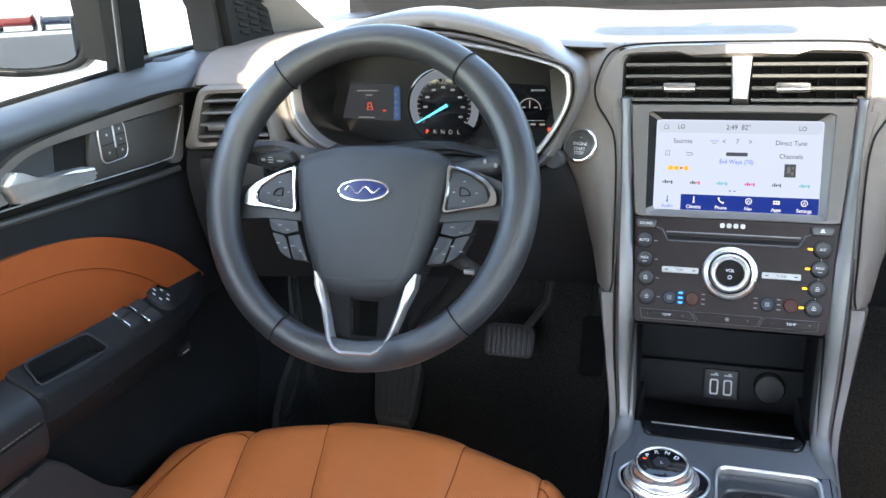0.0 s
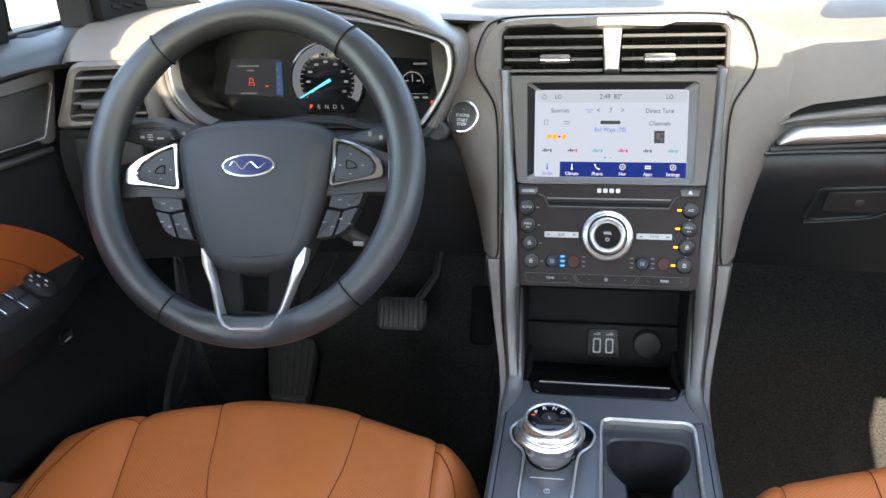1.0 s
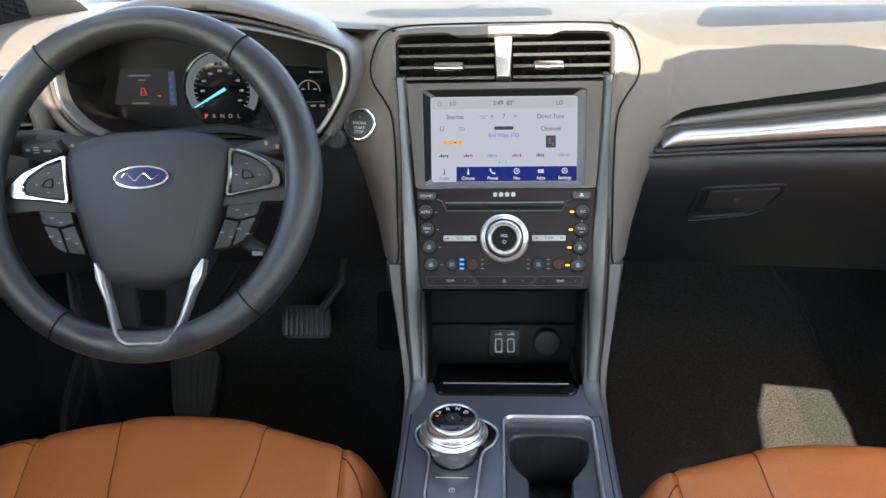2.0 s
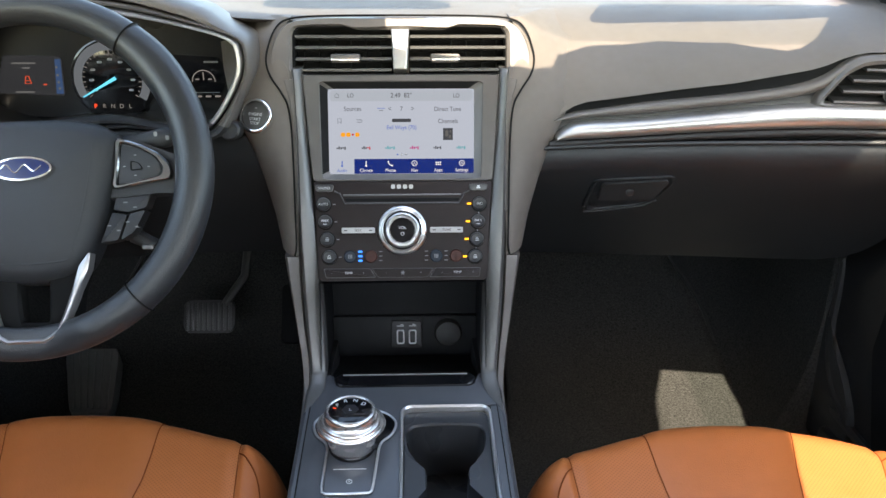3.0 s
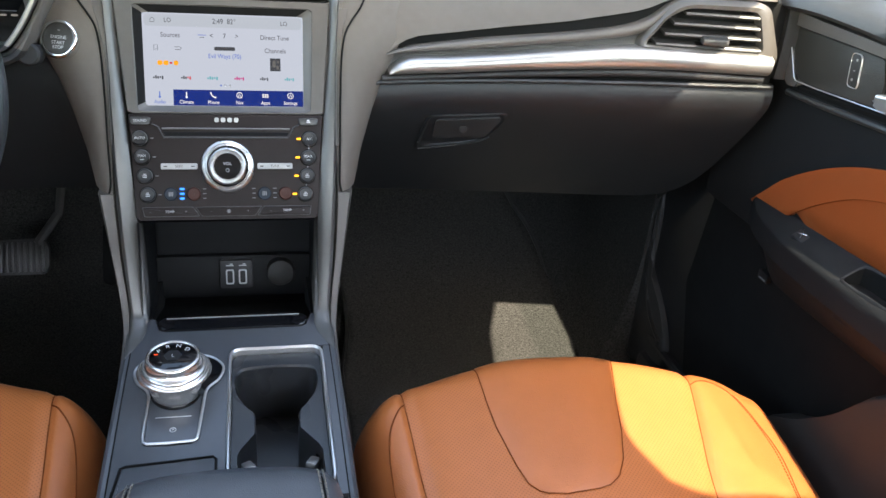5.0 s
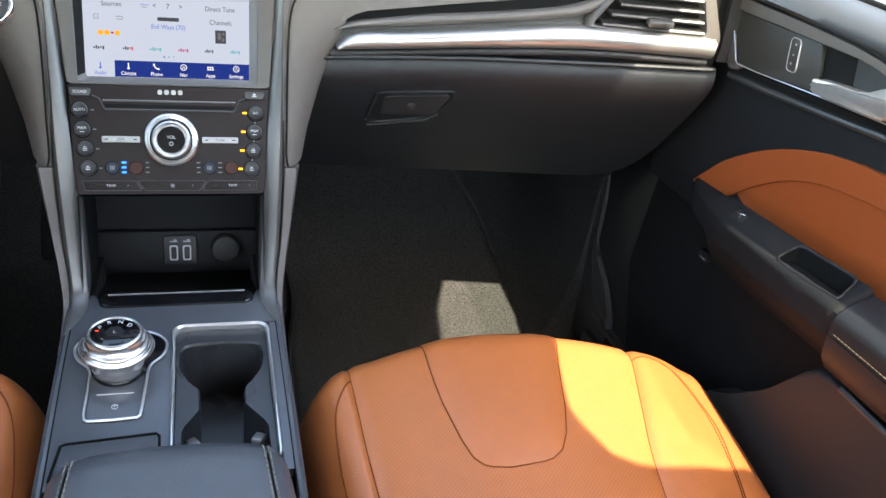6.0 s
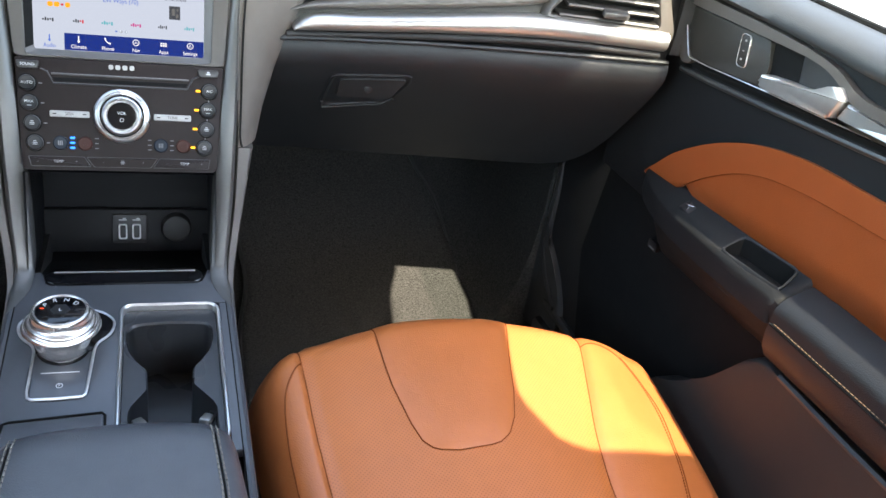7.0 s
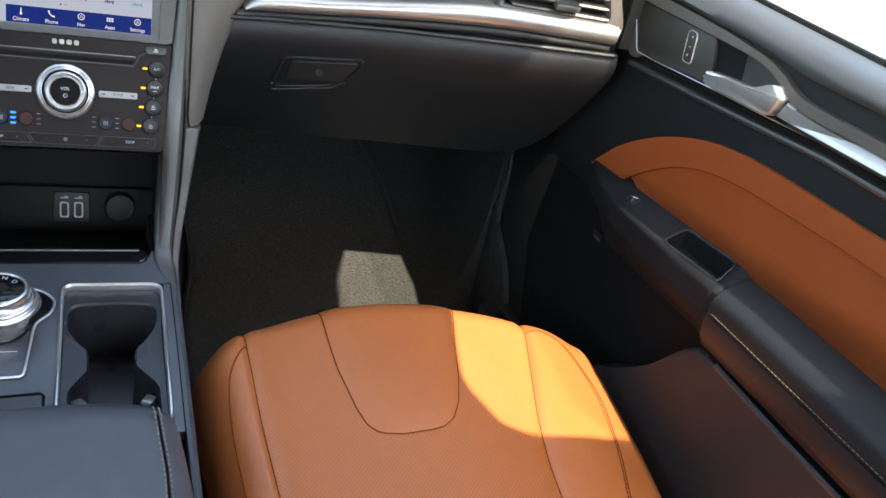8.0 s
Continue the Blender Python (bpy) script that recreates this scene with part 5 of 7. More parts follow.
    prof = [(-0.040, 0.548), (-0.020, 0.540), (0.110, 0.500), (0.112, 0.44), (0.104, 0.372), (0.08, 0.368), (-0.035, 0.408), (-0.062, 0.4235)]
    rings(bm, [[(x, y, z) for y, z in prof] for x in (-0.102, 0.102)], B, closed=False)
    for x in (-0.102, 0.102):
        vs = [bm.verts.new((x, y, z)) for y, z in prof]
        bm.faces.new(vs)
    part("storage_bin", bm, LID, st, "open black storage bin")
    bm = bmesh.new()
    box(bm, (0.205, 0.012, 0.060), pose(0.0, 0.098, 0.405, -8), 0.003)
    part("bin_back", bm, LID, st, "black bin back panel")
    bm = bmesh.new()
    prism(bm, rounded(-0.0850, (-0.0775 + 0.125) / math.cos(CT), 0.0880, (-0.0530 + 0.125) / math.cos(CT), 0.010, 5), -0.014, 0.0032, TOP, 0.0030, 3)
    part("bin_lip", bm, GLOSS, st, "glossy black front lip")
    # silver tube laid along the lip in place of its glossy highlight
    bm = bmesh.new()
    tube(bm, [TOP @ Vector((x, (-0.0575 + 0.125) / math.cos(CT), 0.0034)) for x in (-0.076, -0.04, 0.0, 0.04, 0.079)], 0.0009, 6)
    part("lip_highlight", bm, SILVER, st, "silver line painting the highlight along the lip")
    U = axes((0.002, 0.0905, 0.4105), (1, 0, 0), (0, 0.14, 0.99), (0, -0.99, 0.14))
    bm = bmesh.new()
    prism(bm, rounded(-0.0215, -0.020, 0.0215, 0.020, 0.003), -0.002, 0.003, U, 0.001)
    usb = part("usb_plate", bm, DARK, st, "black plate with two charging sockets")
    for u in (-0.0085, 0.0085):
        bm = bmesh.new()
        ring_plate(bm, rounded(u - 0.0055, -0.014, u + 0.0055, 0.0075, 0.002), rounded(u - 0.0035, -0.012, u + 0.0035, 0.0055, 0.0012), 0.002, 0.0042, U, (u, -0.003), 40, 0.0005)
        part("usb_socket", bm, MARK, usb, "pale rimmed socket")
        bar("usb_mark", MARK, lift(U, 0.003), u, 0.0130, 0.0100, 0.0012, usb)
        bar("usb_mark", MARK, lift(U, 0.003), u + 0.002, 0.0150, 0.0040, 0.0012, usb)
    bm = bmesh.new()
    lathe(bm, [(0.0190, -0.004), (0.0190, 0.008), (0.0172, 0.0115), (0.010, 0.0135), (0.0001, 0.014)], axes((0.061, 0.090, 0.414), (1, 0, 0), (0, 0.14, 0.99), (0, -0.99, 0.14)), 36)
    part("socket_cap", bm, GLOVE, st, "round black power socket cap")
    # starter button on the left wing
    N = axes((-0.1768, 0.0440, 0.7354), (0.955, -0.296, 0), (0.105, 0.34, 0.935), (-0.277, -0.893, 0.355))
    bm = bmesh.new()
    lathe(bm, [(0.0215, -0.012), (0.0215, 0.003), (0.0200, 0.0055), (0.0180, 0.0055), (0.0172, 0.002)], N, 44, False)
    sb = part("start_button", bm, CHROME, st, "chrome-ringed engine start button", 60)
    bm = bmesh.new()
    lathe(bm, [(0.0173, 0.0), (0.0170, 0.0030), (0.0160, 0.0036), (0.0001, 0.0030)], N, 40)
    part("button_face", bm, SLAT, sb, "dark grey face")
    for word, v in (("ENGINE", 0.0018), ("START", -0.0042), ("STOP", -0.0092)):
        writing("button_text", word, 0.0052, MARK, N @ Matrix.Translation((0, v, 0.0039)), sb)
    bar("button_lamp", DIM_MARK, lift(N, 0.0036), 0, 0.0095, 0.0030, 0.0014, sb)


# ---- the console between the seats ----
def build_console():
    co = thing("centre_console", (0, -0.25, 0.08), "blue-grey painted console between the seats", "centre console")
    # tunnel body with tapering sides
    rows = [(0.10, 0.105), (-0.06, 0.108), (-0.12, 0.113), (-0.20, 0.1150), (-0.30, 0.1165), (-0.45, 0.118), (-0.75, 0.120)]
    loops = []
    for y, w in rows:
        z = min(0.417 + 0.15 * (y + 0.125) - 0.012, 0.412)
        loops.append([(-w - 0.016, y, 0.06), (-w - 0.003, y, z - 0.06), (-w, y, z - 0.012), (-w + 0.010, y, z - 0.010), (-w + 0.012, y, z - 0.11), (w - 0.012, y, z - 0.11), (w - 0.010, y, z - 0.010), (w, y, z - 0.012), (w + 0.003, y, z - 0.06), (w + 0.016, y, 0.06)])
    bm = bmesh.new()
    rings(bm, loops, Matrix(), cap_first=True, cap_last=True)
    part("body", bm, DARK, co, "black console body", 50)

    def cy(y):
        return (y + 0.125) / math.cos(CT)
    # painted plates on the console plane
    left = softened([(-0.112, cy(-0.052)), (-0.088, cy(-0.052)), (-0.086, cy(-0.076)), (0.089, cy(-0.076)), (0.092, cy(-0.052)), (0.112, cy(-0.052)), (0.1145, cy(-0.1140)), (-0.0035, cy(-0.1140)), (-0.0035, cy(-0.33)), (-0.1165, cy(-0.33)), (-0.1155, cy(-0.20)), (-0.1145, cy(-0.11))], 0.004)
    bm = bmesh.new()
    prism(bm, left, -0.012, 0.0, TOP, 0.002)
    part("top_plate", bm, CONSOLE, co, "blue-grey satin top plate")
    right = [(0.1040, cy(-0.1143)), (0.1145, cy(-0.1143)), (0.1155, cy(-0.20)), (0.1165, cy(-0.33)), (0.1040, cy(-0.33))]
    bm = bmesh.new()
    prism(bm, right, -0.012, 0.0, TOP, 0.0)
    part("side_plate", bm, CONSOLE, co, "blue-grey satin side strip")
    for s in (-1, 1):
        bm = bmesh.new()
        loops = []
        for q in smooth_path([(0.1150, -0.100, 0.4200), (0.1160, -0.15, 0.4125), (0.1172, -0.25, 0.3975), (0.1180, -0.40, 0.3750), (0.119, -0.70, 0.330)], 6):
            loops.append([(s * (q.x - 0.0035), q.y, q.z - 0.006), (s * (q.x - 0.0030), q.y, q.z + 0.0008), (s * q.x, q.y, q.z + 0.0016), (s * (q.x + 0.0040), q.y, q.z - 0.0012), (s * (q.x + 0.0062), q.y, q.z - 0.010), (s * (q.x + 0.0075), q.y, q.z - 0.030), (s * (q.x - 0.002), q.y, q.z - 0.030)])
        rings(bm, loops, Matrix(), cap_first=True, cap_last=True)
        part("edge_trim", bm, CONSOLE, co, "blue-grey edge moulding", 30)
        bm = bmesh.new()
        tube(bm, smooth_path([(s * 0.1112, -0.104, 0.4203), (s * 0.1122, -0.15, 0.4134), (s * 0.1132, -0.25, 0.3984), (s * 0.1140, -0.40, 0.3760)], 6), 0.0007, 6)
        part("edge_gap", bm, CAVITY, co, "dark joint beside the edge moulding")
    # cup holder
    cup = thing("cup_holder", (0.055, -0.2, 0.33), "black double cup holder with a chrome frame", "cup holder")
    outer = rounded(-0.0040, cy(-0.322), 0.1035, cy(-0.1140), 0.013, 6)
    inner = rounded(-0.0002, cy(-0.330), 0.0997, cy(-0.1186), 0.010, 6)
    c = (0.0498, cy(-0.21))
    bm = bmesh.new()
    ring_plate(bm, outer, inner, -0.010, 0.0045, TOP, c, 140, 0.0020)
    part("chrome_frame", bm, BRUSHED, cup, "bright chrome frame")
    hole = [(0.016, -0.140), (0.030, -0.1375), (0.055, -0.1365), (0.080, -0.1375), (0.094, -0.140), (0.0985, -0.150), (0.0985, -0.165), (0.094, -0.182), (0.084, -0.198), (0.0765, -0.206), (0.0755, -0.214), (0.0755, -0.232), (0.078, -0.245), (0.092, -0.252), (0.097, -0.262), (0.098, -0.300),
            (0.012, -0.300), (0.013, -0.262), (0.018, -0.252), (0.030, -0.245), (0.0305, -0.232), (0.0305, -0.214), (0.0295, -0.206), (0.022, -0.198), (0.013, -0.182), (0.0095, -0.165), (0.0095, -0.150)]
    hole = softened([(a - 0.0052, cy(b - 0.004)) for a, b in hole], 0.003, 2)
    bm = bmesh.new()
    ring_plate(bm, [(c[0] + (a - c[0]) * 1.01, c[1] + (b - c[1]) * 1.005) for a, b in inner], hole, -0.012, -0.004, TOP, c, 200, 0.002, -0.085)
    part("liner", bm, LINER, cup, "charcoal moulded liner")
    for x, turn in ((0.0180, 24), (0.0820, -24)):
        bm = bmesh.new()
        box(bm, (0.011, 0.018, 0.008), TOP @ pose(x, cy(-0.277), -0.014, -24, 0, turn), 0.002)
        part("grip_tab", bm, SILVER, cup, "pale grey cup grip tab")
    # rotary gear selector
    gs = thing("gear_selector", (-0.055, -0.165, 0.41), "polished aluminium rotary gear selector dial", "gear selector")
    G = axes((-0.0575, -0.1795, 0.4088), (1, 0, 0), (0, 0.998, 0.06), (0, -0.06, 0.998))
    # keyhole-shaped base: round ears about the dial, narrow round the switch
    ears = [(-0.0848, cy(-0.1860)), (-0.0880, cy(-0.1760)), (-0.0985, cy(-0.1640)), (-0.1030, cy(-0.1500)), (-0.1010, cy(-0.1340)), (-0.0900, cy(-0.1170)), (-0.0720, cy(-0.1075)), (-0.0560, cy(-0.1050)),
            (-0.0400, cy(-0.1075)), (-0.0220, cy(-0.1170)), (-0.0110, cy(-0.1340)), (-0.0090, cy(-0.1500)), (-0.0135, cy(-0.1640)), (-0.0240, cy(-0.1760)), (-0.0272, cy(-0.1860))]
    ears = [(a, b if b < cy(-0.150) else cy(-0.150) + 0.66 * (b - cy(-0.150))) for a, b in ears]
    ears = [(p.x, p.y) for p in smooth_path([(a, b, 0) for a, b in ears], 4)]
    bm = bmesh.new()
    prism(bm, ears, -0.004, 0.0035, TOP, 0.0012)
    part("base_ring", bm, GLOSS, gs, "glossy black base ring")
    low = [(-0.0318, cy(-0.2400)), (-0.0330, cy(-0.2475)), (-0.0358, cy(-0.2500)), (-0.0600, cy(-0.2510)), (-0.0820, cy(-0.2505)), (-0.0850, cy(-0.2480)), (-0.0862, cy(-0.2400))]
    bm = bmesh.new()
    tube(bm, [TOP @ Vector((a, b, 0.0032)) for a, b in ears] + [TOP @ Vector((a, b, 0.0020)) for a, b in low], 0.0015, 8, True)
    part("base_edge", bm, BRUSHED, gs, "chrome edge of the base and the brake switch")
    bm = bmesh.new()
    lathe(bm, [(0.0255, -0.006), (0.0262, 0.0015), (0.0250, 0.0030)], G, 48, False)
    part("foot", bm, GLOSS, gs, "black foot of the dial", 60)
    bm = bmesh.new()
    lathe(bm, [(0.0240, 0.0020), (0.0256, 0.0060), (0.0284, 0.0170), (0.0303, 0.0250), (0.0330, 0.0285), (0.0370, 0.0298), (0.0382, 0.0312), (0.0378, 0.0330), (0.0362, 0.0344), (0.0356, 0.0340), (0.0350, 0.0352), (0.0335, 0.0366)], G, 64, False)
    part("skirt", bm, SPUN, gs, "spun aluminium flared skirt", 60)
    bm = bmesh.new()
    lathe(bm, [(0.0340, 0.0358), (0.0338, 0.0374), (0.0322, 0.0392), (0.0308, 0.0398), (0.0302, 0.0394), (0.0296, 0.0404), (0.0289, 0.0408), (0.0286, 0.0470), (0.0277, 0.0498), (0.0262, 0.0514), (0.0248, 0.0515), (0.0238, 0.0502)], G, 64, False)
    part("dial_ring", bm, SPUN, gs, "satin metal dial ring", 60)
    bm = bmesh.new()
    lathe(bm, [(0.0244, 0.0475), (0.0239, 0.0502), (0.0230, 0.0506), (0.0001, 0.0504)], G, 48)
    face = part("dial_face", bm, GLOSS, gs, "glossy black dial face")
    for ch, a in (("P", 150), ("R", 112), ("N", 74), ("D", 36)):
        p = (0.0172 * math.cos(radians(a)), 0.0172 * math.sin(radians(a)))
        writing("gear_letter", ch, 0.0074, MARK, G @ Matrix.Translation((*p, 0.0509)) @ Matrix.Rotation(radians(a - 93) * 0.5, 4, 'Z'), face)
    bm = bmesh.new()
    lathe(bm, [(0.0095, 0.0500), (0.0092, 0.0515), (0.0001, 0.0515)], G, 6)
    part("centre_button", bm, BUTTON, face, "black centre button")
    writing("gear_letter", "L", 0.0066, MARK, G @ Matrix.Translation((0.0, -0.0015, 0.0518)), face)
    bar("gear_lamp", RED_LED, lift(G, 0.0506), -0.0175, 0.0030, 0.0036, 0.0012, face, 0.0004, "lit red lamp")
    bm = bmesh.new()
    prism(bm, softened([(-0.0865, cy(-0.184)), (-0.0292, cy(-0.184)), (-0.0338, cy(-0.2490)), (-0.0842, cy(-0.2495))], 0.003), -0.004, 0.0012, TOP, 0.0008)
    pb = part("brake_switch", bm, CONSOLE, gs, "blue-grey parking brake switch")
    bar("switch_line", MARK, lift(TOP, 0.0012), -0.0580, cy(-0.2150), 0.036, 0.0009, pb)
    bm = bmesh.new()
    tube(bm, [TOP @ Vector((-0.0575 + 0.0030 * math.cos(a), cy(-0.2330) + 0.0030 * math.sin(a), 0.0014)) for a in [2 * math.pi * q / 16 for q in range(16)]], 0.0004, 5, True)
    part("brake_mark", bm, MARK, pb)
    writing("brake_text", "P", 0.0042, MARK, lift(TOP, 0.0015) @ Matrix.Translation((-0.0575, cy(-0.2330), 0)), pb)
    # small lid in front of the armrest
    bm = bmesh.new()
    lid = softened([(-0.101, cy(-0.2790)), (-0.0150, cy(-0.2740)), (-0.0150, cy(-0.330)), (-0.106, cy(-0.330))], 0.004)
    prism(bm, lid, -0.004, 0.0018, TOP, 0.0012)
    part("coin_lid", bm, CONSOLE, co, "blue-grey small lid")
    bm = bmesh.new()
    tube(bm, [TOP @ Vector((a, b, 0.0005)) for a, b in ((-0.1095, cy(-0.320)), (-0.1035, cy(-0.2785)), (-0.0985, cy(-0.2765)), (-0.0165, cy(-0.2715)), (-0.0135, cy(-0.275)), (-0.0130, cy(-0.31)))], 0.0014, 6)
    part("lid_gap", bm, CAVITY, co, "black gap round the lid")

    arm = thing("console_armrest", (0, -0.5, 0.36), "black leather armrest pad with pale stitching", "armrest")
    # padded lid with rounded front
    loops = []
    for k in range(27):
        t = k / 26
        y = -0.330 - 0.40 * t
        f = min(1.0, t / 0.10)
        f = (1 - (1 - f) ** 2.4) ** (1 / 2.4)
        pts = []
        w = 0.104 + 0.008 * min(1, t * 4)
        for j in range(25):
            a = -1 + 2 * j / 24
            X = math.copysign(1 - (1 - abs(a)) ** 1.7, a)
            h = (1 - min(1, abs(X)) ** 6) ** (1 / 4)
            yy = y + 0.014 * (1 - X * X) * (1 - min(1, t * 5))
            z = 0.372 + 0.070 * h * f - 0.012 * t
            pts.append((X * w, yy, z))
        loops.append(pts + [(w, y, 0.34), (-w, y, 0.34)])
    bm = bmesh.new()
    rings(bm, loops, Matrix(), cap_first=True, cap_last=True)
    part("pad", bm, ARM_LEATHER, arm, "", 60)

    def armz(X, t):
        f = (1 - (1 - min(1.0, t / 0.10)) ** 2.4) ** (1 / 2.4)
        return 0.372 + 0.070 * (1 - abs(X) ** 6) ** 0.25 * f - 0.012 * t
    for s in (-1, 1):
        for dx in (0.765, 0.810):
            for q in range(40):
                t0 = 0.05 + 0.0150 * q
                pp = [(s * dx * (0.104 + 0.008 * min(1, t * 4)), -0.330 - 0.40 * t + 0.006 * (1 - min(1, t * 5)), armz(dx, t) + 0.0005) for t in (t0, t0 + 0.010)]
                if q >= 24:
                    continue
                bm = bmesh.new()
                tube(bm, pp, 0.0009, 5)
                part("stitch", bm, THREAD, arm)
        bm = bmesh.new()
        tube(bm, [(s * 0.788 * (0.104 + 0.008 * min(1, t * 4)), -0.330 - 0.40 * t, armz(0.788, t) + 0.0001) for t in [0.03 + 0.03 * q for q in range(32)]], 0.0011, 6)
        part("seam", bm, CAVITY, arm)


# ---- steering wheel and column ----
def build_wheel():
    sw = thing("steering_wheel", (-0.387, -0.131, 0.715), "black leather steering wheel with silver spokes, turned slightly", "steering wheel")
    n, RIM = 96, 0.1590
    loops = []
    for k in range(n):
        a = 2 * math.pi * k / n
        R = RIM
        wide = 0.0168 + 0.0012 * math.cos(2 * a)
        deep = 0.0165
        # thicker thumb rests at ten and two
        grip = math.exp(-((math.degrees(a) - 38) / 14) ** 2) + math.exp(-((math.degrees(a) - 142) / 14) ** 2)
        wide += 0.0012 * grip
        bottom = math.exp(-(((math.degrees(a) - 270) / 17) ** 4))
        loops.append([((R + wide * math.cos(b)) * math.cos(a), (R + wide * math.cos(b)) * math.sin(a), deep * math.sin(b) * (1 - 0.60 * bottom if math.sin(b) > 0 else 1)) for b in [2 * math.pi * j / 20 for j in range(20)]])
    loops.append(loops[0])
    bm = bmesh.new()
    rings(bm, loops, WHEEL)
    part("rim", bm, RIM_LEATHER, sw, "", 60)
    for deg in (51.8, 127.2, 239.5, 311.0):
        a = radians(deg)
        bm = bmesh.new()
        ring = [WHEEL @ Vector(((RIM + 0.0179 * math.cos(b)) * math.cos(a), (RIM + 0.0179 * math.cos(b)) * math.sin(a), 0.0172 * math.sin(b))) for b in [2 * math.pi * j / 24 for j in range(24)]]
        tube(bm, ring, 0.0009, 6, True)
        part("rim_seam", bm, CAVITY, sw, "dark seam across the rim")
    for q in range(30):
        for lo in (140, 320):
            a = radians((200 if lo == 140 else 314) + q * (28 / 30))
            bm = bmesh.new()
            r = 0.1462
            tube(bm, [WHEEL @ Vector((r * math.cos(a + d), r * math.sin(a + d), 0.006 + e)) for d, e in ((-0.004, -0.001), (0.004, 0.001))], 0.0007, 4)
            part("stitch", bm, DIM_MARK, sw)
    INNER, LOWER = lift(WHEEL, -0.022), lift(WHEEL, -0.010)
    # hub
    half = [(0.020, 0.0542), (0.042, 0.0524), (0.066, 0.0470), (0.080, 0.0385), (0.0832, 0.0300), (0.0805, 0.0080), (0.0765, -0.0150), (0.0680, -0.0450), (0.0590, -0.0710), (0.0485, -0.0900), (0.036, -0.0985), (0.014, -0.1030)]
    hub = half + [(-a, b) for a, b in half[::-1]]
    c = (0.0, -0.025)
    o = polar([tuple(p[:2]) for p in smooth_path([(a, b, 0) for a, b in hub], 4, True)], c, 96)

    def at(f, w):
        return [(c[0] + (a - c[0]) * f, c[1] + (b - c[1]) * f, w) for a, b in o]
    bm = bmesh.new()
    rings(bm, [at(1.0, -0.02), at(1.0, 0.004), at(0.985, 0.0095), at(0.955, 0.0135), at(0.90, 0.0175), at(0.86, 0.0195), at(0.82, 0.0205), at(0.65, 0.0230), at(0.5, 0.0244), at(0.3, 0.0255), at(0.1, 0.0260), at(0.02, 0.0260)], INNER, cap_first=True, cap_last=True)
    hb = part("hub", bm, HUB, sw, "black airbag cover", 60)
    # two raised ridges run down the cover and meet above its foot
    for s in (-1, 1):
        bm = bmesh.new()
        ridge = [(s * a, b) for a, b in ((0.0640, 0.030), (0.0600, 0.000), (0.0535, -0.035), (0.0450, -0.066), (0.0400, -0.0785), (0.0330, -0.0830), (0.0, -0.0850))]
        path = []
        for p in smooth_path([(a, b, 0) for a, b in ridge], 4):
            v = Vector((p.x, p.y)) - Vector(c)
            edge_r = min((Vector(q) - Vector(c)).length for q in o if (Vector(q) - Vector(c)).normalized().dot(v.normalized()) > 0.996)
            f = v.length / edge_r
            path.append(INNER @ Vector((p.x, p.y, lerp_table([(0.0, 0.0260), (0.3, 0.0255), (0.5, 0.0244), (0.65, 0.0230), (0.82, 0.0205), (0.86, 0.0195), (0.90, 0.0175), (0.955, 0.0135), (1.0, 0.006)], f) - 0.0009)))
        tube(bm, path, 0.0016, 8)
        part("cover_ridge", bm, HUB, hb)
    # emblem
    bm = bmesh.new()
    E = INNER @ Matrix.Translation((0.0010, 0.0040, 0.0258))
    ov = [(0.0275 * math.cos(2 * math.pi * k / 48), 0.0112 * math.sin(2 * math.pi * k / 48)) for k in range(48)]
    prism(bm, ov, -0.002, 0.003, E, 0.001)
    em = part("emblem", bm, CHROME, hb, "chrome-edged blue oval emblem")
    bm = bmesh.new()
    prism(bm, [(a * 0.93, b * 0.85) for a, b in ov], 0.002, 0.0036, E)
    part("emblem_face", bm, BLUE_OVAL, hb, "deep blue oval")
    bm = bmesh.new()
    flourish = [(-0.0185 + 0.037 * k / 60, 0.0042 * math.sin(9.5 * k / 60 * math.pi / 2.2) * (1 - 0.45 * k / 60)) for k in range(61)]
    tube(bm, [E @ Vector((a, b, 0.0038)) for a, b in flourish], 0.0008, 6)
    part("emblem_script", bm, CHROME, hb, "silver flourish")
    bar("airbag_mark", CAVITY, INNER @ Matrix.Translation((0, 0, 0.0222)), 0.004, -0.0540, 0.024, 0.0040, hb)
    bar("airbag_mark", CAVITY, INNER @ Matrix.Translation((0, 0, 0.0208)), 0.002, -0.0660, 0.010, 0.0030, hb)
    # spokes at the sides
    for s in (-1, 1):
        bm = bmesh.new()
        prism(bm, softened([(s * 0.066, 0.036), (s * 0.100, 0.031), (s * 0.130, 0.018), (s * 0.152, 0.010), (s * 0.152, -0.024), (s * 0.120, -0.021), (s * 0.064, -0.026)], 0.006), -0.020, 0.006, INNER, 0.004)
        sp = part("side_spoke", bm, HUB, sw, "black side spoke")
        tip = 0.006 if s < 0 else 0.0
        outer = softened([(s * 0.0815, 0.0335), (s * 0.1045, 0.0262), (s * (0.1220 + 0.6 * tip), 0.0170), (s * (0.1335 + tip), 0.0052), (s * (0.1350 + tip), -0.0085), (s * 0.1050, -0.0128), (s * 0.0775, -0.0172), (s * 0.0805, 0.0080)], 0.005, 3)
        inner = softened([(s * 0.0875, 0.0262), (s * 0.1025, 0.0208), (s * 0.1175, 0.0118), (s * 0.1238, 0.0030), (s * 0.1215, -0.0040), (s * 0.1040, -0.0075), (s * 0.0838, -0.0112), (s * 0.0865, 0.0080)], 0.003, 3)
        inner = [(s * 0.1005 + (a - s * 0.1005) * 1.09, 0.006 + (b - 0.006) * 1.10) for a, b in inner]
        bm = bmesh.new()
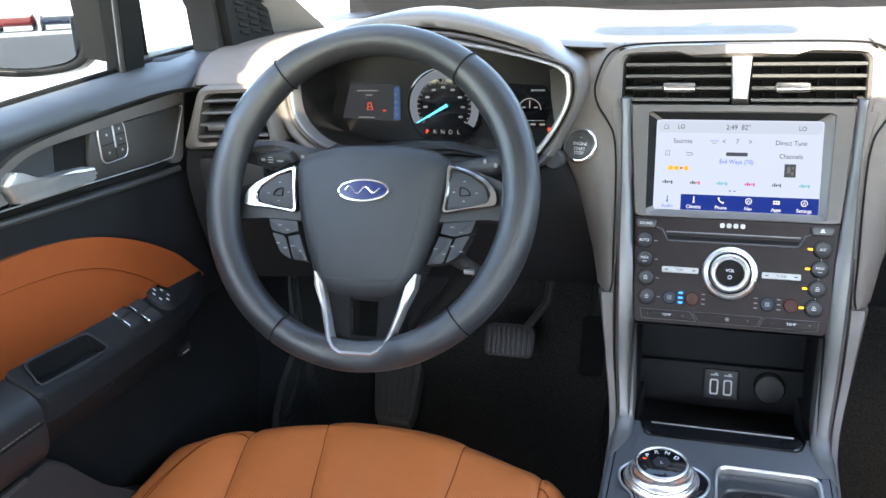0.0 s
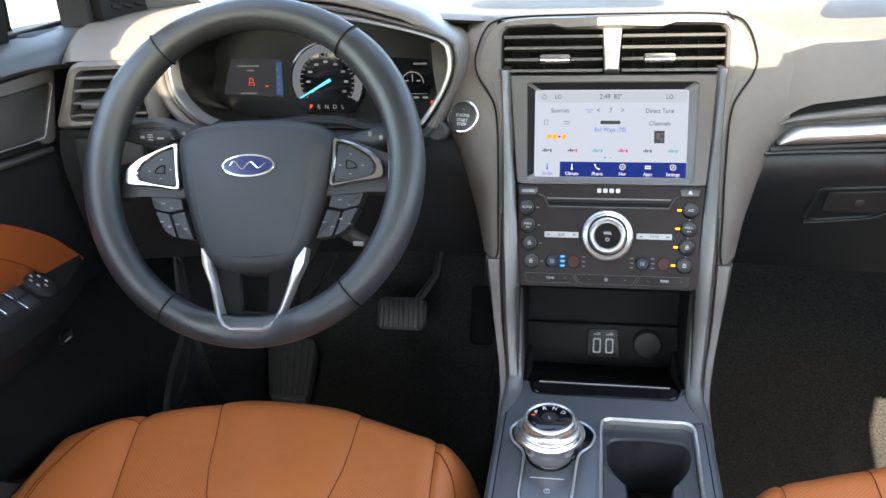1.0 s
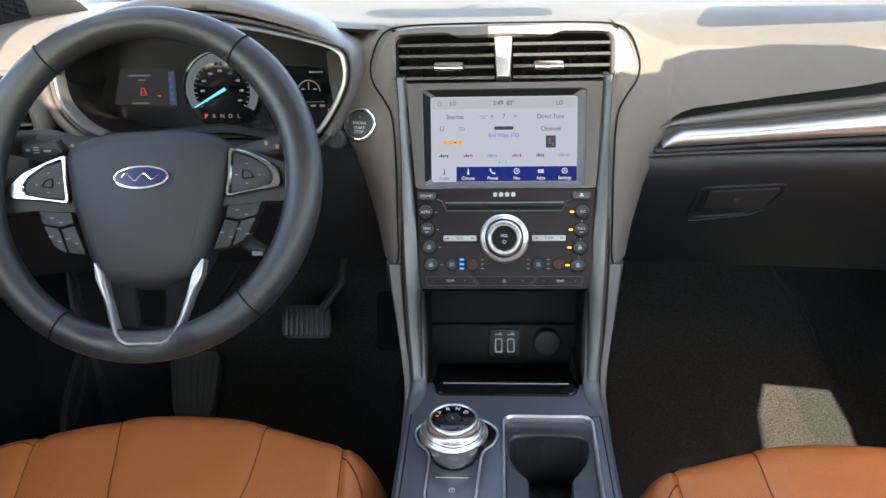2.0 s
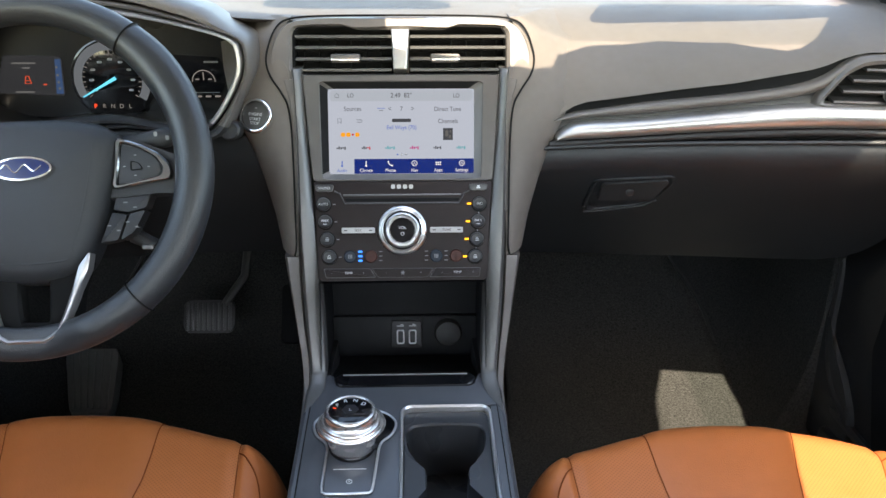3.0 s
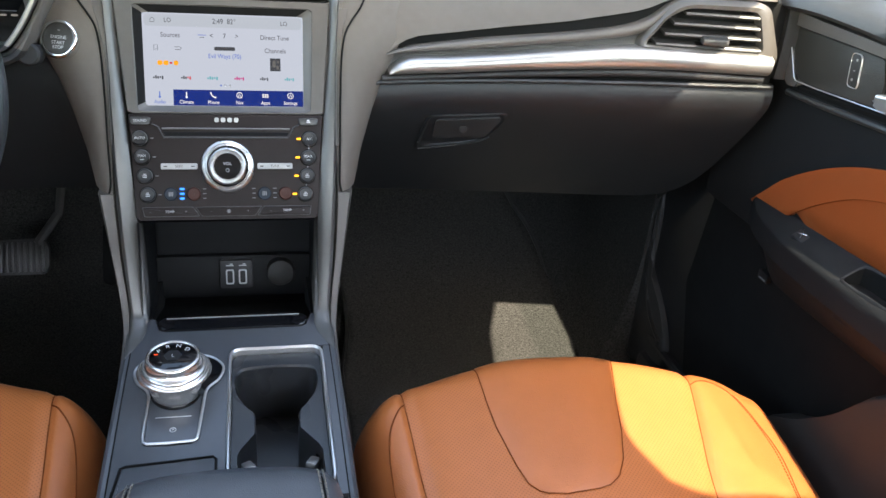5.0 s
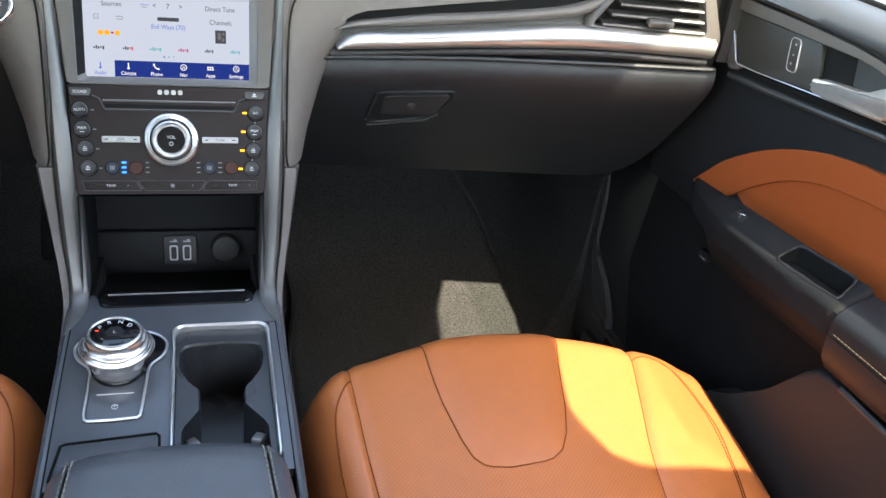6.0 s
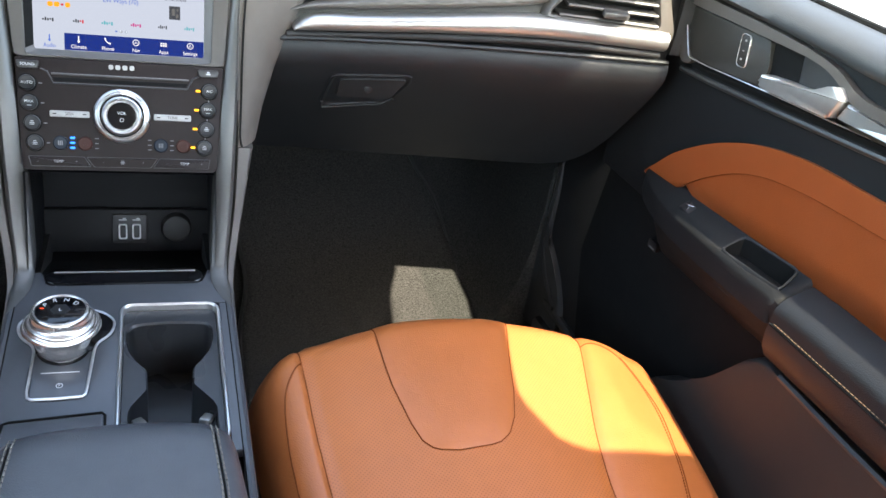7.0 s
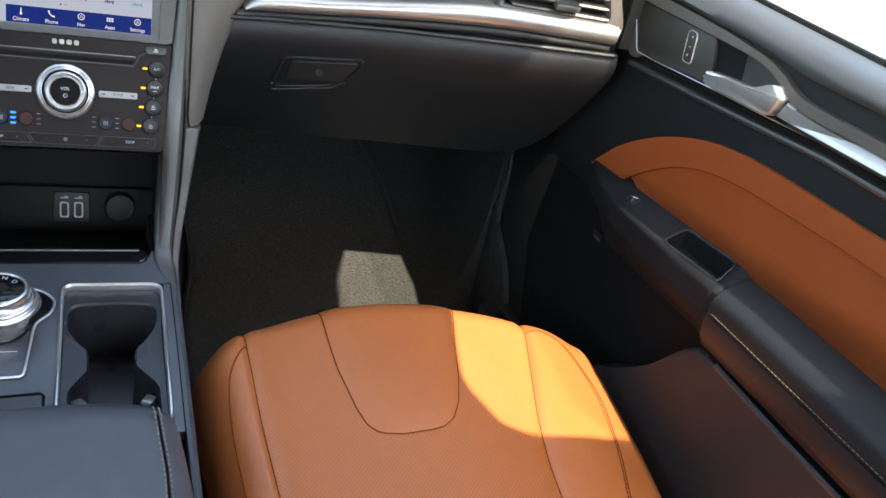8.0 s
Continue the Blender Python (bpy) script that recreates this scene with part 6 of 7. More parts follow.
        ring_plate(bm, outer, inner, 0.004, 0.0135, INNER, (s * 0.100, 0.005), 90, 0.0015)
        part("silver_bezel", bm, WHEEL_SILVER, sw, "satin silver switch bezel")
        bm = bmesh.new()
        prism(bm, [(s * 0.100 + (a - s * 0.100) * 0.97, 0.005 + (b - 0.005) * 0.97) for a, b in inner], 0.004, 0.0115, INNER, 0.0015)
        pad = part("switch_pad", bm, HUB, sw, "dark grey switch pad")
        bm = bmesh.new()
        tri = softened([(s * 0.0955, 0.0105), (s * 0.1035, 0.0080), (s * 0.1075, 0.0015), (s * 0.0955, 0.0005)], 0.002)
        ring_plate(bm, tri, [(s * 0.1005 + (a - s * 0.1005) * 0.84, 0.005 + (b - 0.005) * 0.80) for a, b in tri], 0.011, 0.0130, INNER, (s * 0.1005, 0.005), 40, 0.0004)
        part("centre_key", bm, CAVITY, pad, "black outlined centre key")
        for u, v in ((0.1000, 0.0155), (0.1000, -0.0040), (0.0895, 0.0050), (0.1125, 0.0040)):
            bar("switch_mark", DIM_MARK, INNER, s * u, v, 0.0024, 0.0009, pad, 0.0119)
        # lower key clusters
        keys = ([(0.0790, -0.0245), (0.1130, -0.0220), (0.1078, -0.0345), (0.0910, -0.0382), (0.0766, -0.0358)], [(0.0922, -0.0400), (0.1072, -0.0368), (0.0960, -0.0575), (0.0832, -0.0648)], [(0.0755, -0.0378), (0.0898, -0.0408), (0.0806, -0.0646), (0.0638, -0.0672)])
        for key in keys:
            bm = bmesh.new()
            prism(bm, softened([(s * a, b) for a, b in key], 0.0018), -0.010, 0.0075, INNER, 0.0012)
            kk = part("thumb_key", bm, HUB, sw, "dark grey thumb key")
            cx, cyy = s * sum(a for a, _ in key) / len(key), sum(b for _, b in key) / len(key)
            bar("key_mark", DIM_MARK, INNER, cx - 0.005, cyy + 0.002, 0.0042, 0.0012, kk, 0.0079)
            bar("key_mark", DIM_MARK, INNER, cx + 0.004, cyy - 0.003, 0.0034, 0.0012, kk, 0.0079)
    # lower spoke: dark web with its silver frame
    X0 = 0.003
    web = softened([(-0.050, -0.080), (0.056, -0.080), (0.046, -0.112), (0.043, -0.134), (0.062, -0.152), (0.030, -0.166), (-0.024, -0.166), (-0.056, -0.152), (-0.037, -0.134), (-0.040, -0.112)], 0.006)
    hole = softened([(-0.0115, -0.102), (0.0165, -0.102), (0.0160, -0.1390), (-0.0085, -0.1390)], 0.002)
    bm = bmesh.new()
    ring_plate(bm, web, hole, -0.018, -0.001, LOWER, (X0, -0.122), 120, 0.003)
    part("lower_spoke", bm, CAVITY, sw, "black lower spoke")
    right = [(0.0165, -0.1563), (0.0240, -0.1525), (0.0302, -0.1450), (0.0345, -0.1340), (0.0420, -0.1110), (0.0500, -0.0900), (0.0555, -0.0770)]
    path = [(X0 - a + 0.05 * (b + 0.1563), b) for a, b in right[::-1]] + [(X0 + a, b) for a, b in right]
    thick = [0.0022, 0.0022, 0.0022, 0.0023, 0.0027, 0.0046, 0.0010]
    widths = thick[::-1] + thick
    bm = bmesh.new()
    loops = []
    for i, (p, w) in enumerate(zip(path, widths)):
        a, b = Vector(path[max(0, i - 1)]), Vector(path[min(len(path) - 1, i + 1)])
        d = (b - a).normalized()
        nn = Vector((-d.y, d.x))
        P0, P1 = Vector(p) - nn * w, Vector(p) + nn * w
        h = lerp_table([(-0.157, 0.0195), (-0.146, 0.0175), (-0.125, 0.0120), (-0.08, 0.0110)], p[1])
        loops.append([(P0.x, P0.y, -0.004), (P0.x, P0.y, h - 0.0015), (p[0], p[1], h), (P1.x, P1.y, h - 0.0015), (P1.x, P1.y, -0.004)])
    rings(bm, loops, LOWER, cap_first=True, cap_last=True)
    part("silver_spoke", bm, SPOKE, sw, "satin silver lower spoke frame", 60)

    col = thing("steering_column", (-0.374, -0.05, 0.68), "black steering column shroud with stalks", "steering column")
    bm = bmesh.new()
    loops = []
    for k in range(7):
        t = k / 6
        c = Vector((-0.382, -0.078 + 0.125 * t, 0.695 - 0.03 * t))
        w, h = 0.055 + 0.02 * t, 0.045 + 0.012 * t
        loops.append([(c.x + w * math.copysign(abs(math.cos(a)) ** 0.6, math.cos(a)), c.y, c.z + h * math.copysign(abs(math.sin(a)) ** 0.6, math.sin(a))) for a in [2 * math.pi * j / 24 for j in range(24)]])
    rings(bm, loops, Matrix(), cap_first=True, cap_last=True)
    part("shroud", bm, DARK, col, "", 60)
    # indicator stalk: a flattened arm with an angled, printed switch at its end
    A = axes((0, -0.072, 0), (1, 0, 0), (0, 0, 1), (0, -1, 0))
    bm = bmesh.new()
    prism(bm, softened([(-0.562, 0.7560), (-0.513, 0.7580), (-0.4900, 0.7515), (-0.440, 0.7440), (-0.430, 0.7180), (-0.4886, 0.7290), (-0.5169, 0.7255), (-0.562, 0.7345)], 0.006, 3), -0.010, 0.013, A, 0.005, 3)
    stalk = part("stalk", bm, DARK, col, "black indicator stalk")
    bm = bmesh.new()
    prism(bm, softened([(-0.5345, 0.7500), (-0.4925, 0.7528), (-0.4845, 0.7390), (-0.5115, 0.7305), (-0.5345, 0.7375)], 0.004, 3), 0.010, 0.026, A, 0.003, 3)
    part("stalk_switch", bm, BUTTON, stalk, "darker switch at the stalk's end")
    for u, v, w, h in ((-0.5255, 0.7432, 0.0050, 0.0030), (-0.5160, 0.7432, 0.0075, 0.0012), (-0.5160, 0.7460, 0.0060, 0.0012), (-0.5160, 0.7402, 0.0060, 0.0012), (-0.5035, 0.7420, 0.0080, 0.0022)):
        bar("stalk_mark", DIM_MARK, A, u, v, w, h, stalk, 0.0264)
    for u, v in ((-0.4810, 0.7445), (-0.4770, 0.7400)):
        bar("stalk_mark", DIM_MARK, A, u, v, 0.0042, 0.0036, stalk, 0.0134)
    # wiper stalk
    bm = bmesh.new()
    tube(bm, [(-0.330, -0.070, 0.726), (-0.285, -0.078, 0.734), (-0.250, -0.086, 0.742), (-0.236, -0.088, 0.745)], [0.008, 0.009, 0.011, 0.006], 14)
    stalk = part("stalk", bm, DARK, col, "black wiper stalk")
    for u, v in ((-0.2585, 0.7480), (-0.2465, 0.7440)):
        bar("stalk_mark", DIM_MARK, axes((0, -0.0965, 0), (1, 0, 0), (0, 0, 1), (0, -1, 0)), u, v, 0.0036, 0.0050, stalk)
    bm = bmesh.new()
    tube(bm, [(-0.30, -0.10, 0.662), (-0.285, -0.118, 0.640), (-0.262, -0.125, 0.632)], [0.008, 0.009, 0.007], 10)
    part("tilt_lever", bm, DARK, col, "black adjusting lever")
    bm = bmesh.new()
    box(bm, (0.012, 0.003, 0.005), pose(-0.270, -0.133, 0.634), 0.001)
    part("lever_mark", bm, DIM_MARK, col, "pale mark on the lever")
    bm = bmesh.new()
    lathe(bm, [(0.0125, -0.02), (0.0125, 0.004), (0.010, 0.007), (0.0001, 0.006)], axes((-0.207, 0.028, 0.722), (1, 0, 0), (0, 0.2, 0.98), (0, -0.98, 0.2)), 24)
    part("lock_cap", bm, DARK, col, "round black cap beside the column")


def smooth_pts(pts):
    return [(p.x, p.y) for p in smooth_path([(a, b, 0) for a, b in pts], 5)]


# ---- pedals, mats ----
def build_footwells():
    bp = thing("brake_pedal", (-0.36, 0.42, 0.25), "ribbed black rubber brake pedal on a steel arm", "pedal")
    B = axes((-0.362, 0.42, 0.281), (1, 0, 0), (0, 0.45, 0.893), (0, -0.893, 0.45))
    bm = bmesh.new()
    prism(bm, rounded(-0.046, -0.030, 0.046, 0.030, 0.014, 5), -0.008, 0.004, B, 0.003)
    pad = part("pad", bm, RUBBER, bp)
    for k in range(9):
        bm = bmesh.new()
        box(bm, (0.0048, 0.050, 0.005), B @ Matrix.Translation((-0.038 + 0.0095 * k, 0, 0.005)), 0.0012)
        part("rib", bm, SLAT, pad)
    bm = bmesh.new()
    tube(bm, [(-0.335, 0.43, 0.30), (-0.300, 0.46, 0.345), (-0.292, 0.50, 0.42), (-0.292, 0.52, 0.52)], 0.008, 8)
    part("arm", bm, STEEL, bp, "dull steel arm")
    ap = thing("accelerator_pedal", (-0.215, 0.44, 0.22), "black plastic accelerator pedal", "pedal")
    bm = bmesh.new()
    prism(bm, rounded(-0.022, -0.055, 0.022, 0.055, 0.010, 4), -0.008, 0.004, axes((-0.212, 0.44, 0.275), (1, 0, 0), (0, 0.5, 0.866), (0, -0.866, 0.5)), 0.003)
    part("pad", bm, CAVITY, ap)
    bm = bmesh.new()
    tube(bm, [(-0.212, 0.46, 0.30), (-0.212, 0.52, 0.40), (-0.212, 0.55, 0.50)], 0.007, 8)
    part("arm", bm, DARK, ap)
    fr = thing("foot_rest", (-0.60, 0.42, 0.1), "grooved grey plastic foot rest beside the pedals", "foot rest")

    def rest(u, v, w=0.0):
        return (-0.579 - 0.037 * v + u * (0.0385 + 0.0145 * v), 0.355 + 0.145 * v - 0.35 * w, 0.117 + 0.058 * v + 0.93 * w)
    bm = bmesh.new()
    outline = polar(rounded(-1, 0, 1, 1, 0.16, 4), (0, 0.5), 48)
    rings(bm, [[rest(u, v, -0.03) for u, v in outline], [rest(u, v, 0.0) for u, v in outline], [rest(u * 0.97, 0.5 + (v - 0.5) * 0.97, 0.003) for u, v in outline]], Matrix(), cap_first=True, cap_last=True)
    part("plate", bm, FOOT_GREY, fr)
    for k in range(6):
        u = -0.72 + 0.288 * k
        bm = bmesh.new()
        tube(bm, [rest(u, v, 0.003) for v in (0.07, 0.3, 0.6, 0.93)], 0.0030, 6)
        part("ridge", bm, FOOT_GREY, fr)

    def floor_z(y):
        return lerp_table([(-1.5, 0.07), (0.15, 0.07), (0.30, 0.075), (0.42, 0.095), (0.55, 0.14), (0.68, 0.23), (0.78, 0.36), (0.82, 0.50)], y) + 0.007
    for s, nm in ((1, "passenger"), (-1, "driver")):
        mat = thing("floor_mat", (s * 0.38, 0.2, 0.08), "dark carpet floor mat with a bound edge", "floor mat", "floor mats")
        edge = softened([(0.165, -0.25), (0.172, 0.30), (0.20, 0.44), (0.175, 0.66), (0.22, 0.75), (0.54, 0.75), (0.62, 0.64), (0.655, 0.36), (0.655, 0.15), (0.60, -0.25)], 0.05, 5)
        c = (0.39, 0.24)
        o = polar(edge, c, 120)
        bm = bmesh.new()
        loops = []
        for f in (1.0, 0.985, 0.93, 0.85, 0.75, 0.62, 0.48, 0.32, 0.16, 0.02):
            loops.append([(s * (c[0] + (a - c[0]) * f), c[1] + (b - c[1]) * f, floor_z(c[1] + (b - c[1]) * f) + (0.006 if f < 0.99 else -0.002) + 0.003 * math.sin(17 * a) * math.sin(11 * b)) for a, b in o])
        rings(bm, loops, Matrix(), cap_last=True)
        part("mat_top", bm, MAT, mat, "", 80)
        bm = bmesh.new()
        tube(bm, [(s * a, b, floor_z(b) + 0.005) for a, b in o], 0.0045, 6, True)
        part("binding", bm, DARK, mat, "black bound edge")


# ---- seats ----
def build_seat(s, cx, y0, dz, W, front, power, full, roll, skew, taper, front_out, bolster):
    """A seat cushion. front: how far its corners fall back; full: how square its section is; taper: its widening towards the back."""
    seat = thing("leather_seat", (s * cx, y0 - 0.25, 0.10), "tan orange leather car seat cushion, " + ("partly in bright sunlight" if s > 0 else "in the shade under the wheel"), "car seat", "front seats")
    L, NV = 0.55, 48
    OUT = [(0.0, 0.595), (0.08, 0.580), (0.13, 0.570), (0.28, 0.506), (0.40, 0.450), (0.49, 0.418), (0.57, 0.398), (1.0, 0.36)]
    INN = [(0.0, 0.775), (0.07, 0.790), (0.20, 0.801), (0.37, 0.815), (1.0, 0.82)]

    def seam(v, outer=False):
        return ease_table(OUT if outer else INN, v)

    def spot(X, v, up=0.0):
        """A place on the cushion: X across from -1 to 1, v from the front backwards."""
        a = min(0.9999, abs(X))
        out = X * s > 0
        h = (1 - a ** full) ** (1 / full)
        f = min(1.0, v / roll)
        f = (1 - (1 - f) ** 2.6) ** (1 / 2.6)
        y = y0 - (front_out if out else front) * a ** power * (1 - 0.4 * min(1, v)) - L * v * (1 - 0.06 * a) + skew * X * s
        top = 0.372 - 0.085 * v + (0.016 + (bolster if out else 0.0)) * math.exp(-((a - 0.86) / 0.14) ** 2) - 0.010 * a * a + dz
        low = 0.215
        z = low + (top - low) * h * f
        flank = 0.0
        if out and a > 0.80:
            q = (a - 0.80) / 0.1999
            z = low + (top - low) * min(h, 0.965 * (1 - q ** 2.2) ** 0.7) * f
            flank = s * 0.022 * q ** 1.1 * (0.25 + 0.75 * math.sin(math.pi * min(1.0, v / 0.72)))
        sm = seam(v, out)
        d = a - sm
        z -= 0.0040 * math.exp(-(d / 0.016) ** 2) * f * h
        z += 0.004 * math.cos(a / sm * math.pi / 2) * f if a < sm else 0
        z += 0.0035 * math.sin(min(1.0, (a - sm) / (0.80 - sm)) * math.pi) * f * h if out and sm < a < 0.80 else 0
        return (s * cx + W * X * (1.0 + taper * v) + flank, y, z + up)

    def above(X, v, h):
        p, q, r = Vector(spot(X, v)), Vector(spot(X + 0.004, v)), Vector(spot(X, v + 0.004))
        n = (q - p).cross(r - p).normalized()
        if n.z < 0:
            n = -n
        return p + n * h

    def sheet(cols, mat, name, label):
        rows = []
        for j in range(NV + 1):
            v = (j / NV) ** 1.5
            rows.append([spot(c(v), v) for c in cols])
        bm = bmesh.new()
        rings(bm, rows, Matrix(), closed=False)
        return part(name, bm, mat, seat, label, 80)

    def col(a, b, n):
        return [lambda v, t=k / n: a(v) + (b(v) - a(v)) * t for k in range(n + 1)]
    # panels: outer sides, bolsters, middle
    sheet(col(lambda v: -1.0, lambda v: -seam(v, s < 0), 30), ORANGE, "bolster", "smooth tan leather bolster")
    sheet(col(lambda v: seam(v, s > 0), lambda v: 1.0, 30), ORANGE, "bolster", "smooth tan leather bolster")
    sheet(col(lambda v: -seam(v, s < 0), lambda v: seam(v, s > 0), 40), ORANGE_PERF, "centre_panel", "perforated tan leather centre")
    # foam body below the cover
    bm = bmesh.new()
    loops = []
    for j in range(13):
        v = j / 12
        pts = [spot(X, 0.02 + 0.98 * v, -0.012) for X in (-0.96, -0.7, -0.3, 0, 0.3, 0.7, 0.96)]
        p, q = pts[0], pts[-1]
        loops.append(pts + [(q[0], q[1], 0.10), (p[0], p[1], 0.10)])
    rings(bm, loops, Matrix(), cap_first=True, cap_last=True)
    part("base", bm, DARK, seat, "black seat base")

    # tongue-shaped insert at the front: its edges towards the console and towards the door
    END = 0.464
    NEAR = [(0.0, 0.425), (0.05, 0.428), (0.20, 0.434), (0.27, 0.431), (0.38, 0.404), (0.428, 0.381), (0.450, 0.344), (0.460, 0.300), (END, 0.235)]
    FAR = [(0.0, 0.265), (0.05, 0.250), (0.09, 0.232), (0.20, 0.174), (0.315, 0.119), (0.386, 0.071), (0.428, 0.019), (0.450, -0.040), (0.460, -0.110), (END, -0.235)]

    def side(v, far):
        return s * lerp_table(FAR, v) if far else -s * lerp_table(NEAR, v)
    bm = bmesh.new()
    rows = []
    for j in range(49):
        v = 0.012 + (END - 0.012) * (1 - (1 - j / 48) ** 1.6)
        x0, x1 = side(v, False), side(v, True)
        row = []
        for k in range(29):
            t = k / 28
            edge = min(t, 1 - t) * abs(x1 - x0) * 9
            up = 0.0006 + 0.0042 * min(1, edge) ** 0.5 * min(1, (END - v) * 18) ** 0.5
            row.append(spot(x0 + (x1 - x0) * t, v, up))
        rows.append(row)
    rings(bm, rows, Matrix(), closed=False)
    part("front_insert", bm, ORANGE, seat, "smooth tan leather insert", 80)

    # seams
    def line(pts, r, mat, name="seam", lab=""):
        bm = bmesh.new()
        tube(bm, pts, r, 6)
        part(name, bm, mat, seat, lab)
    for sg in (-1, 1):
        line([spot(sg * seam(v, sg * s > 0), v, 0.0004) for v in [0.03 + 0.97 * k / 50 for k in range(51)]], 0.0007, ORANGE_SEAM)
    ins = [spot(side(v, False), v, 0.0008) for v in [0.015 + (END - 0.015) * k / 60 for k in range(61)]] + [spot(side(v, True), v, 0.0008) for v in [END - (END - 0.015) * k / 60 for k in range(61)]]
    line(ins, 0.0007, ORANGE_SEAM)
    # second seam on the bolster beside the console
    inner = smooth_path([(0.800, 0.125, 0), (0.835, 0.140, 0), (0.878, 0.170, 0), (0.902, 0.215, 0), (0.918, 0.290, 0), (0.926, 0.380, 0), (0.930, 0.60, 0), (0.930, 1.0, 0)], 6)
    line([above(-s * p.x, p.y, 0.0006) for p in inner], 0.0009, ORANGE_SEAM)
    # welt and stitches round the outer bolster
    welt = smooth_path([(0.572, 0.122, 0), (0.640, 0.108, 0), (0.705, 0.118, 0), (0.748, 0.143, 0), (0.788, 0.205, 0), (0.804, 0.285, 0), (0.788, 0.392, 0), (0.762, 0.475, 0), (0.704, 0.595, 0), (0.60, 0.80, 0)], 12)
    for i in range(0, len(welt) - 1):
        a, b = welt[i], welt[i].lerp(welt[i + 1], 0.62)
        line([above(s * q.x, q.y, 0.0006) for q in (a, b)], 0.0008, ORANGE_SEAM, "stitch")
    line([above(s * (q.x + 0.012), q.y, 0.0003) for q in welt[30:]], 0.0008, ORANGE_SEAM)


# ---- doors ----
def build_door(s, who):
    left = s < 0
    door = thing("door_1" if left else "door_2", (s * 0.72, -0.4, 0.2), "closed black car door with tan leather insert and " + ("four window switches" if left else "one window switch"), "car door", "front doors", "structure")
    D = axes((s * 0.700, 0, 0), (0, 1, 0), (0, 0, 1), (-s, 0, 0))
    # carrier panel
    bm = bmesh.new()
    prism(bm, softened([(0.10, 0.80), (0.115, 0.60), (0.120, 0.515), (-1.0, 0.515), (-1.0, 0.80)], 0.01), -0.05, 0.0, D, 0.002)
    panel = part("main_panel", bm, LID, door, "black grained main panel with a hollow below the armrest")
    bm = bmesh.new()
    prism(bm, [(-0.335, 0.518), (-0.335, 0.165), (-1.0, 0.165), (-1.0, 0.518)], -0.05, 0.0, D)
    part("lower_panel", bm, LID, panel)
    # back of the hollow, its deep shade put into the black colour
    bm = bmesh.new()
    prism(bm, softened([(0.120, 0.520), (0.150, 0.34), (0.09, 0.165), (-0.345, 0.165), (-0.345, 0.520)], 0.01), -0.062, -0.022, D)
    part("hollow_back", bm, CAVITY, panel, "matt black back of the hollow, standing in for its shade")
    # belt roll under the window
    def belt(y):
        return 0.840 + 0.05 * max(-0.5, y)
    loops = []
    for k in range(61):
        y = 0.150 - 1.15 * k / 60
        lo = ease_table([(-1.05, 0.788), (-0.40, 0.791), (-0.356, 0.791), (-0.314, 0.793), (-0.268, 0.797), (-0.165, 0.802), (-0.075, 0.807), (-0.02, 0.806), (0.03, 0.800), (0.20, 0.796)], y)
        top = belt(y)
        g = 0.020 * max(0.0, min(1.0, (y + 0.22) / 0.20)) ** 1.5 * (1 - max(0.0, min(1.0, (y + 0.005) / 0.15)))
        sec = [(0.701, lo), (0.694 - 0.5 * g, lo + 0.002), (0.6895 - g, lo + 0.008), (0.692 - g, top - 0.013), (0.700 - 0.8 * g, top - 0.006), (0.712 - 0.4 * g, top - 0.002), (0.730, top), (0.752, top), (0.760, 0.79)]
        loops.append([(s * x, y, z) for x, z in sec])
    bm = bmesh.new()
    rings(bm, loops, Matrix(), cap_first=True, cap_last=True)
    part("belt_roll", bm, ROLL, door, "dark grey soft upper roll", 60)
    bm = bmesh.new()
    tube(bm, [(s * 0.752, 0.15 - 1.15 * k / 20, belt(0.15 - 1.15 * k / 20) + 0.001) for k in range(21)], 0.0045, 8)
    part("window_seal", bm, CAVITY, door, "black window seal")
    # grey band that sweeps over the handle and on above the trim strip
    under = smooth_pts([(-0.002, 0.7915), (-0.060, 0.7905), (-0.113, 0.7905), (-0.171, 0.7895), (-0.224, 0.7890), (-0.252, 0.7880), (-0.278, 0.7845), (-0.300, 0.7770), (-0.320, 0.7670), (-0.338, 0.7625), (-0.372, 0.7605), (-0.416, 0.7610), (-0.60, 0.7620), (-1.0, 0.7630)])
    over = smooth_pts([(0.006, 0.8075), (-0.060, 0.8050), (-0.118, 0.8035), (-0.164, 0.8020), (-0.218, 0.7990), (-0.268, 0.7945), (-0.298, 0.7880), (-0.321, 0.7785), (-0.345, 0.7730), (-0.380, 0.7720), (-0.41, 0.7720), (-0.60, 0.7730), (-1.0, 0.7740)])
    bm = bmesh.new()
    prism(bm, over + under[::-1], -0.008, 0.0095, D, 0.003, 3)
    part("handle_surround", bm, WING, door, "satin grey sweeping band", 60)
    bm = bmesh.new()
    prism(bm, softened([(0.006, 0.8060), (-0.003, 0.7900), (-0.036, 0.7290), (-0.050, 0.7260), (-0.036, 0.7180), (-0.020, 0.7200)], 0.004), -0.008, 0.0090, D, 0.003)
    part("surround_end", bm, WING, door, "satin grey front end of the surround")
    bm = bmesh.new()
    ins = softened([(-0.0035, 0.7885), (-0.0365, 0.7320), (-0.045, 0.7285), (-0.084, 0.7300), (-0.187, 0.7355), (-0.1885, 0.7600), (-0.1790, 0.7880)], 0.005, 3)
    prism(bm, ins, -0.005, 0.0055, D, 0.001)
    part("accent_panel", bm, ACCENT, door, "dark textured accent panel")
    bm = bmesh.new()
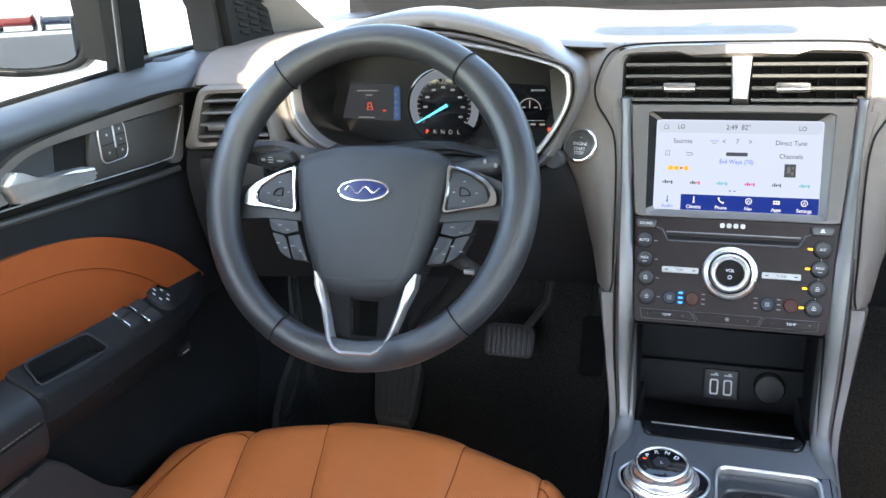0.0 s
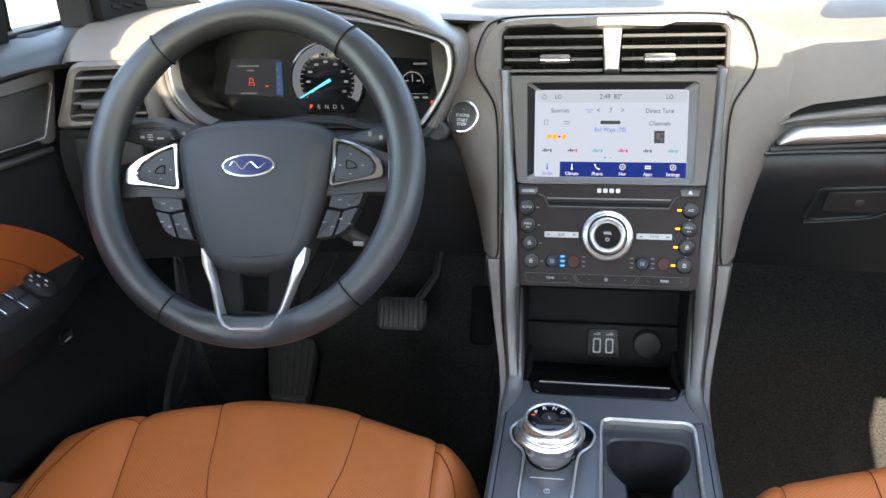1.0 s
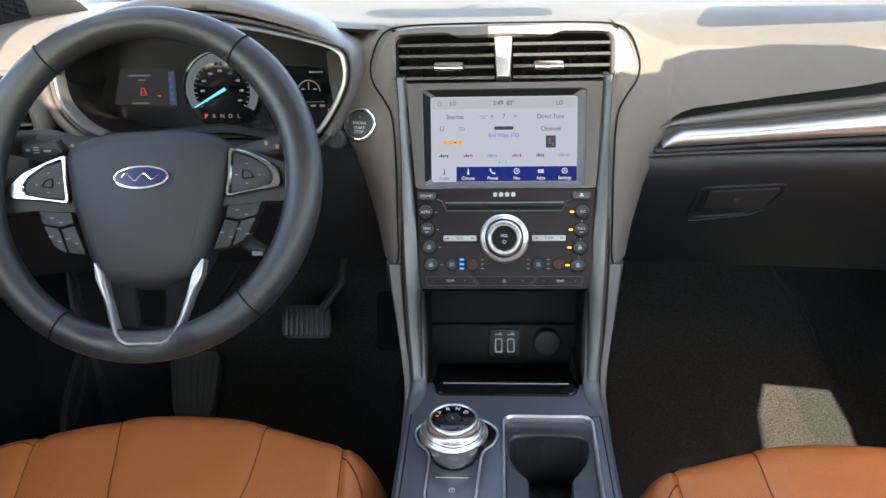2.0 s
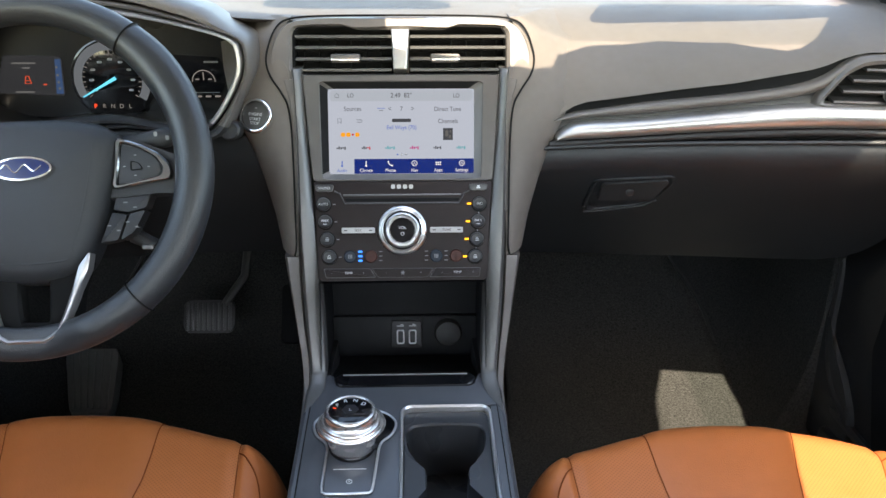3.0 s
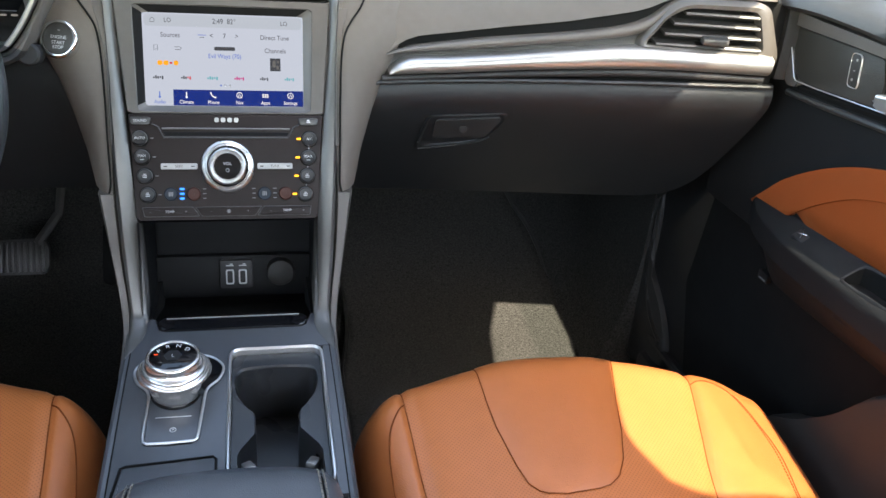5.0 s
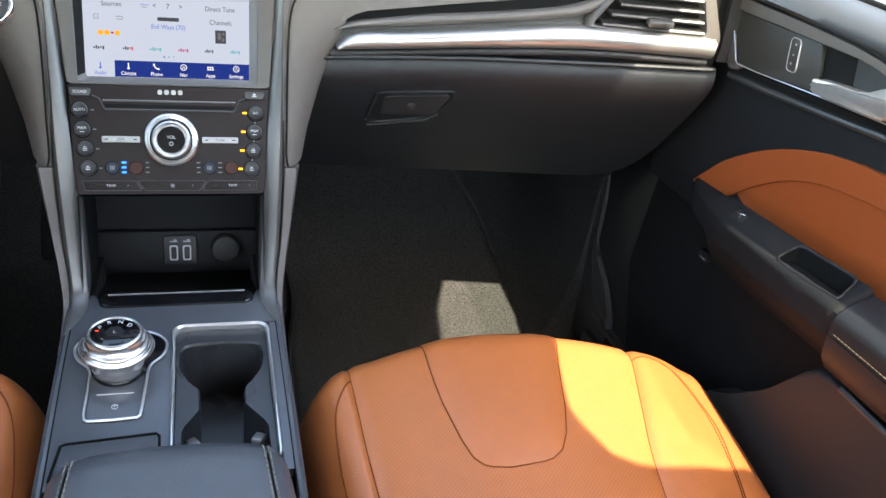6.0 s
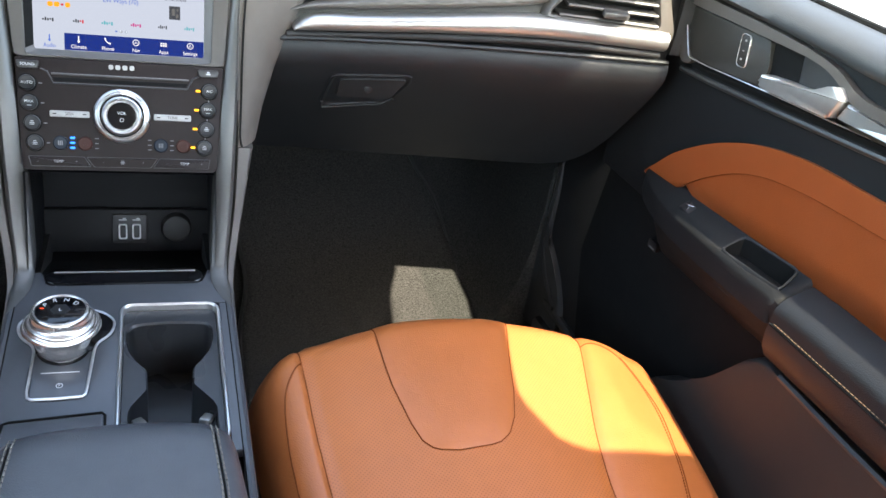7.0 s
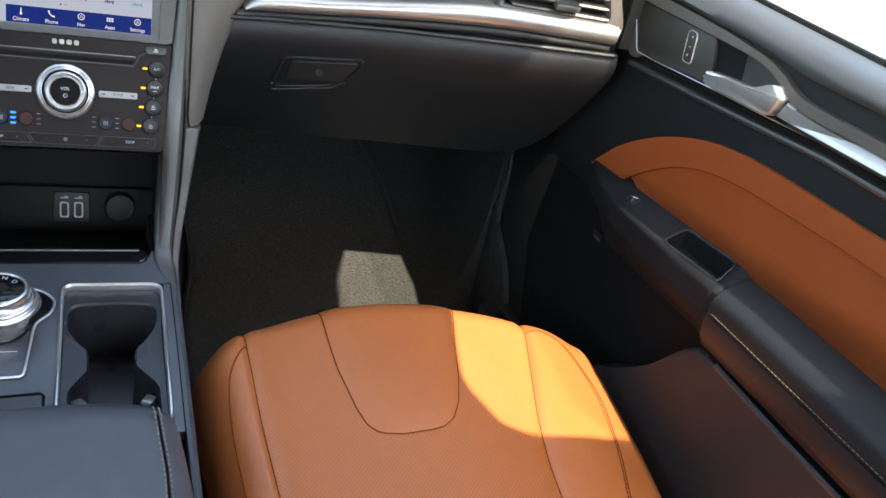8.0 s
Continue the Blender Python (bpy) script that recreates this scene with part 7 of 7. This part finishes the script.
    tube(bm, [D @ Vector((a, b, 0.0092)) for a, b in ((-0.0100, 0.7885), (-0.0062, 0.7882), (-0.0050, 0.7870), (-0.0055, 0.7850), (-0.0375, 0.7310), (-0.0420, 0.7280), (-0.084, 0.7290), (-0.201, 0.7355), (-0.299, 0.7395), (-0.381, 0.7440), (-0.424, 0.7460), (-1.0, 0.7500))], 0.0008, 6)
    part("accent_line", bm, BRUSHED, door, "thin silver outline")
    # two flat plates, black and charcoal, paint the shading of the handle pocket
    bm = bmesh.new()
    prism(bm, softened([(-0.182, 0.7885), (-0.191, 0.7370), (-0.320, 0.7430), (-0.322, 0.7660), (-0.300, 0.7765), (-0.262, 0.7865)], 0.004), 0.0005, 0.0015, D)
    part("recess_shade", bm, CAVITY, door, "flat black plate painting the shade in the handle recess")
    bm = bmesh.new()
    prism(bm, softened([(-0.234, 0.7880), (-0.240, 0.7520), (-0.310, 0.7560), (-0.312, 0.7705), (-0.285, 0.7815), (-0.255, 0.7868)], 0.004), 0.0005, 0.0030, D, 0.001)
    part("recess_half_shade", bm, GLOVE, door, "charcoal plate painting the lighter shade of the recess")
    bm = bmesh.new()
    prism(bm, softened([(-0.1925, 0.7535), (-0.230, 0.7572), (-0.262, 0.7592), (-0.280, 0.7640), (-0.298, 0.7735), (-0.3095, 0.7762), (-0.3215, 0.7660), (-0.3100, 0.7435), (-0.250, 0.7412), (-0.202, 0.7390), (-0.193, 0.7430)], 0.003), -0.002, 0.0185, D, 0.004, 3)
    part("inside_handle", bm, BRUSHED, door, "satin silver inside handle", 60)
    bm = bmesh.new()
    prism(bm, softened([(-0.3235, 0.7648), (-0.340, 0.7610), (-0.372, 0.7592), (-0.416, 0.7598), (-1.0, 0.7615), (-1.0, 0.7515), (-0.424, 0.7475), (-0.381, 0.7455), (-0.3130, 0.7425)], 0.002), -0.005, 0.0125, D, 0.004, 3)
    part("trim_strip", bm, SILVER, door, "satin silver trim strip")
    bm = bmesh.new()
    tube(bm, [D @ Vector((a, b, 0.002)) for a, b in ((-0.022, 0.7085), (-0.093, 0.7110), (-0.21, 0.7180), (-0.306, 0.7245), (-0.39, 0.7300), (-1.0, 0.7360))], 0.0042, 8)
    part("lower_bead", bm, SLAT, door, "grey bead below the trim")
    bm = bmesh.new()
    tube(bm, [D @ Vector((a, b, -0.002)) for a, b in ((-0.04, 0.7200), (-0.09, 0.7215), (-0.205, 0.7280), (-0.30, 0.7330), (-0.385, 0.7390), (-1.0, 0.7440))], 0.0055, 6)
    part("shadow_gap", bm, CAVITY, door)
    # lock switch plate
    if left:
        c, plate = (-0.1445, 0.7710), rounded(-0.1685, 0.7485, -0.1205, 0.7935, 0.010, 5)
    else:
        c, plate = (-0.1390, 0.7650), [(a - 0.10 * (b - 0.7650) * -1.2, b) for a, b in rounded(-0.1480, 0.7460, -0.1300, 0.7840, 0.005, 4)]
    bm = bmesh.new()
    ring_plate(bm, plate, [(c[0] + (a - c[0]) * 0.94, c[1] + (b - c[1]) * 0.965) for a, b in plate], 0.004, 0.0075, D, c, 60, 0.0007)
    lk = part("lock_switch", bm, BRUSHED, door, "silver-edged lock switch")
    bm = bmesh.new()
    prism(bm, [(c[0] + (a - c[0]) * 0.94, c[1] + (b - c[1]) * 0.95) for a, b in plate], 0.004, 0.0072, D, 0.0006)
    part("switch_face", bm, ACCENT, lk)
    for du, dv in ((-0.010, 0.010), (-0.010, -0.011), (0.013, 0.013), (0.013, 0.001), (0.013, -0.012)) if left else ((0, 0.012), (0, -0.010), (0, 0.0)):
        bar("lock_mark", KEY_SILVER, D, c[0] + du, c[1] + dv, 0.0026, 0.0028 if abs(dv) > 0.005 else 0.0012, lk, 0.0079)
    if left:
        bar("lock_divider", MARK, D, c[0] + 0.002, c[1] + 0.006, 0.0022, 0.026, lk, 0.0080)
        for u, v, w, h in ((0.002, -0.013, 0.0008, 0.016), (-0.010, -0.001, 0.022, 0.0008), (0.013, 0.007, 0.019, 0.0008), (0.013, -0.006, 0.019, 0.0008)):
            bar("lock_joint", CAVITY, D, c[0] + u, c[1] + v, w, h, lk, 0.0075)
    # tan insert: upper band and lower field
    top = [(-0.004, 0.551), (-0.034, 0.578), (-0.065, 0.605), (-0.119, 0.638), (-0.172, 0.662), (-0.223, 0.678), (-0.272, 0.687), (-0.320, 0.691), (-0.41, 0.693), (-0.50, 0.694), (-1.0, 0.697)]
    seam = [(-0.102, 0.575), (-0.138, 0.601), (-0.188, 0.629), (-0.238, 0.6465), (-0.288, 0.655), (-0.335, 0.6595), (-0.42, 0.6635), (-0.508, 0.6665), (-1.0, 0.671)]
    low = [(-1.0, 0.565), (-0.33, 0.565), (-0.217, 0.562), (-0.150, 0.558)]
    st, ss = smooth_pts(top), smooth_pts(seam)
    bm = bmesh.new()
    prism(bm, st + ss[::-1] + [(-0.085, 0.558), (-0.04, 0.547)], -0.005, 0.0060, D, 0.004, 3)
    part("insert_band", bm, SHADED_TAN, door, "tan leather upper band", 60)
    bm = bmesh.new()
    prism(bm, ss + low, -0.005, 0.0035, D, 0.002, 3)
    part("insert_field", bm, SHADED_TAN, door, "tan leather insert", 60)
    bm = bmesh.new()
    tube(bm, [D @ Vector((a, b, 0.0042)) for a, b in ss], 0.0012, 6)
    part("insert_seam", bm, ORANGE_SEAM, door)
    # armrest shelf with the pull cup
    H = axes((0, 0, 0.1095), (s, 0, 0.65), (0, 1, -0.05), (0, 0, 1))
    outer = softened([(0.699, -0.004), (0.684, -0.030), (0.671, -0.085), (0.6645, -0.14), (0.6610, -0.22), (0.6575, -0.3615), (0.706, -0.3615), (0.706, -0.004)], 0.012, 4)
    inner = softened([(0.6670, -0.2440), (0.6925, -0.2460), (0.6950, -0.3360), (0.6690, -0.3460)], 0.006, 4)
    bm = bmesh.new()
    ring_plate(bm, outer, inner, -0.030, 0.0, H, (0.681, -0.292), 160, 0.004, -0.045)
    part("armrest_shelf", bm, LID, door, "charcoal armrest shelf", 60)
    bm = bmesh.new()
    ring_plate(bm, [(0.681 + (a - 0.681) * 1.14, -0.293 + (b + 0.293) * 1.05) for a, b in inner], inner, -0.004, 0.0020, H, (0.681, -0.293), 80, 0.0015)
    part("cup_rim", bm, DARK, door, "black rim of the pull cup")
    # black lining added for the shade that a deeper cup would hold
    bm = bmesh.new()
    io = polar(inner, (0.681, -0.293), 60)
    rings(bm, [[(0.681 + (a - 0.681) * f, -0.293 + (b + 0.293) * f, w) for a, b in io] for f, w in ((0.985, 0.0005), (0.97, -0.043))], H, cap_last=True)
    part("cup_liner", bm, CAVITY, door, "matt black lining that paints the cup's deep shade")
    bm = bmesh.new()
    tube(bm, [H @ Vector(p) for p in ((0.671, -0.262, -0.024), (0.674, -0.336, -0.024), (0.688, -0.331, -0.024))], 0.0009, 6)
    part("cup_line", bm, WING, door)
    # side of the shelf, falling away below
    loops = []
    for k in range(21):
        y = -0.025 - 0.337 * k / 20
        xi = ease_table([(-0.362, 0.6575), (-0.22, 0.6610), (-0.14, 0.6645), (-0.085, 0.671), (-0.025, 0.690)], y)
        f = min(1, (-0.025 - y) / 0.06)
        e = 0.1095 + 0.65 * xi - 0.05 * y
        loops.append([(s * (xi + 0.002), y, e - 0.001), (s * xi, y, e - 0.010), (s * (xi + 0.003), y, e - 0.018 - 0.010 * f), (s * min(0.698, xi + 0.016), y, e - 0.026 - 0.028 * f), (s * 0.699, y, e - 0.030 - 0.050 * f), (s * 0.703, y, e - 0.001)])
    bm = bmesh.new()
    rings(bm, loops, Matrix(), cap_first=True, cap_last=True)
    part("shelf_side", bm, LID, door, "black underside of the shelf", 60)
    # switches on the shelf
    if left:
        for y, x in ((-0.184, 0.6895), (-0.184, 0.7060), (-0.156, 0.6835), (-0.156, 0.7000)):
            bm = bmesh.new()
            box(bm, (0.0150, 0.025, 0.006), H @ pose(x - 0.010, y, 0.0000, 6), 0.0022)
            wsw = part("window_switch", bm, DARK, door, "black window switch")
            bm = bmesh.new()
            box(bm, (0.012, 0.0016, 0.0016), H @ pose(x - 0.010, y - 0.0112, 0.0030), 0.0005)
            part("switch_edge", bm, CHROME, wsw, "bright edge")
        bm = bmesh.new()
        lathe(bm, [(0.017, 0), (0.017, 0.005), (0.013, 0.008), (0.0001, 0.007)], H @ Matrix.Translation((0.684, -0.118, 0)), 32)
        ms = part("mirror_switch", bm, BUTTON, door, "round mirror switch")
        for k in range(6):
            a = math.pi * k / 3
            bar("switch_mark", MARK, H, 0.684 + 0.009 * math.cos(a), -0.118 + 0.009 * math.sin(a), 0.0035, 0.0020, ms, 0.0085)
    else:
        bm = bmesh.new()
        box(bm, (0.013, 0.022, 0.005), H @ pose(0.682, -0.142, -0.0005, 8), 0.002)
        wsw = part("window_switch", bm, BUTTON, door, "black window switch")
        for a in (20, -52):
            bm = bmesh.new()
            box(bm, (0.0009, 0.013, 0.0010), H @ pose(0.683, -0.142, 0.0032, 8, 0, a), 0.0003)
            part("switch_edge", bm, CHROME, wsw, "bright edge")
    # armrest pad
    loops, n = [], 26
    for k in range(n + 1):
        y = -0.3635 - 0.64 * k / n
        f = min(1.0, 0.35 + k / 3)
        sec = []
        for j in range(15):
            a = math.pi * j / 14
            sec.append((0.6825 - 0.0270 * math.copysign(abs(math.cos(a)) ** 0.5, math.cos(a)), 0.531 + 0.030 * math.sin(a) ** 0.5 * (0.9 + 0.1 * f)))
        loops.append([(s * x, y, z + 0.45 * max(0.0, x - 0.660)) for x, z in sec])
    bm = bmesh.new()
    rings(bm, loops, Matrix(), cap_first=True, cap_last=True)
    part("armrest_pad", bm, BLACK_LEATHER, door, "black leather armrest pad", 60)
    loops = []
    for k in range(n + 1):
        y = -0.3645 - 0.64 * k / n
        loops.append([(s * x, y, z) for x, z in ((0.6545, 0.532), (0.6535, 0.521), (0.6560, 0.503), (0.664, 0.490), (0.695, 0.480), (0.70, 0.532))])
    bm = bmesh.new()
    rings(bm, loops, Matrix(), cap_first=True, cap_last=True)
    part("armrest_side", bm, BLACK_LEATHER, door, "black leather side of the armrest", 60)
    for k in range(88):
        y = -0.372 - 0.0056 * k
        bm = bmesh.new()
        tube(bm, [(s * 0.6542, y, 0.5352), (s * 0.6542, y - 0.0034, 0.5352)], 0.0005, 5)
        part("stitch", bm, TAN_THREAD, door)
    bm = bmesh.new()
    tube(bm, [(s * 0.6548, -0.366, 0.5315), (s * 0.6548, -1.0, 0.5315)], 0.0013, 6)
    part("armrest_seam", bm, CAVITY, door)
    # lower pocket: its rim rises towards the armrest, with a dark hollow above it
    bm = bmesh.new()
    prism(bm, softened([(-0.338, 0.470), (-0.405, 0.464), (-1.0, 0.462), (-1.0, 0.19), (-0.405, 0.20), (-0.165, 0.20), (-0.165, 0.312), (-0.215, 0.338), (-0.277, 0.392)], 0.02, 4), -0.055, 0.016, D, 0.006, 3)
    part("map_pocket", bm, GLOVE, door, "charcoal map pocket along the foot of the door", 60)
    bm = bmesh.new()
    tube(bm, [D @ Vector((a, b, 0.018)) for a, b in ((-0.380, 0.470), (-0.50, 0.466), (-1.0, 0.466))], 0.004, 6)
    part("lower_bead", bm, SLAT, door, "grey bead")
    bm = bmesh.new()
    prism(bm, rounded(-0.058, 0.446, -0.034, 0.460, 0.003), -0.030, -0.016, D, 0.001)
    lamp = part("door_lamp", bm, BUTTON, door, "small dark release switch")
    bar("lamp_mark", MARK if left else DIM_MARK, lift(D, -0.016), -0.046, 0.449, 0.014, 0.0022, lamp, 0.0005)
    # window: glass and its frame
    bm = bmesh.new()
    rings(bm, [[(s * 0.752, y, 0.80), (s * 0.722, y, 0.93), (s * 0.66, y, 1.05), (s * 0.638, y, 1.088)] for y in (-0.05, -0.3, -0.6, -0.92)], Matrix(), closed=False)
    part("pane", bm, GLASS, door, "clear side window")
    bm = bmesh.new()
    rings(bm, [[(s * 0.752, 0.115, 0.850), (s * 0.735, 0.05, 0.90), (s * 0.70, -0.02, 0.975)], [(s * 0.752, -0.025, 0.845), (s * 0.735, -0.023, 0.90), (s * 0.70, -0.02, 0.98)]], Matrix(), closed=False)
    part("pane", bm, GLASS, door, "small fixed front pane")
    bm = bmesh.new()
    loops = []
    for k in range(7):
        t = k / 6
        x, y, z = 0.736 - 0.062 * t, -0.046 - 0.067 * t, 0.838 + 0.15 * t
        loops.append([(s * x, y + 0.038, z), (s * x, y, z), (s * (x + 0.026), y - 0.002, z), (s * (x + 0.026), y + 0.040, z)])
    rings(bm, loops, Matrix(), cap_first=True, cap_last=True)
    part("window_divider", bm, CAVITY, door, "black window divider bar")
    bm = bmesh.new()
    tube(bm, [(s * (0.739 - 0.062 * t), -0.049 - 0.067 * t, 0.838 + 0.15 * t) for t in (0, 0.25, 0.5, 0.75, 1.0)], 0.0035, 8)
    part("divider_seal", bm, SLAT, door, "grey glass run")
    # sail with the loudspeaker grille
    bm = bmesh.new()
    loops = [[(s * 0.735, 0.105, 0.846), (s * 0.735, 0.28, 0.846), (s * 0.700, 0.285, 0.846), (s * 0.700, 0.115, 0.846)],
             [(s * 0.725, 0.085, 0.905), (s * 0.725, 0.22, 0.905), (s * 0.690, 0.225, 0.905), (s * 0.692, 0.10, 0.905)],
             [(s * 0.700, 0.00, 0.985), (s * 0.700, 0.10, 0.985), (s * 0.672, 0.105, 0.985), (s * 0.674, 0.01, 0.985)]]
    rings(bm, loops, Matrix(), cap_first=True, cap_last=True)
    part("sail_panel", bm, DARK, door, "black triangular corner trim")
    bm = bmesh.new()
    loops = [[(s * x, ya, z), (s * x, yb, z), (s * (x + 0.03), yb, z), (s * (x + 0.03), ya, z)] for x, ya, yb, z in ((0.686, 0.128, 0.250, 0.850), (0.684, 0.126, 0.248, 0.856), (0.677, 0.108, 0.222, 0.907), (0.669, 0.085, 0.18, 0.955))]
    rings(bm, loops, Matrix(), cap_first=True, cap_last=True)
    part("grille_panel", bm, CAVITY, door, "black loudspeaker cover", 60)
    for i in range(6):
        for j in range(3):
            bm = bmesh.new()
            z = 0.865 + 0.0105 * i
            box(bm, (0.005, 0.025, 0.0045), pose(s * (0.685 - 0.14 * (z - 0.85)), 0.162 + 0.031 * j - 0.42 * (z - 0.86), z, -12, 0, 0), 0.0012)
            part("grille_slat", bm, CAVITY, door)
    # outside mirror
    mir = thing("door_mirror", (s * 0.86, 0.03, 0.83), "dark outside mirror on a black foot beside the door", "mirror", "door mirrors")
    M = axes((s * 0.936, 0.005, 0.893), (0.9187, -s * 0.395, 0), (0, 0, 1), (-s * 0.395, -0.9187, 0))
    shape = softened([(s * 0.085, 0.050), (s * 0.095, 0.00), (s * 0.085, -0.055), (0, -0.066), (-s * 0.072, -0.058), (-s * 0.086, -0.030), (-s * 0.088, 0.040), (-s * 0.070, 0.066), (0, 0.072)], 0.03, 4)
    o = polar(shape, (0, 0), 64)
    bm = bmesh.new()
    rings(bm, [[(a * f, b * f, w) for a, b in o] for f, w in ((0.90, -0.006), (0.91, 0.005), (0.96, 0.008), (1.06, 0.006), (1.12, -0.012), (1.05, -0.06), (0.75, -0.095), (0.2, -0.105))], M, cap_first=True, cap_last=True)
    part("housing", bm, MIRROR_BLACK, mir, "dark grey housing", 60)
    bm = bmesh.new()
    rings(bm, [[(a * 0.885, b * 0.885, w) for a, b in o] for w in (-0.003, 0.0015)], M @ pose(0, 0, 0, -1.0, s * 2.5, 0), cap_first=True, cap_last=True)
    part("mirror_glass", bm, MIRROR, mir, "mirror glass")
    bm = bmesh.new()
    rings(bm, [[(s * 0.870, 0.030, 0.848), (s * 0.870, 0.09, 0.848), (s * 0.870, 0.09, 0.950), (s * 0.870, 0.030, 0.950)], [(s * 0.798, 0.030, 0.836), (s * 0.798, 0.08, 0.836), (s * 0.793, 0.08, 0.945), (s * 0.793, 0.030, 0.945)], [(s * 0.790, 0.030, 0.815), (s * 0.790, 0.07, 0.815), (s * 0.786, 0.07, 0.842), (s * 0.786, 0.030, 0.842)], [(s * 0.757, 0.025, 0.812), (s * 0.757, 0.07, 0.812), (s * 0.757, 0.07, 0.832), (s * 0.757, 0.025, 0.832)]], Matrix(), cap_first=True, cap_last=True)
    part("foot", bm, MIRROR_BLACK, mir, "black mirror foot")
    # outer skin
    bm = bmesh.new()
    loops = []
    for k in range(9):
        y = 0.15 - 1.2 * k / 8
        loops.append([(s * 0.756, y, 0.822), (s * 0.80, y, 0.806), (s * 0.86, y, 0.70), (s * 0.875, y, 0.50), (s * 0.86, y, 0.20), (s * 0.82, y, 0.0), (s * 0.76, y, 0.0)])
    rings(bm, loops, Matrix(), cap_first=True, cap_last=True)
    part("outer_skin", bm, BODY_SILVER, door, "grey painted outer skin", 60)
    bm = bmesh.new()
    loops = [[(s * x, y, z) for x, z in ((0.775, 0.832), (0.805, 0.815), (0.862, 0.70), (0.877, 0.50), (0.862, 0.20), (0.822, 0.0), (0.775, 0.0))] for y in (-1.06, -1.4, -1.8, -2.3)]
    rings(bm, loops, Matrix(), cap_first=True, cap_last=True)
    solid("wall_body_side_" + who, bm, BODY_SILVER, "grey painted side of the car body", "body side", "structure")
    bm = bmesh.new()
    tube(bm, [(s * 0.800, 0.10, 0.814), (s * 0.800, -0.6, 0.814), (s * 0.805, -1.08, 0.826), (s * 0.805, -1.3, 0.832), (s * 0.80, -2.25, 0.834)], 0.009, 8)
    if left:
        rear = bmesh.new()
        rings(rear, [[(s * 0.800, y, 0.832), (s * 0.770, y, 0.93), (s * 0.72, y, 1.05), (s * 0.690, y, 1.10)] for y in (-1.12, -1.5, -1.9, -2.25)], Matrix(), closed=False)
        g = solid("window_rear_" + who, rear, TINTED, "dark tinted rear side window", "window", "structure")
        g.visible_shadow = False
    solid("trim_window_bead_" + who, bm, CHROME, "bright bead along the foot of the windows", "trim", "structure")


def build_parked_car(x0, y0, paint, colour):
    z0 = -0.3
    car = thing("parked_car", (x0, y0, z0), colour + " parked car standing far behind on the concrete", "car", "parked cars")
    secs = [(-2.2, 0.55, 0.75, 0.80), (-2.0, 0.30, 0.90, 0.88), (-1.3, 0.25, 0.98, 0.90), (-0.6, 0.25, 1.00, 0.90), (0.6, 0.25, 1.00, 0.90), (1.5, 0.25, 0.92, 0.89), (2.1, 0.30, 0.80, 0.84), (2.3, 0.45, 0.68, 0.70)]
    loops = []
    for y, lo, hi, w in secs:
        loops.append([(x0 + sx * w * f, y0 + y, z0 + z) for sx, f, z in ((-1, 0.92, lo), (-1, 1, (lo + hi) / 2), (-1, 0.94, hi), (1, 0.94, hi), (1, 1, (lo + hi) / 2), (1, 0.92, lo))])
    bm = bmesh.new()
    rings(bm, loops, Matrix(), cap_first=True, cap_last=True)
    part("body", bm, paint, car, "", 50)
    bm = bmesh.new()
    rings(bm, [[(x0 + sx * w, y0 + y, z0 + z) for sx in (-1, 1)] + [(x0 + sx * w * 0.8, y0 + y * 0.75, z0 + zt) for sx in (1, -1)] for y, w, z, zt in ((-1.7, 0.80, 0.97, 1.15), (-0.9, 0.82, 1.0, 1.44), (0.5, 0.82, 1.0, 1.44), (1.3, 0.80, 0.95, 1.05))], Matrix(), cap_first=True, cap_last=True)
    part("cabin", bm, GLOSS, car, "dark glass cabin")
    for sx in (-1, 1):
        for y in (-1.35, 1.4):
            bm = bmesh.new()
            lathe(bm, [(0.20, -0.1), (0.32, -0.1), (0.33, 0.0), (0.32, 0.1), (0.20, 0.1)], axes((x0 + sx * 0.80, y0 + y, z0 + 0.33), (0, 1, 0), (0, 0, 1), (1, 0, 0)), 28)
            wh = part("wheel", bm, RUBBER, car, "black tyre")
            bm = bmesh.new()
            lathe(bm, [(0.20, -0.04), (0.20, 0.06), (0.05, 0.08), (0.0001, 0.08)], axes((x0 + sx * 0.84, y0 + y, z0 + 0.33), (0, 1, 0), (0, 0, 1), (sx, 0, 0)), 28)
            part("rim", bm, STEEL, wh, "silver rim")


build_setting()
build_dash()
build_cluster()
build_stack()
build_console()
build_wheel()
build_seat(-1, 0.4203, -0.0241, 0.0194, 0.2816, 0.0941, 2.174, 5.95, 0.147, -0.0045, 0.0891, 0.1046, -0.0082)
build_seat(1, 0.4065, -0.0711, 0.0159, 0.2731, 0.0981, 2.289, 6.54, 0.134, -0.0145, -0.1427, 0.1017, -0.0183)
build_door(-1, "driver")
build_door(1, "passenger")
build_footwells()
build_overhead()
build_parked_car(-2.8, -46.5, RED_PAINT, "red")
build_parked_car(-0.8, -45.5, BLUE_PAINT, "dark blue")
